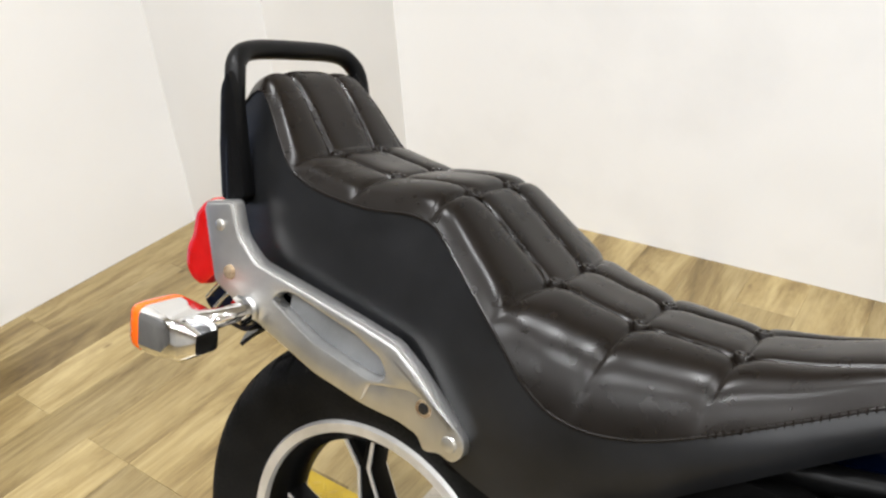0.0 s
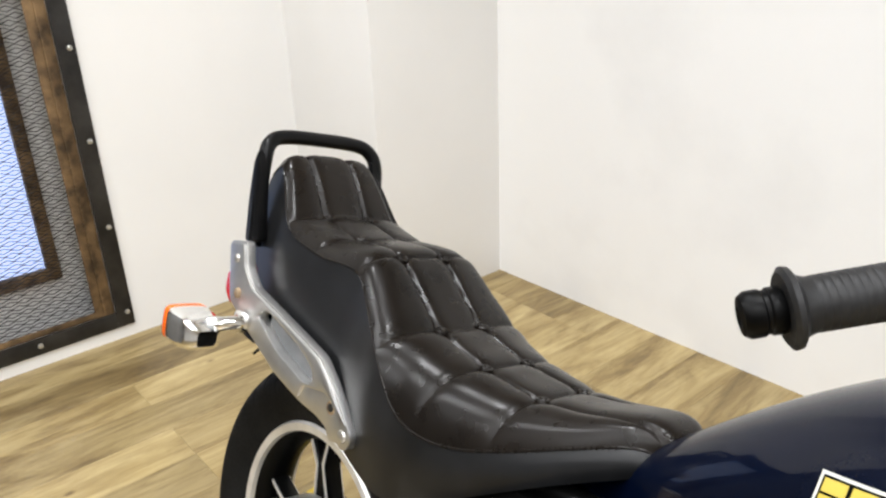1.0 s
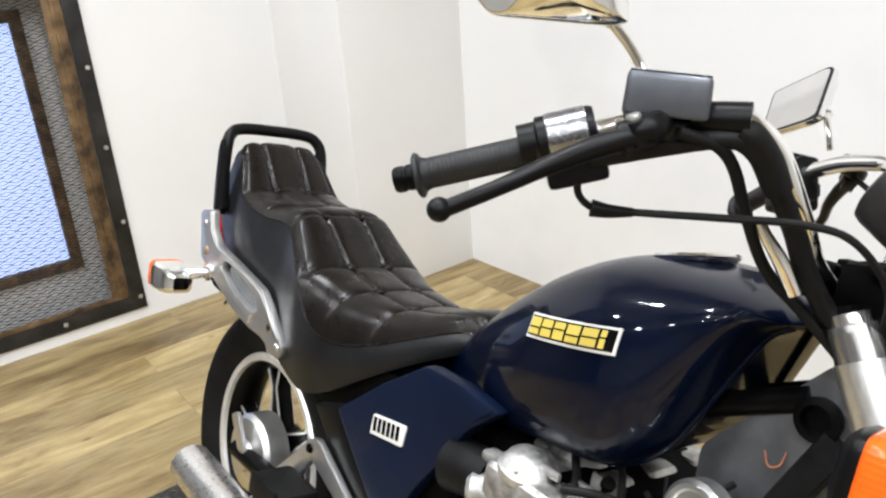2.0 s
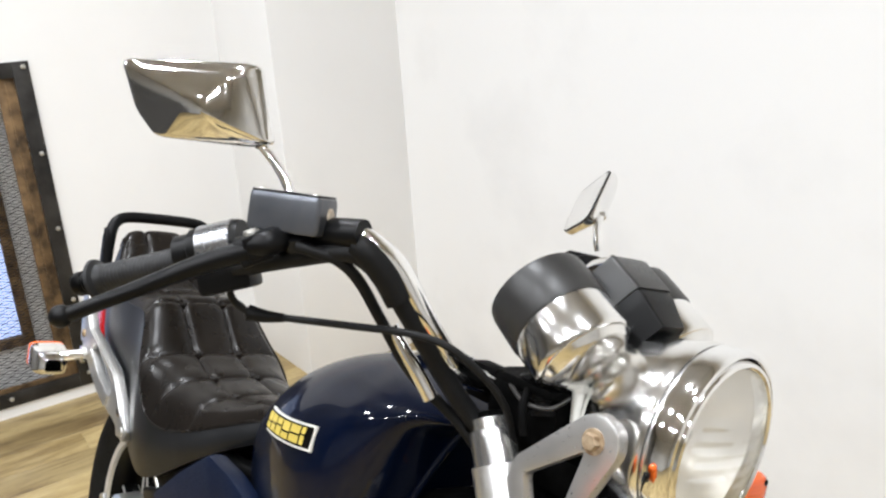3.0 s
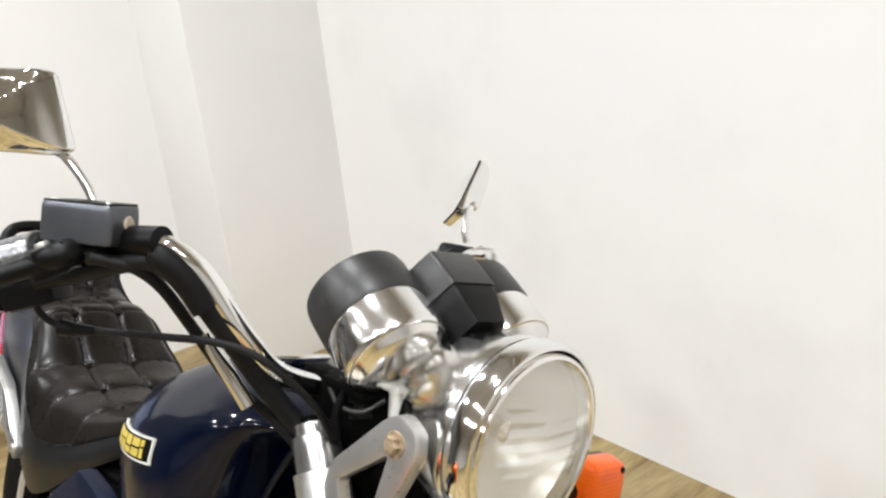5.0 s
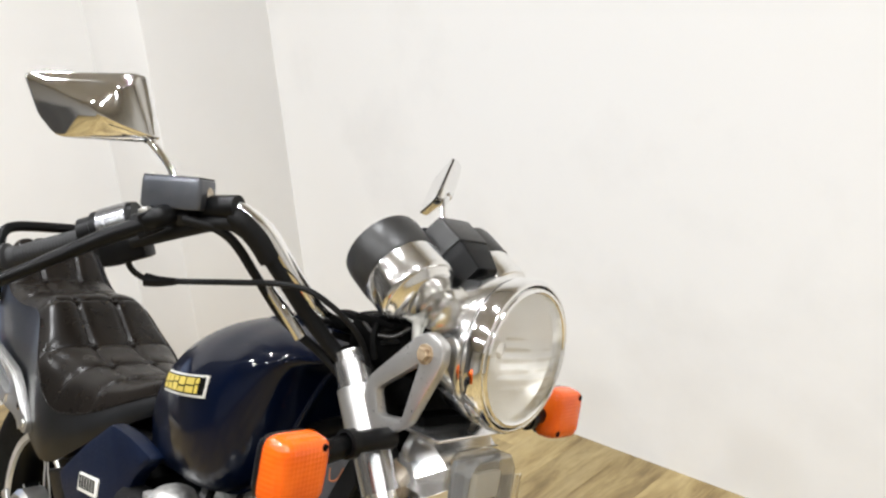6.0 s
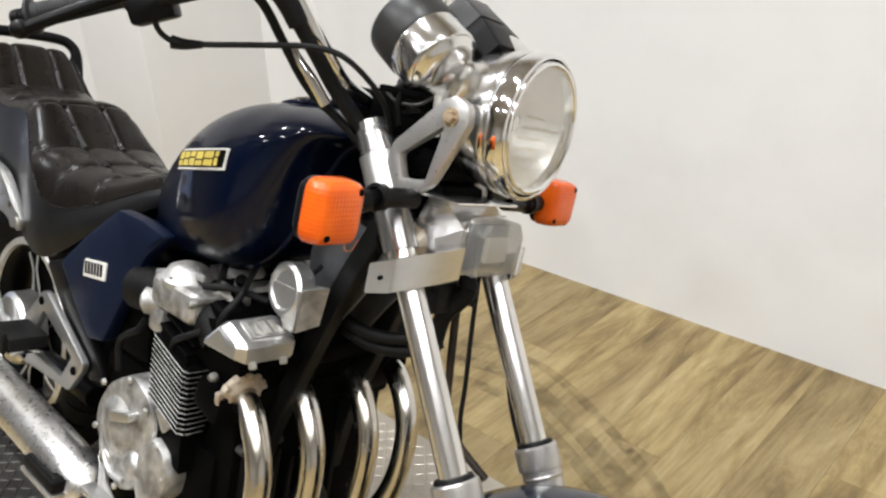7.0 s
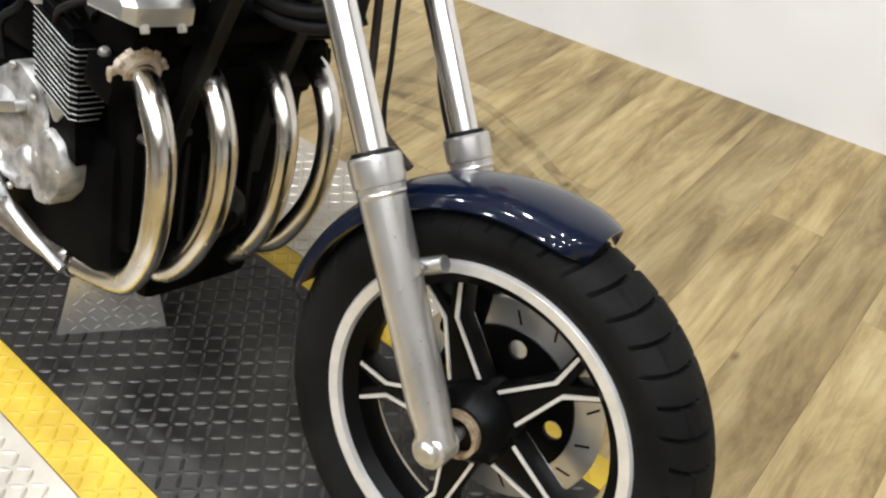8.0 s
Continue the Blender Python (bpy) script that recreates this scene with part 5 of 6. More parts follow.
# exhaust
exh = None
for k, (y0, y1) in enumerate(((-0.155, -0.135), (-0.06, -0.075), (0.05, 0.06), (0.14, 0.12))):
    pts = [(0.964, y0 + 0.012, 0.586), (0.992, y0 + 0.009, 0.578), (1.022, y0 + 0.003, 0.552), (1.046, y0, 0.500), (1.044, y0, 0.42), (1.02, y0 + (y1 - y0) * 0.3, 0.345), (0.97, y0 + (y1 - y0) * 0.6, 0.275), (0.90, y1, 0.243), (0.81, y1, 0.225), (0.70, y1 * 1.02, 0.215)]
    pipe = fixed("header_pipe", tube(pts, 0.0190, 22), M_PIPE, exh, "heat-tinted chrome exhaust header")
    exh = exh or pipe
    fm = frame_to((0.960, y0 + 0.012, 0.588), (0.95, 0, -0.25))
    teeth = [moved(box(0.026, 0.0385, -0.0045, 0.0045, 0.002, 0.014, 0.0012, 1), fm @ Matrix.Rotation(radians(30 * j), 4, "Z")) for j in range(12)]
    fixed("exhaust_flange", merged(*teeth, lathe([(0.020, 0), (0.034, 0), (0.036, 0.010), (0.026, 0.018), (0.020, 0.018)], frame_to((0.960, y0 + 0.012, 0.588), (0.95, 0, -0.25)), 24, True), box(0.962, 0.973, y0 - 0.030, y0 + 0.054, 0.577, 0.597, 0.004)), M_TAN if k == 0 else M_SATIN, exh, "rust-stained exhaust flange" if k == 0 else "black exhaust flange")
for s in (-1, 1):
    fixed("muffler", tube([(0.648, s * 0.186, 0.276), (0.640, s * 0.189, 0.281), (0.61, s * 0.198, 0.300), (0.45, s * 0.205, 0.318), (0.2, s * 0.207, 0.325), (0.0, s * 0.207, 0.33)], [0.030, 0.041, 0.043, 0.043, 0.043, 0.041], 28), M_MUFFLER, exh, "long chrome muffler")
    fixed("link_pipe", tube([(0.808, s * 0.1362, 0.2265), (0.745, s * 0.1375, 0.2185), (0.70, s * 0.156, 0.236), (0.66, s * 0.180, 0.266), (0.635, s * 0.190, 0.284)], [0.0197, 0.0200, 0.0205, 0.0215, 0.0215], 20), M_LINK, exh, "dull stained link pipe")
fixed("muffler_collar", lathe([(0.0225, -0.012), (0.0300, -0.010), (0.0310, 0.0), (0.0300, 0.010), (0.0225, 0.012)], frame_to((0.644, -0.1875, 0.279), (1, 0.22, -0.55)), 28, True), M_CUP, exh, "chrome muffler collar")
fixed("collar_lug", merged(box(0.632, 0.656, -0.196, -0.180, 0.300, 0.326, 0.004), round_bolt((0.644, -0.196, 0.318), (0, -1, 0), 0.009, 0.008, 14)), M_ALU_OLD, exh, "muffler clamp lug and bolt")
fixed("pipe_clamp", lathe([(0.0215, -0.009), (0.0255, -0.008), (0.0255, 0.008), (0.0215, 0.009)], frame_to((0.815, -0.136, 0.2265), (1, 0, 0.15)), 24, True), M_CHROME, exh, "bright pipe clamp")
# rear footrest bracket, pegs and pedal
ftb = fixed("footrest_bracket", slab(rounded([(0.205, 0.392), (0.262, 0.452), (0.345, 0.541), (0.366, 0.545), (0.530, 0.463), (0.528, 0.448), (0.482, 0.391), (0.33, 0.378), (0.255, 0.370)], 0.010), -0.150, -0.163, [rounded([(0.355, 0.505), (0.484, 0.458), (0.446, 0.404), (0.290, 0.412)], 0.008)], 0.0025), M_ALU, None, "open four-sided polished aluminium footrest bracket")
for x, z in ((0.347, 0.522), (0.498, 0.437), (0.235, 0.400), (0.285, 0.388)):
    fixed("bracket_bolt", round_bolt((x, -0.163, z), (0, -1, 0), 0.0085, 0.005, 14), M_SATIN, ftb)
fixed("passenger_peg", merged(box(0.300, 0.400, -0.240, -0.165, 0.446, 0.472, 0.009), box(0.308, 0.392, -0.247, -0.238, 0.438, 0.480, 0.006)), M_RUBBER, ftb, "folded black rubber passenger footrest")
fixed("peg_trim", merged(box(0.297, 0.403, -0.238, -0.164, 0.440, 0.447, 0.003), tube([(0.375, -0.170, 0.455), (0.345, -0.155, 0.440)], 0.012, 12)), M_CHROME, ftb, "chrome peg trim")
rpeg = fixed("rider_peg", merged(box(0.532, 0.648, -0.256, -0.176, 0.288, 0.312, 0.008), *[box(0.538, 0.642, -0.250 + 0.012 * k, -0.244 + 0.012 * k, 0.311, 0.315, 0.0015, 1) for k in range(6)]), M_RUBBER, None, "black ribbed rubber rider footrest")
fixed("peg_tray", box(0.530, 0.650, -0.258, -0.176, 0.281, 0.2885, 0.002), M_ALU, rpeg, "bright metal tray under the rubber")
fixed("peg_arm", tube([(0.600, -0.18, 0.295), (0.625, -0.155, 0.300), (0.655, -0.135, 0.315)], 0.011, 12), M_SATIN, rpeg)
pedal = fixed("brake_pedal", tube([(0.66, -0.175, 0.335), (0.72, -0.20, 0.322), (0.80, -0.205, 0.297), (0.88, -0.19, 0.262)], 0.008, 10), M_ALU, None, "bright steel brake pedal")
fixed("pedal_pad", box(0.695, 0.755, -0.232, -0.205, 0.318, 0.328, 0.004), M_ALU, pedal)
# side stand on the far side
fixed("side_stand", merged(tube([(0.60, 0.14, 0.25), (0.575, 0.19, 0.16), (0.555, 0.262, 0.099)], [0.013, 0.012, 0.011], 14), tube([(0.535, 0.262, 0.099), (0.60, 0.262, 0.099)], 0.0085, 10)), M_BLACK, None, "black side stand folded out to the floor")
# wiring seen under the tank
fixed("wire", tube([(1.03, -0.050, 0.830), (1.040, -0.056, 0.818), (1.050, -0.052, 0.822), (1.050, -0.042, 0.838)], 0.0010, 8), M_WIRE_O, engine, "loose orange wire")
fixed("wire", tube([(0.95, -0.09, 0.765), (0.97, -0.11, 0.745), (1.0, -0.1, 0.735)], 0.0022, 8), M_FABRIC, engine)

# ---- fork
FY = 0.097
AXD = Vector((FAX - 1.083, 0, FAZ - 1.0)).normalized()


def on_fork(z, y=0.0):
    """A point of the fork's axis at a height, y to the side."""
    k = (z - 1.0) / (FAZ - 1.0)
    return Vector((1.083 + (FAX - 1.083) * k, y, z))


for s in (-1, 1):
    fork = steered("fork_leg", tube([on_fork(0.60, s * FY), on_fork(1.0, s * FY)], 0.0182, 24), M_TUBE, None, "chrome fork tube")
    steered("fork_shroud", merged(tube([on_fork(0.855, s * FY), on_fork(0.985, s * FY)], [0.0228, 0.0228], 28), lathe([(0.0228, 0), (0.0222, 0.006), (0.016, 0.008), (0.0, 0.008)], frame_to(on_fork(0.985, s * FY), -AXD), 28)), M_SHROUD, fork, "silver fork cover")
    L = (on_fork(0.612) - on_fork(0.325)).length
    steered("slider", lathe([(0.0185, 0.0), (0.0285, 0.0), (0.0305, 0.003), (0.0305, 0.030), (0.0300, 0.0325), (0.0280, 0.0335), (0.0276, 0.040), (0.0286, 0.0425), (0.0270, 0.046), (0.0266, 0.08), (0.0255, L * 0.55), (0.025, L * 0.86), (0.022, L * 0.93), (0.020, L), (0.0, L + 0.002)], frame_to(on_fork(0.612, s * FY), AXD), 32), M_SILVER, fork, "dull silver fork slider", 22)
    steered("dust_seal", lathe([(0.018, -0.006), (0.024, -0.005), (0.0262, 0.001), (0.018, 0.002)], frame_to(on_fork(0.612, s * FY), AXD), 28, True), M_RUBBER, fork, "black dust seal")
    steered("axle_clamp", merged(lathe([(0, -0.02), (0.018, -0.02), (0.022, -0.016), (0.022, 0.016), (0.019, 0.02), (0, 0.02)], frame_to((FAX - 0.004, s * FY, FAZ + 0.002), (0, s, 0)), 28), tube([on_fork(0.36, s * FY), on_fork(0.325, s * FY)], 0.0225, 20)), M_SILVER, fork, "rounded axle clamp")
    steered("axle_cap", lathe([(0, 0.008), (0.010, 0.0075), (0.0145, 0.004), (0.0155, 0.0), (0, 0)], frame_to((FAX - 0.004, s * (FY + 0.0195), FAZ + 0.002), (0, s, 0)), 24), M_BOLT, fork, "round axle cap")
    steered("fender_tab", merged(tube([on_fork(0.50, s * (FY - 0.015)), on_fork(0.50, s * (FY - 0.015)) + Vector((0.045, 0, 0.028))], 0.010, 14), lathe([(0, 0.006), (0.009, 0.006), (0.010, 0), (0, 0)], frame_to(on_fork(0.515, s * FY) + Vector((0.03, 0, 0)), (0, s, 0)), 12)), M_ALU, fork, "fender mounting lug")
steered("axle", tube([(FAX, -0.11, FAZ), (FAX, 0.11, FAZ)], 0.009, 14), M_BOLT)
steered("brake_caliper", box(FAX - 0.115, FAX - 0.055, 0.045, 0.10, FAZ + 0.045, FAZ + 0.135, 0.012), M_SATIN, None, "black brake caliper behind the wheel")
# triple clamps
up_c, lo_c = on_fork(0.992), on_fork(0.85)
steered("top_clamp", merged(moved(box(-0.022, 0.022, -0.108, 0.108, -0.009, 0.009, 0.006), frame_to(up_c + Vector((-0.016, 0, 0.0)), -AXD, (0, 1, 0))), lathe([(0, 0.018), (0.016, 0.018), (0.018, 0.014), (0.018, 0), (0, 0)], frame_to(up_c + Vector((-0.03, 0, 0.01)), -AXD), 6)), M_SATIN, None, "black top fork clamp")
steered("lower_clamp", moved(box(-0.020, 0.020, -0.100, 0.100, -0.013, 0.013, 0.006), frame_to(lo_c + Vector((-0.026, 0, 0.012)), -AXD, (0, 1, 0))), M_SATIN, None, "black lower fork clamp")

# ---- front fender
ff = []
for k in range(41):
    a = radians(172 - 97 * k / 40)
    r = 0.306
    wv = 0.066 * (1 - 0.35 * max(0.0, (k - 37) / 3) ** 2 - 0.3 * max(0.0, (3 - k) / 3) ** 2)
    ring = []
    for j in range(15):
        v = j / 14 * 2 - 1
        dr = 0.030 * abs(v) ** 2.2
        ring.append((FAX + (r - dr) * math.cos(a), wv * math.sin(v * 1.45) / math.sin(1.45), FAZ + (r - dr) * math.sin(a)))
    inner = [(FAX + (x - FAX) * 0.990, y * 0.96, FAZ + (z - FAZ) * 0.990) for x, y, z in reversed(ring)]
    ff.append(ring + inner)
ffend = steered("front_fender", loft(ff), M_BLUE_LIT, None, "glossy dark blue front fender", 50)
steered("fender_bolt", round_bolt((1.355, 0.052, 0.566), (-0.35, 0.5, 0.8), 0.009, 0.010), M_CHROME, ffend, "chrome fender bolt")

# ---- lamp box under the headlight
def band_row(x, y, z0, z1, t=0.004):
    n = Vector((0.55, -0.83, 0)) * t
    return [(x, y, z0), (x, y, z1), (x - n.x, y - n.y, z1), (x - n.x, y - n.y, z0)]


end_r = [(1.162, -0.074, 0.866), (1.206, -0.078, 0.866), (1.202, -0.077, 0.880), (1.190, -0.074, 0.892), (1.166, -0.072, 0.894)]
mid_r = [(1.160, -0.056, 0.842), (1.227, -0.058, 0.842), (1.228, -0.056, 0.897), (1.194, -0.054, 0.924), (1.164, -0.054, 0.924)]
rings = [end_r, mid_r, [(a, -b, c) for a, b, c in mid_r], [(a, -b, c) for a, b, c in end_r]]
lbox = steered("lamp_box", loft(rings), M_SHEET, None, "bright cover box between the fork legs", 20)
steered("top_plate", box(1.150, 1.222, -0.070, 0.070, 0.9255, 0.9295, 0.0015), M_SHEET, lbox, "flat bracket plate over the box")
for s in (-1, 1):
    wing = loft([band_row(1.170, -0.151, 0.805, 0.841), band_row(1.174, -0.150, 0.805, 0.843), band_row(1.199, -0.142, 0.812, 0.854), band_row(1.204, -0.138, 0.815, 0.857), band_row(1.236, -0.092, 0.832, 0.873), band_row(1.243, -0.066, 0.838, 0.879)])
    steered("box_wing", wing if s < 0 else mirrored(wing), M_SHEET, lbox, "bright wrap-round metal wing", 20)
lens_row = [(-0.048, 0.842), (0.048, 0.842), (0.048, 0.894), (0.036, 0.911), (-0.036, 0.911), (-0.048, 0.894)]
lens_in = [(a * 0.94, 0.877 + (b - 0.877) * 0.94) for a, b in lens_row]
steered("lens_rim", loft([[(1.224, a * 1.1, 0.877 + (b - 0.877) * 1.1) for a, b in lens_row], [(1.2285, a * 1.1, 0.877 + (b - 0.877) * 1.1) for a, b in lens_row]]), M_CHROME, lbox, "chrome lens rim", 20)
steered("box_lens", loft([[(1.229, a, b) for a, b in lens_row], [(1.250, a, b) for a, b in lens_row], [(1.255, a, b) for a, b in lens_in]]), M_CLEAR, lbox, "clear plastic lens on the box front", 25)
steered("box_back", box(1.229, 1.232, -0.044, 0.044, 0.846, 0.905, 0.001), M_GREYPANEL, lbox, "dull grey backing behind the lens")
steered("box_inner", box(1.233, 1.243, -0.014, 0.034, 0.856, 0.889, 0.003), M_WHITE_INK, lbox, "pale block behind the lens")
for s in (-1, 1):
    steered("strap_screw", round_bolt((1.187, s * 0.148, 0.828), (0.75, s * 0.65, 0), 0.003, 0.002, 10), M_SATIN, lbox)
    steered("box_spacer", lathe([(0, 0.0), (0.021, 0.0), (0.022, 0.02), (0.020, 0.026), (0.012, 0.028), (0, 0.028)], frame_to((1.158, s * 0.064, 0.870), (1, 0, -0.2)), 24), M_TAN, lbox, "rust-stained round spacer")

# ---- headlight
HL = Vector((1.2475, -0.001, 1.0362))
hm = frame_to(HL, (1, 0.03, -0.012))
hlight = steered("headlight", lathe([(0, -0.098), (0.044, -0.096), (0.060, -0.090), (0.074, -0.074), (0.082, -0.052), (0.0868, -0.028), (0.0895, -0.016), (0.0905, -0.008), (0.0895, -0.0035), (0.086, -0.003), (0.080, 0.004)], hm, 64), M_CUP, None, "round chrome headlight with fluted glass")
steered("headlight_ring", lathe([(0.0865, 0.0005), (0.0912, 0.0015), (0.0917, 0.005), (0.0917, 0.016), (0.0908, 0.0205), (0.0885, 0.0235), (0.0862, 0.0242), (0.0852, 0.0225), (0.0852, 0.012)], hm, 72, True), M_CHROME, hlight, "chrome headlight rim")
steered("ring_gasket", lathe([(0.084, -0.002), (0.0890, -0.0018), (0.0890, 0.001), (0.084, 0.001)], hm, 64, True), M_SHEET, hlight, "thin seam behind the rim")
steered("rim_groove", lathe([(0.0832, 0.012), (0.0854, 0.012), (0.0854, 0.0212), (0.0832, 0.0212)], hm, 64, True), M_SATIN, hlight, "dark groove in the rim")
steered("inner_bezel", lathe([(0.0836, 0.012), (0.0838, 0.0222), (0.0818, 0.0258), (0.0785, 0.0268), (0.0764, 0.0250), (0.0757, 0.0215), (0.0757, 0.012)], hm, 72, True), M_CHROME, hlight, "chrome bezel round the glass")
steered("reflector", lathe([(0.0765, 0.012), (0.064, -0.018), (0.046, -0.045), (0.022, -0.06), (0.0, -0.062)], hm, 56), M_REFLECT, hlight, "bright reflector bowl")
steered("bulb_cap", lathe([(0, -0.010), (0.010, -0.012), (0.013, -0.02), (0.013, -0.045), (0, -0.045)], hm, 20), M_CHROME, hlight)
rows = []
for k in range(15):
    r = 0.0762 * k / 14
    ring = []
    for j in range(96):
        a = 2 * math.pi * j / 96
        x, y = r * math.cos(a), r * math.sin(a)
        rib = 0.0016 * math.sin(y * 2 * math.pi / 0.0125) if abs(x) < 0.056 else 0.0010 * math.sin(x * 2 * math.pi / 0.009)
        ring.append(hm @ Vector((x, y, 0.023 + 0.012 * (1 - (r / 0.0762) ** 2) + rib)))
    rows.append(ring)
steered("glass", loft(rows, caps=False), M_GLASS, hlight, "domed fluted headlight glass", 60)
steered("side_reflector", lathe([(0, 0.003), (0.006, 0.003), (0.007, 0), (0, 0)], frame_to((1.222, -0.078, 1.005), (0, -1, -0.3)), 14), M_RED, hlight, "small red dot")
for s in (-1, 1):
    tri_out = [(1.128, 0.945), (1.135, 0.985), (1.198, 1.047), (1.215, 1.055), (1.236, 1.046), (1.240, 1.025), (1.205, 0.945), (1.165, 0.918), (1.14, 0.925)]
    tri_hole = rounded([(1.149, 0.973), (1.207, 1.017), (1.195, 0.950), (1.160, 0.945)], 0.005)
    bk = steered("headlight_bracket", slab(rounded(tri_out, 0.008), s * 0.097, s * 0.112, [tri_hole], 0.003), M_SILVER, None, "cast aluminium headlight bracket with a cut-out")
    steered("bracket_collar", tube([on_fork(0.905, s * FY), on_fork(0.962, s * FY)], 0.0258, 24), M_ALU, bk, "clamping collar")
    steered("bracket_bolt", merged(bolt_head((1.214, s * 0.112, 1.029), (0, s, 0), 0.008, 0.007), lathe([(0.0, 0.001), (0.0115, 0.001), (0.0115, -0.002), (0, -0.002)], frame_to((1.214, s * 0.112, 1.029), (0, s, 0)), 24)), M_RUST, bk, "brassy rusted bolt and washer")

# ---- front signals
for s in (-1, 1):
    fs = signal(steered, 1.179, s * 0.247, 0.917 + 0.010 * s, s, False)
    steered("stalk", merged(tube([(1.172, s * 0.215, 0.917 + 0.006 * s), (1.176, s * 0.16, 0.922), (1.180, s * 0.105, 0.924)], 0.0125, 16), lathe([(0.0125, 0), (0.0165, 0.001), (0.0165, 0.012), (0.0125, 0.013)], frame_to((1.180, s * 0.165, 0.924), (0, s, 0)), 20, True)), M_PLASTIC, fs, "black rubber stalk")

# ---- instruments
DIAL = Vector((-0.855, 0, 0.52)).normalized()
for s in (-1, 1):
    gm = frame_to((1.127, s * 0.075, 1.106), DIAL)
    g = steered("instrument", lathe([(0, 0.041), (0.041, 0.041), (0.042, 0.048), (0.0465, 0.0505), (0.0505, 0.0480), (0.0518, 0.041), (0.0520, 0.004), (0.0505, 0.0015), (0.0, 0.0015)], gm, 64), M_HOOD, None, "round gauge with black hood and chrome cup")
    steered("chrome_cup", lathe([(0.0500, 0.0015), (0.0506, -0.002), (0.0506, -0.034), (0.0500, -0.0375), (0.0484, -0.0395), (0.0468, -0.0398), (0.0455, -0.0408), (0.0425, -0.0450), (0.0360, -0.0498), (0.0260, -0.0534), (0.0140, -0.0552), (0.0, -0.0556)], gm, 64), M_CUP, g, "chrome cup with a domed base")
    steered("gauge_glass", lathe([(0, 0.0432), (0.040, 0.0428), (0.041, 0.042), (0, 0.0415)], gm, 40), M_CLEAR, g, "clear gauge glass")
    steered("cable_nut", lathe([(0, 0.0), (0.0078, 0.0), (0.0084, -0.003), (0.0084, -0.011), (0.0066, -0.014), (0.0, -0.014)], frame_to((1.153, s * 0.066, 1.064), (-0.2, 0, 1)), 6), M_WHITE_INK, g, "pale cable nut")
    steered("cable_sleeve", tube([(1.155, s * 0.066, 1.053), (1.158, s * 0.066, 1.030), (1.162, s * 0.064, 1.000)], [0.0060, 0.0052, 0.0048], 12), M_WHITE_INK, g, "pale plastic cable sleeve")
    for dx, dz in ((1.110, 1.048), (1.128, 1.036)):
        steered("rubber_mount", lathe([(0, 0.006), (0.010, 0.006), (0.013, 0.004), (0.013, -0.001), (0.008, -0.003), (0.008, -0.010), (0.013, -0.012), (0.012, -0.016), (0, -0.016)], frame_to((dx, s * 0.080, dz), (-0.3, 0, 1)), 22), M_RUBBER, g, "black rubber gauge mount")
    steered("mount_wire", tube([(1.100, s * 0.098, 1.040), (1.125, s * 0.104, 1.032), (1.150, s * 0.098, 1.034), (1.158, s * 0.080, 1.046)], 0.0022, 8), M_STEEL, g, "thin steel gauge stay")
BOX_HEX = [(-0.032, -0.034), (0.032, -0.034), (0.041, 0.003), (0.028, 0.037), (-0.028, 0.037), (-0.041, 0.003)]


def hex_row(grow, h, shift=0.0):
    return [(x * grow, y * grow + shift, h) for x, y in rounded(BOX_HEX, 0.004)]


boxm = frame_to((1.150, 0.0, 1.124), DIAL)
cb = steered("indicator_box", moved(loft([hex_row(0.62, -0.036, 0.002), hex_row(0.68, -0.037, 0.002), hex_row(0.90, -0.012), hex_row(0.95, -0.006), hex_row(0.96, 0.010)]), boxm), M_PLASTIC, None, "black faceted indicator housing between the gauges", 25)
steered("housing_hood", moved(loft([hex_row(0.94, 0.004), hex_row(1.0, 0.004), hex_row(1.02, 0.006), hex_row(1.02, 0.044), hex_row(0.98, 0.048), hex_row(0.9, 0.042)]), boxm), M_HOOD, cb, "overlapping black hood of the housing", 25)
steered("gauge_bracket", merged(box(1.085, 1.150, -0.10, 0.10, 1.040, 1.050, 0.004), tube([(1.11, -0.05, 1.045), (1.10, -0.05, 1.0)], 0.006, 10), tube([(1.11, 0.05, 1.045), (1.10, 0.05, 1.0)], 0.006, 10), tube([(1.115, -0.085, 1.052), (1.130, -0.110, 1.030), (1.140, -0.112, 1.005)], 0.004, 10)), M_SATIN, None, "black gauge bracket")

# ---- handlebar and controls
half_bar = [(1.040, -0.040, 1.018), (1.044, -0.075, 1.024), (1.047, -0.123, 1.040), (1.042, -0.161, 1.074), (1.023, -0.199, 1.125), (1.009, -0.223, 1.143), (0.996, -0.235, 1.148), (0.982, -0.242, 1.147), (0.94, -0.263, 1.137), (0.895, -0.288, 1.114), (0.845, -0.318, 1.085), (0.772, -0.375, 1.042)]


def far_side(p):
    """The left half of the bar sits a little further back and higher."""
    k = min(1.0, max(0.0, (abs(p[1]) - 0.14) / 0.15))
    return (p[0] - 0.032 * k, abs(p[1]), p[2] + 0.017 * k)


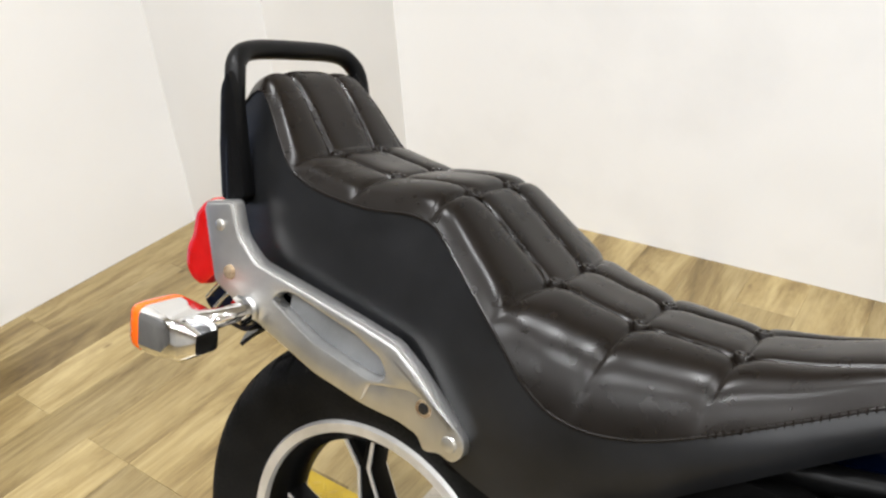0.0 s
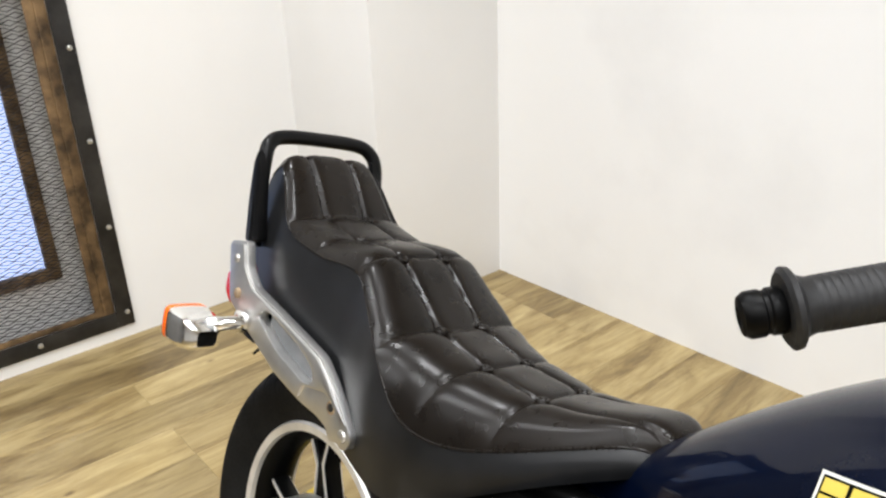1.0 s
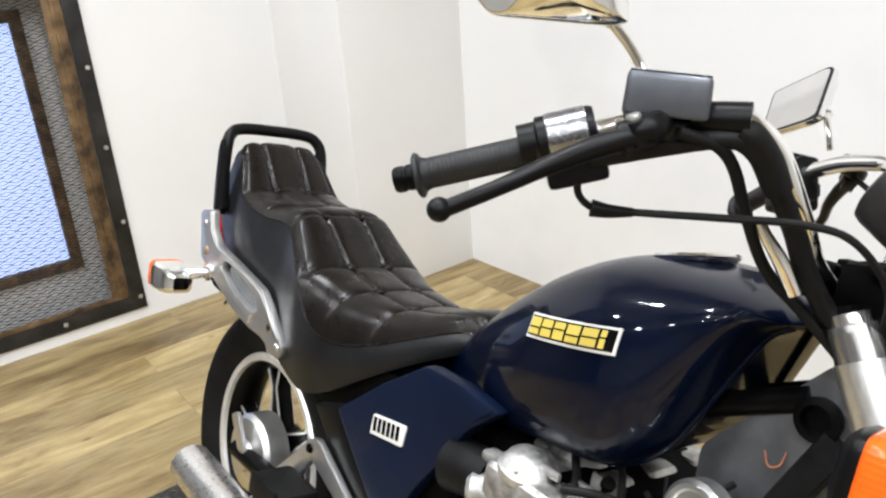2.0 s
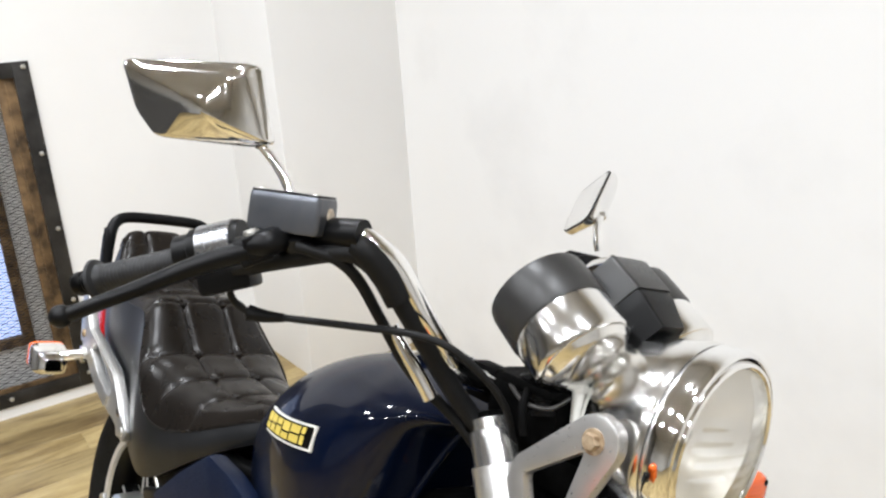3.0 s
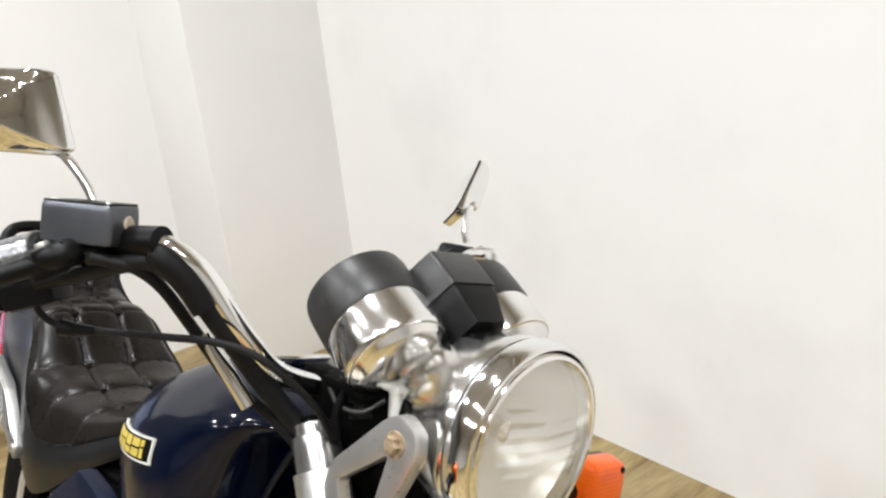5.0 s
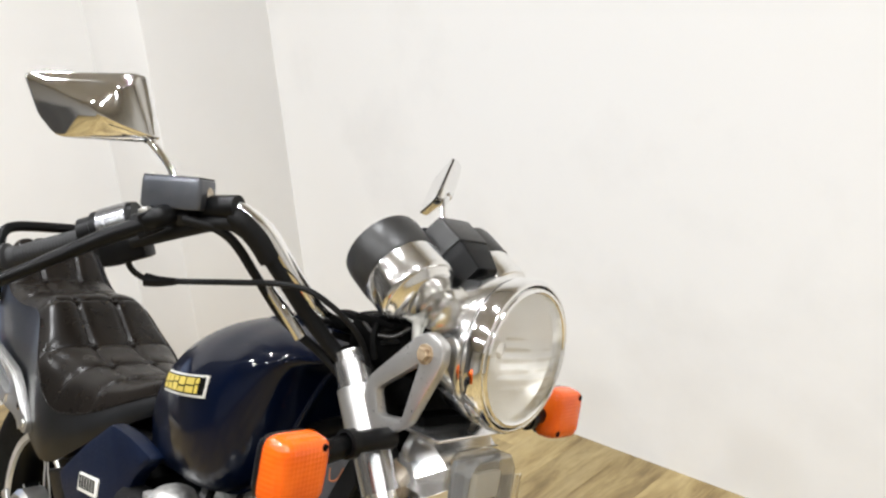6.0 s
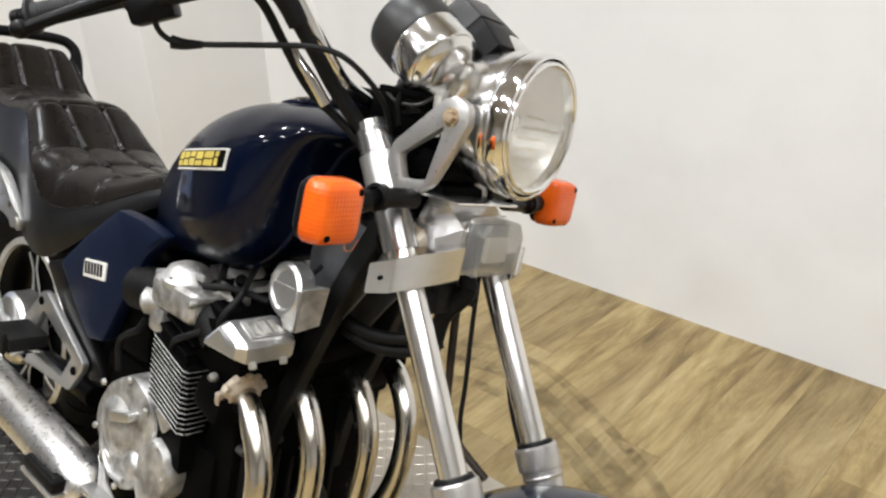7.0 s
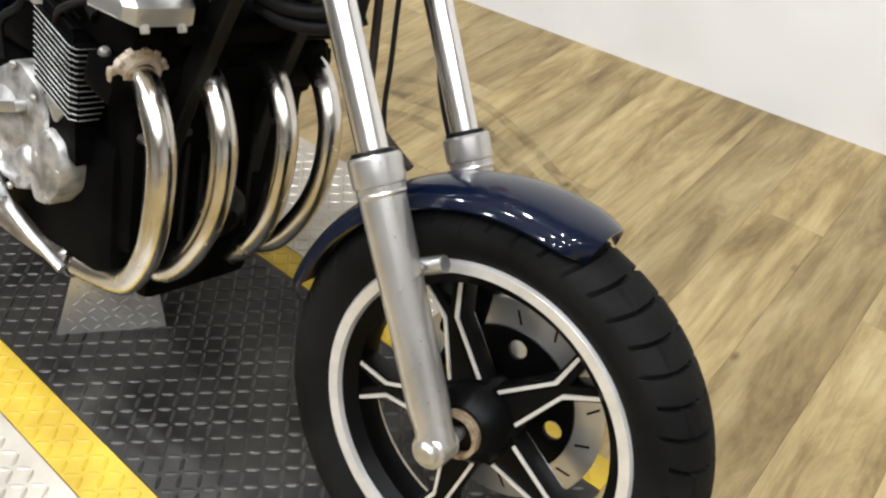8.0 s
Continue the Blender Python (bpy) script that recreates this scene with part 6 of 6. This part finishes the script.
bar_pts = half_bar[::-1] + [(1.038, 0, 1.017)] + [far_side(p) for p in half_bar]
bar = steered("handlebar", tube(bar_pts, 0.0115, 18, 5), M_CHROME, None, "swept-back chrome handlebar")
for s in (-1, 1):
    steered("bar_clamp", merged(box(1.012, 1.052, s * 0.055 - 0.014, s * 0.055 + 0.014, 1.0, 1.04, 0.008)), M_SATIN, bar, "black bar clamp")

    def Y(p, s=s):
        return far_side(p) if s > 0 else (p[0], p[1], p[2])

    def D(v, s=s):
        return (v[0], v[1] * -s, v[2])
    g0, g1 = Vector((0.852, -0.312, 1.089)), Vector((0.769, -0.377, 1.040))
    ga = (g1 - g0).normalized()
    gl = (g1 - g0).length
    prof = [(0.0115, -0.004), (0.022, -0.004), (0.0225, 0.002), (0.0152, 0.006)]
    for k in range(22):
        h = 0.012 + k * (gl - 0.024) / 22
        prof += [(0.0148, h), (0.0148, h + 0.0026), (0.0145, h + 0.0032)]
    prof += [(0.0150, gl - 0.010), (0.0165, gl - 0.006), (0.0212, gl - 0.003), (0.0218, gl), (0.019, gl + 0.002), (0.0115, gl + 0.002)]
    steered("grip", lathe(prof, frame_to(Y(g0), D(ga)), 28), M_GRIP, bar, "grey-black ribbed rubber grip")
    steered("bar_end", lathe([(0.0115, gl + 0.002), (0.0125, gl + 0.004), (0.0125, gl + 0.009), (0.0115, gl + 0.010), (0.0115, gl + 0.012), (0.0125, gl + 0.013), (0.0125, gl + 0.020), (0.0105, gl + 0.023), (0.006, gl + 0.024), (0, gl + 0.021)], frame_to(Y(g0), D(ga)), 24), M_BLACK, bar, "black bar end plug")
    # switch housing
    sw = frame_to(Y(Vector((0.872, -0.302, 1.106))), D(ga))
    steered("switch_housing", merged(lathe([(0, -0.026), (0.021, -0.026), (0.0225, -0.022), (0.0225, 0.020), (0.0225, 0.026), (0.0190, 0.028), (0.0190, 0.044), (0, 0.044)], sw, 28), moved(box(-0.016, 0.018, -0.046, -0.008, -0.03, 0.026, 0.006), sw)), M_PLASTIC, bar, "black switch housing")
    if s > 0:
        steered("switch_pod", moved(box(-0.034, 0.026, -0.050, 0.034, -0.010, 0.040, 0.009, 3), sw), M_PLASTIC, bar, "lumpy black switch pod")
        steered("switch_knob", moved(box(-0.046, -0.030, -0.022, 0.0, 0.006, 0.026, 0.004), sw), M_SATIN, bar, "black switch knob")
    steered("housing_band", lathe([(0.0226, -0.019), (0.0236, -0.018), (0.0236, 0.017), (0.0226, 0.018)], sw, 28, True), M_HOUSING, bar, "worn grey metal housing band")
    # perch and lever
    perch = tube([Y((0.94, -0.27, 1.138)), Y((0.955, -0.30, 1.126)), Y((0.935, -0.318, 1.115))], [0.014, 0.013, 0.010], 12)
    pm = frame_to(Y((0.944, -0.310, 1.119)), D(Vector((-0.34, -0.66, -0.45))))
    perch = merged(perch, moved(merged(box(-0.011, 0.012, -0.012, 0.011, -0.024, 0.006, 0.003), box(-0.008, 0.009, -0.016, -0.008, -0.016, 0.014, 0.002)), pm))
    steered("lever_pivot", lathe([(0, 0.004), (0.006, 0.004), (0.0068, 0.002), (0.0068, 0), (0, 0)], pm @ frame_to((0, 0.011, -0.004), (0, 1, 0)), 16), M_BOLT, bar, "zinc lever pivot bolt")
    if s < 0:
        perch = merged(moved(box(-0.022, 0.022, -0.016, 0.020, -0.022, 0.022, 0.006), frame_to(Y(Vector((0.935, -0.266, 1.143))), D(ga))), perch)
    steered("lever_perch", perch, M_PLASTIC, bar, "black lever perch")
    steered("lever", tube([Y((0.945, -0.312, 1.115)), Y((0.925, -0.338, 1.098)), Y((0.905, -0.368, 1.075)), Y((0.890, -0.403, 1.051)), Y((0.866, -0.433, 1.026))], [0.0105, 0.0098, 0.0082, 0.0070, 0.0072], 12), M_PLASTIC, bar, "long black control lever")
    steered("lever_ball", lathe([(0.0105 * math.sin(math.pi * k / 12), 0.0105 * math.cos(math.pi * k / 12)) for k in range(13)], frame_to(Y((0.864, -0.436, 1.025)), (0, 0, 1)), 24), M_PLASTIC, bar)
    if s < 0:
        steered("bar_sleeve", tube([Y((1.007, -0.235, 1.151)), Y((0.975, -0.248, 1.145)), Y((0.935, -0.267, 1.134))], 0.0148, 20, 3), M_PLASTIC, bar, "black sleeve on the bar bend")
    # mirrors
    if s < 0:
        quad = [(0.869, -0.306, 1.282), (0.763, -0.381, 1.265), (0.778, -0.358, 1.202), (0.884, -0.283, 1.219)]
    else:
        quad = [(0.838, 0.318, 1.283), (0.735, 0.3945, 1.248), (0.751, 0.3505, 1.179), (0.854, 0.274, 1.215)]
    ball = (0.878, -0.288, 1.214) if s < 0 else (0.862, 0.296, 1.217)
    stem = steered("mirror_stem", tube([Y((0.918, -0.266, 1.152)), Y((0.912, -0.262, 1.170)), Vector(Y((0.905, -0.265, 1.184))).lerp(Vector(ball), 0.3), Vector(ball)], 0.0048, 12), M_CHROME, None, "chrome mirror stem with a ball joint")
    steered("mirror_ball", lathe([(0, 0.008), (0.006, 0.0055), (0.008, 0), (0.006, -0.0055), (0, -0.008)], frame_to(ball, (0, 0, 1)), 18), M_CHROME, stem)
    q = [Vector(p) for p in quad]
    wv, hv = q[1] - q[0], q[3] - q[0]
    nv = wv.cross(hv).normalized()
    if nv.x < 0:
        nv = -nv

    def on_quad(u, v, lift, q=q, wv=wv, hv=hv, nv=nv):
        """u from the inner to the outer edge, v from the top down."""
        return q[0] + wv * u + hv * v + nv * lift

    loop = rounded([(-0.10, 0.02), (0.0, -0.055), (1.03, -0.035), (1.02, 0.72), (0.90, 1.10), (0.10, 1.15), (-0.06, 1.10)], 0.11, 5)

    def crown(u, v):
        """Height of the shell: an upper face, a lower outer face and a steep inner end, meeting in soft ridges."""
        faces = (0.0115 + 0.030 * v + 0.010 * (1 - u), 0.0075 + 0.037 * (1 - u) + 0.007 * (1 - v), 0.006 + 0.16 * (u + 0.08))
        return -0.0016 * math.log(sum(math.exp(-f / 0.0016) for f in faces))

    def shell_ring(k):
        """Ring of the shell, k from 1 at the rim to 0 in the middle."""
        out = []
        for u, v in loop:
            a, b = 0.45 + (u - 0.45) * k, 0.52 + (v - 0.52) * k
            edge = 0.007 + 0.032 * math.sqrt(max(0.0, 1 - k))
            out.append(on_quad(a, b, max(0.007, min(crown(a, b), edge))))
        return out

    def rim_at(k, lift):
        return [on_quad(0.5 + (u - 0.5) * k, 0.5 + (v - 0.5) * k, lift) for u, v in loop]
    sh = loft([rim_at(0.96, 0.0), rim_at(1.0, 0.001)] + [shell_ring(k) for k in (1.0, 0.985, 0.965, 0.94, 0.90, 0.85, 0.79, 0.72, 0.64, 0.55, 0.46, 0.36, 0.26, 0.15, 0.05)])
    steered("mirror_shell", sh, M_CHROME, stem, "faceted chrome mirror shell", 60)
    steered("mirror_glass", loft([rim_at(0.93, -0.0015), rim_at(0.93, 0.001)]), M_CHROME, stem, "flat mirror glass", 20)
    steered("glass_gasket", loft([rim_at(0.93, -0.0008), rim_at(0.985, -0.001), rim_at(0.985, 0.0015), rim_at(0.93, 0.0015)], caps=False), M_RUBBER, stem, "black rubber mirror edge", 30)

# master cylinder reservoir on the right
res_x = Vector((0.0563, 0.0373, 0.0062)).normalized()
res_y = Vector((0, 0, 1)).cross(res_x).normalized()
res_z = res_x.cross(res_y)
resm = Matrix((res_x, res_y, res_z)).transposed().to_4x4()
resm.translation = Vector((0.9576, -0.2930, 1.1550)) + res_y * 0.021
res = steered("brake_reservoir", moved(loft([[(x * k, y * k, h) for x, y in rounded([(-0.036, -0.0225), (0.036, -0.0225), (0.036, 0.0225), (-0.036, 0.0225)], 0.005)] for k, h in ((0.90, -0.0178), (0.97, -0.0165), (1.0, -0.0135), (0.985, 0.0125), (0.97, 0.0165), (0.93, 0.0178))]), resm), M_RESERVOIR, None, "oblong black brake fluid reservoir", 30)
steered("reservoir_cap", moved(box(-0.0335, 0.0335, -0.0205, 0.0205, 0.0172, 0.0198, 0.0012, 2), resm), M_PLASTIC, res)
steered("sight_glass", lathe([(0, 0.002), (0.006, 0.002), (0.0075, 0), (0, 0)], resm @ frame_to((0.0355, 0.004, 0.002), (1, 0, 0)), 16), M_TAN, res)
for sx in (-1, 1):
    steered("cap_screw", round_bolt(resm @ Vector((sx * 0.027, -0.013, 0.0196)), (0, 0, 1), 0.0032, 0.0016, 10), M_BOLT, res)
steered("reservoir_neck", tube([(0.957, -0.276, 1.142), (0.952, -0.266, 1.130)], 0.017, 16), M_PLASTIC, res)

steered("riser_wrap", tube([(1.001, -0.238, 1.141), (1.010, -0.231, 1.136), (1.020, -0.213, 1.120), (1.029, -0.196, 1.097)], [0.0120, 0.0135, 0.0138, 0.0130], 16), M_FABRIC, bar, "black rubber wrap beside the bar riser")

# ---- cables and hoses
steered("throttle_cable", tube([(0.895, -0.300, 1.082), (0.888, -0.288, 1.058), (0.896, -0.268, 1.046), (0.925, -0.250, 1.050), (1.000, -0.222, 1.064), (1.060, -0.197, 1.074), (1.095, -0.172, 1.068), (1.118, -0.125, 1.030), (1.110, -0.080, 0.975)], 0.0036, 10), M_FABRIC, None, "thin black throttle cable")
steered("cable_joint", tube([(0.894, -0.270, 1.0455), (0.906, -0.260, 1.046), (0.926, -0.2495, 1.050)], [0.0085, 0.0068, 0.0045], 12), M_RUBBER, None, "black cable adjuster")
steered("brake_hose", tube([(0.968, -0.280, 1.128), (0.980, -0.262, 1.126), (0.991, -0.244, 1.122), (0.998, -0.222, 1.106), (1.004, -0.190, 1.070), (1.020, -0.150, 1.022), (1.060, -0.105, 0.980), (1.14, -0.06, 0.90), (1.17, -0.05, 0.82)], 0.0058, 12), M_FABRIC, None, "black brake hose along the handlebar")
steered("cable_guide", tube([(1.014, -0.184, 1.070), (1.022, -0.178, 1.056), (1.036, -0.166, 1.036), (1.050, -0.150, 1.010)], [0.0045, 0.0060, 0.0072, 0.0075], 14), M_CHROME, None, "short bright metal cable guide under the bar")
steered("wiring_loom", tube([(0.90, -0.297, 1.090), (0.955, -0.268, 1.115), (0.990, -0.246, 1.130), (1.008, -0.232, 1.130), (1.023, -0.205, 1.110), (1.041, -0.168, 1.066), (1.050, -0.136, 1.030), (1.072, -0.10, 0.990), (1.10, -0.07, 0.965)], [0.0088, 0.0088, 0.009, 0.0095, 0.0105, 0.0105, 0.0105, 0.010, 0.009], 12), M_FABRIC, None, "black taped wiring loom along the bar")
steered("clutch_cable", tube([(0.91, 0.30, 1.142), (0.985, 0.22, 1.11), (1.05, 0.12, 1.06), (1.09, 0.05, 1.0), (1.08, 0.04, 0.92)], 0.004, 10), M_FABRIC)
steered("wiring_harness", tube([(1.10, -0.04, 1.0), (1.13, -0.03, 0.96), (1.16, -0.02, 0.90), (1.17, -0.01, 0.83)], 0.011, 12), M_FABRIC, None, "black wiring bundle behind the headlight")
steered("headlight_loom", tube([(1.11, 0.03, 1.0), (1.15, 0.04, 0.95), (1.17, 0.03, 0.88)], 0.010, 12), M_FABRIC, None, "black taped wires behind the headlight")
# Added block, no part of the fork; it darkens the gap behind the gauges.
steered("gauge_gap_block", box(1.055, 1.15, -0.082, 0.082, 0.985, 1.050, 0.02), M_SATIN, None, "black block filling the dark space behind the gauges")
steered("connector_block", box(1.115, 1.175, -0.06, 0.06, 0.945, 0.985, 0.012), M_SATIN, None, "black wiring connector block")
steered("cable_cover", box(1.13, 1.18, -0.05, 0.05, 0.86, 0.943, 0.012), M_SATIN, None, "black rubber cable cover")
steered("caliper_hose", tube([(1.19, 0.082, 0.84), (1.225, 0.112, 0.74), (1.262, 0.114, 0.64), (1.33, 0.112, 0.53), (1.37, 0.09, 0.46)], 0.0040, 10), M_FABRIC, None, "thin black brake hose behind the fork leg")
steered("speedometer_cable", tube([(1.165, 0.06, 1.02), (1.19, 0.050, 0.92), (1.208, 0.036, 0.82), (1.219, 0.030, 0.751), (1.228, 0.030, 0.681), (1.237, 0.030, 0.609), (1.262, 0.048, 0.53), (1.42, 0.066, 0.38)], 0.0034, 10), M_FABRIC, None, "long black speedometer cable")
steered("vent_hose", tube([(1.18, 0.02, 0.86), (1.186, 0.027, 0.80), (1.191, 0.030, 0.743), (1.199, 0.030, 0.685), (1.208, 0.030, 0.627), (1.225, 0.030, 0.603), (1.252, 0.030, 0.585), (1.292, 0.030, 0.565)], 0.0058, 12), M_BROWNHOSE, None, "dark brown rubber hose between the fork legs")
steered("taped_connector", merged(tube([(1.175, -0.062, 0.835), (1.185, -0.035, 0.815), (1.19, -0.005, 0.808), (1.19, 0.012, 0.810)], [0.012, 0.015, 0.013, 0.008], 12), box(1.175, 1.205, -0.045, -0.01, 0.775, 0.82, 0.008)), M_FABRIC, None, "black taped connector under the lamp box")
steered("taped_hose", tube([(1.205, -0.006, 0.838), (1.219, 0.0, 0.814), (1.203, 0.0, 0.790), (1.188, 0.0, 0.765), (1.184, 0.002, 0.728), (1.176, 0.010, 0.690)], [0.010, 0.013, 0.014, 0.0125, 0.0105, 0.009], 12), M_FABRIC, None, "black taped hose beside the fork leg")
steered("tape_tail", merged(box(1.214, 1.236, -0.012, -0.004, 0.806, 0.818, 0.003), box(1.210, 1.228, 0.004, 0.010, 0.790, 0.799, 0.003)), M_FABRIC, None, "loose black tape ends on the hose")
for dy, dz in ((0.0, 0.0), (0.010, -0.020)):
    fixed("frame_hose", tube([(1.03, -0.03 + dy, 0.712 + dz), (1.08, -0.02 + dy, 0.704 + dz), (1.13, dy, 0.712 + dz), (1.165, 0.03 + dy, 0.735 + dz)], 0.0095, 12), M_FABRIC, None, "black hose behind the fork")

# ---------------------------------------------------------------- tread-plate platform under the wheels
platform = thing("platform", "thin tread-plate floor strip with yellow edge lines", "platform", pose(0, 0, 0))
PZ = 0.006
PX0, PX1 = -0.47, 1.60
plates = (("dark_plate", PX0, PX1, -0.158, 0.302, M_DARKPLATE, "worn dark tread plate"), ("yellow_line", PX0, PX1, -0.238, -0.160, M_YELLOWTAPE, "yellow painted edge line"), ("yellow_line", PX0, PX1, 0.304, 0.360, M_YELLOWTAPE, "yellow painted edge line"),
          ("bright_plate", -0.2, 1.25, -0.62, -0.240, M_LIGHTPLATE, "bright bare tread plate"), ("bright_plate", -0.2, 1.25, 0.362, 0.655, M_LIGHTPLATE, "bright bare tread plate"))


def tread(x0, x1, y0, y1, z, material, pitch=0.0225):
    """Raised lens-shaped lugs, turned by quarter from one to the next."""
    verts, faces = [], []
    nx, ny = int((x1 - x0) / pitch), int((y1 - y0) / pitch)
    for i in range(nx):
        for j in range(ny):
            cx, cy = x0 + (i + 0.5) * pitch, y0 + (j + 0.5) * pitch
            a = 0.70 if (i + j) % 2 else 0.70 + math.pi / 2
            c, s = math.cos(a), math.sin(a)
            b = len(verts)
            for u, v, h in ((-0.0135, 0, 0), (-0.006, -0.0036, 0), (0.006, -0.0036, 0), (0.0135, 0, 0), (0.006, 0.0036, 0), (-0.006, 0.0036, 0), (-0.0080, 0, 0.0019), (0.0080, 0, 0.0019)):
                verts.append((cx + u * c - v * s, cy + u * s + v * c, z + h))
            faces += [(b, b + 1, b + 6), (b + 1, b + 2, b + 7, b + 6), (b + 2, b + 3, b + 7), (b + 3, b + 4, b + 7), (b + 4, b + 5, b + 6, b + 7), (b + 5, b, b + 6)]
    me = bpy.data.meshes.new("tread_pattern")
    me.from_pydata(verts, [], faces)
    me.materials.append(material)
    ob = new("tread_pattern", me)
    ob.parent = platform
    return tagged(ob, "raised tread pattern", kind="stuff")


for nm, x0, x1, y0, y1, mt, lb in plates:
    part(nm, box(x0, x1, y0, y1, 0.0015, PZ), mt, platform, lb)
    tread(x0 + 0.004, x1 - 0.004, y0 + 0.002, y1 - 0.002, PZ, M_DARKLUG if mt is M_DARKPLATE else mt)

# upright tread-plate stop below the engine
stop_m = Matrix.Translation((0.7375, -0.0125, PZ)) @ Matrix.Rotation(radians(48.3), 4, "Z")
stop = part("plate_stop", moved(slab([(-0.097, 0.0), (0.097, 0.0), (0.104, 0.108), (-0.030, 0.150)], -0.002, 0.002), stop_m), M_STEPPLATE, None, "bright tread-plate stop standing on the platform", category="plate")
lug_v, lug_f = [], []
for i in range(9):
    for j in range(7):
        cx, cz = -0.085 + i * 0.021, 0.012 + j * 0.021
        if cx < -0.086 + 0.45 * cz or cx > 0.09 or cz > 0.122 - 0.28 * cx:
            continue
        a = 0.6 if (i + j) % 2 else 0.6 + math.pi / 2
        c, s = math.cos(a), math.sin(a)
        b = len(lug_v)
        for u, v, h in ((-0.010, 0, 0), (-0.004, -0.0026, 0), (0.004, -0.0026, 0), (0.010, 0, 0), (0.004, 0.0026, 0), (-0.004, 0.0026, 0), (-0.005, 0, 0.0016), (0.005, 0, 0.0016)):
            lug_v.append(stop_m @ Vector((cx + u * c - v * s, -0.002 - h, cz + u * s + v * c)))
        lug_f += [(b, b + 1, b + 6), (b + 1, b + 2, b + 7, b + 6), (b + 2, b + 3, b + 7), (b + 3, b + 4, b + 7), (b + 4, b + 5, b + 6, b + 7), (b + 5, b, b + 6)]
me = bpy.data.meshes.new("stop_pattern")
me.from_pydata(lug_v, [], lug_f)
me.materials.append(M_STEPPLATE)
lo = new("tread_pattern", me)
lo.parent = stop
tagged(lo, "raised tread pattern", kind="stuff")

# ---------------------------------------------------------------- tyre scuffs on the floor
for dx, dy, wid in ((0.0, 0.0, 0.05), (0.03, -0.085, 0.035), (-0.02, 0.09, 0.03)):
    path = smooth_path([(0.50 + dx, 0.95 + dy, 0.0), (0.62 + dx, 1.0 + dy, 0.0), (0.77 + dx, 1.0 + dy, 0.0), (0.91 + dx, 0.955 + dy, 0.0), (1.05 + dx, 0.89 + dy, 0.0), (1.22 + dx, 0.80 + dy, 0.0), (1.36 + dx, 0.68 + dy, 0.0)], 6)
    rows = []
    for k, p in enumerate(path):
        d = (path[min(k + 1, len(path) - 1)] - path[max(k - 1, 0)]).normalized()
        side = Vector((-d.y, d.x, 0)) * wid * 0.5
        rows.append([p + side + Vector((0, 0, 0.0006)), p - side + Vector((0, 0, 0.0006)), p - side + Vector((0, 0, 0.0010)), p + side + Vector((0, 0, 0.0010))])
    part("floor_scuff", loft(rows), M_SCUFF, None, "faint dark curved tyre scuff on the plank floor", category="stain", kind="structure")

# ---------------------------------------------------------------- floor of separate planks
floor = part("floor", box(XW - WT, XE + WT, YE - WT, YW + WT + 0.16, -0.06, -0.004), M_GAP, None, "yellow-brown wood plank floor", kind="structure", category="floor")
PWID, PLEN = 0.152, 1.22
plank_cache = {}


def plank(x, y0, y1):
    key = round(y1 - y0, 3)
    if key not in plank_cache:
        bm = box(-PWID / 2 + 0.0002, PWID / 2 - 0.0002, -key / 2 + 0.0002, key / 2 - 0.0002, -0.004, 0.0, 0.0005, 1)
        bmesh.ops.recalc_face_normals(bm, faces=bm.faces)
        me = bpy.data.meshes.new("plank")
        bm.to_mesh(me)
        bm.free()
        me.materials.append(M_WOOD)
        plank_cache[key] = me
    ob = new("plank", plank_cache[key])
    ob.parent = floor
    ob.location = (x, (y0 + y1) / 2, 0)


rng = random.Random(5)
x = XW + PWID / 2
while x < XE:
    y = YE - rng.choice((0.15, 0.35, 0.55, 0.75, 0.95, 1.15))
    end = round(YW + SKEW * (x + PWID / 2) + 0.006, 3)
    while y < end:
        a, b = max(y, YE), min(y + PLEN, end)
        if end - b < 0.06:
            b = end
        plank(x, a, b)
        y = b if b == end else y + PLEN
    x += PWID
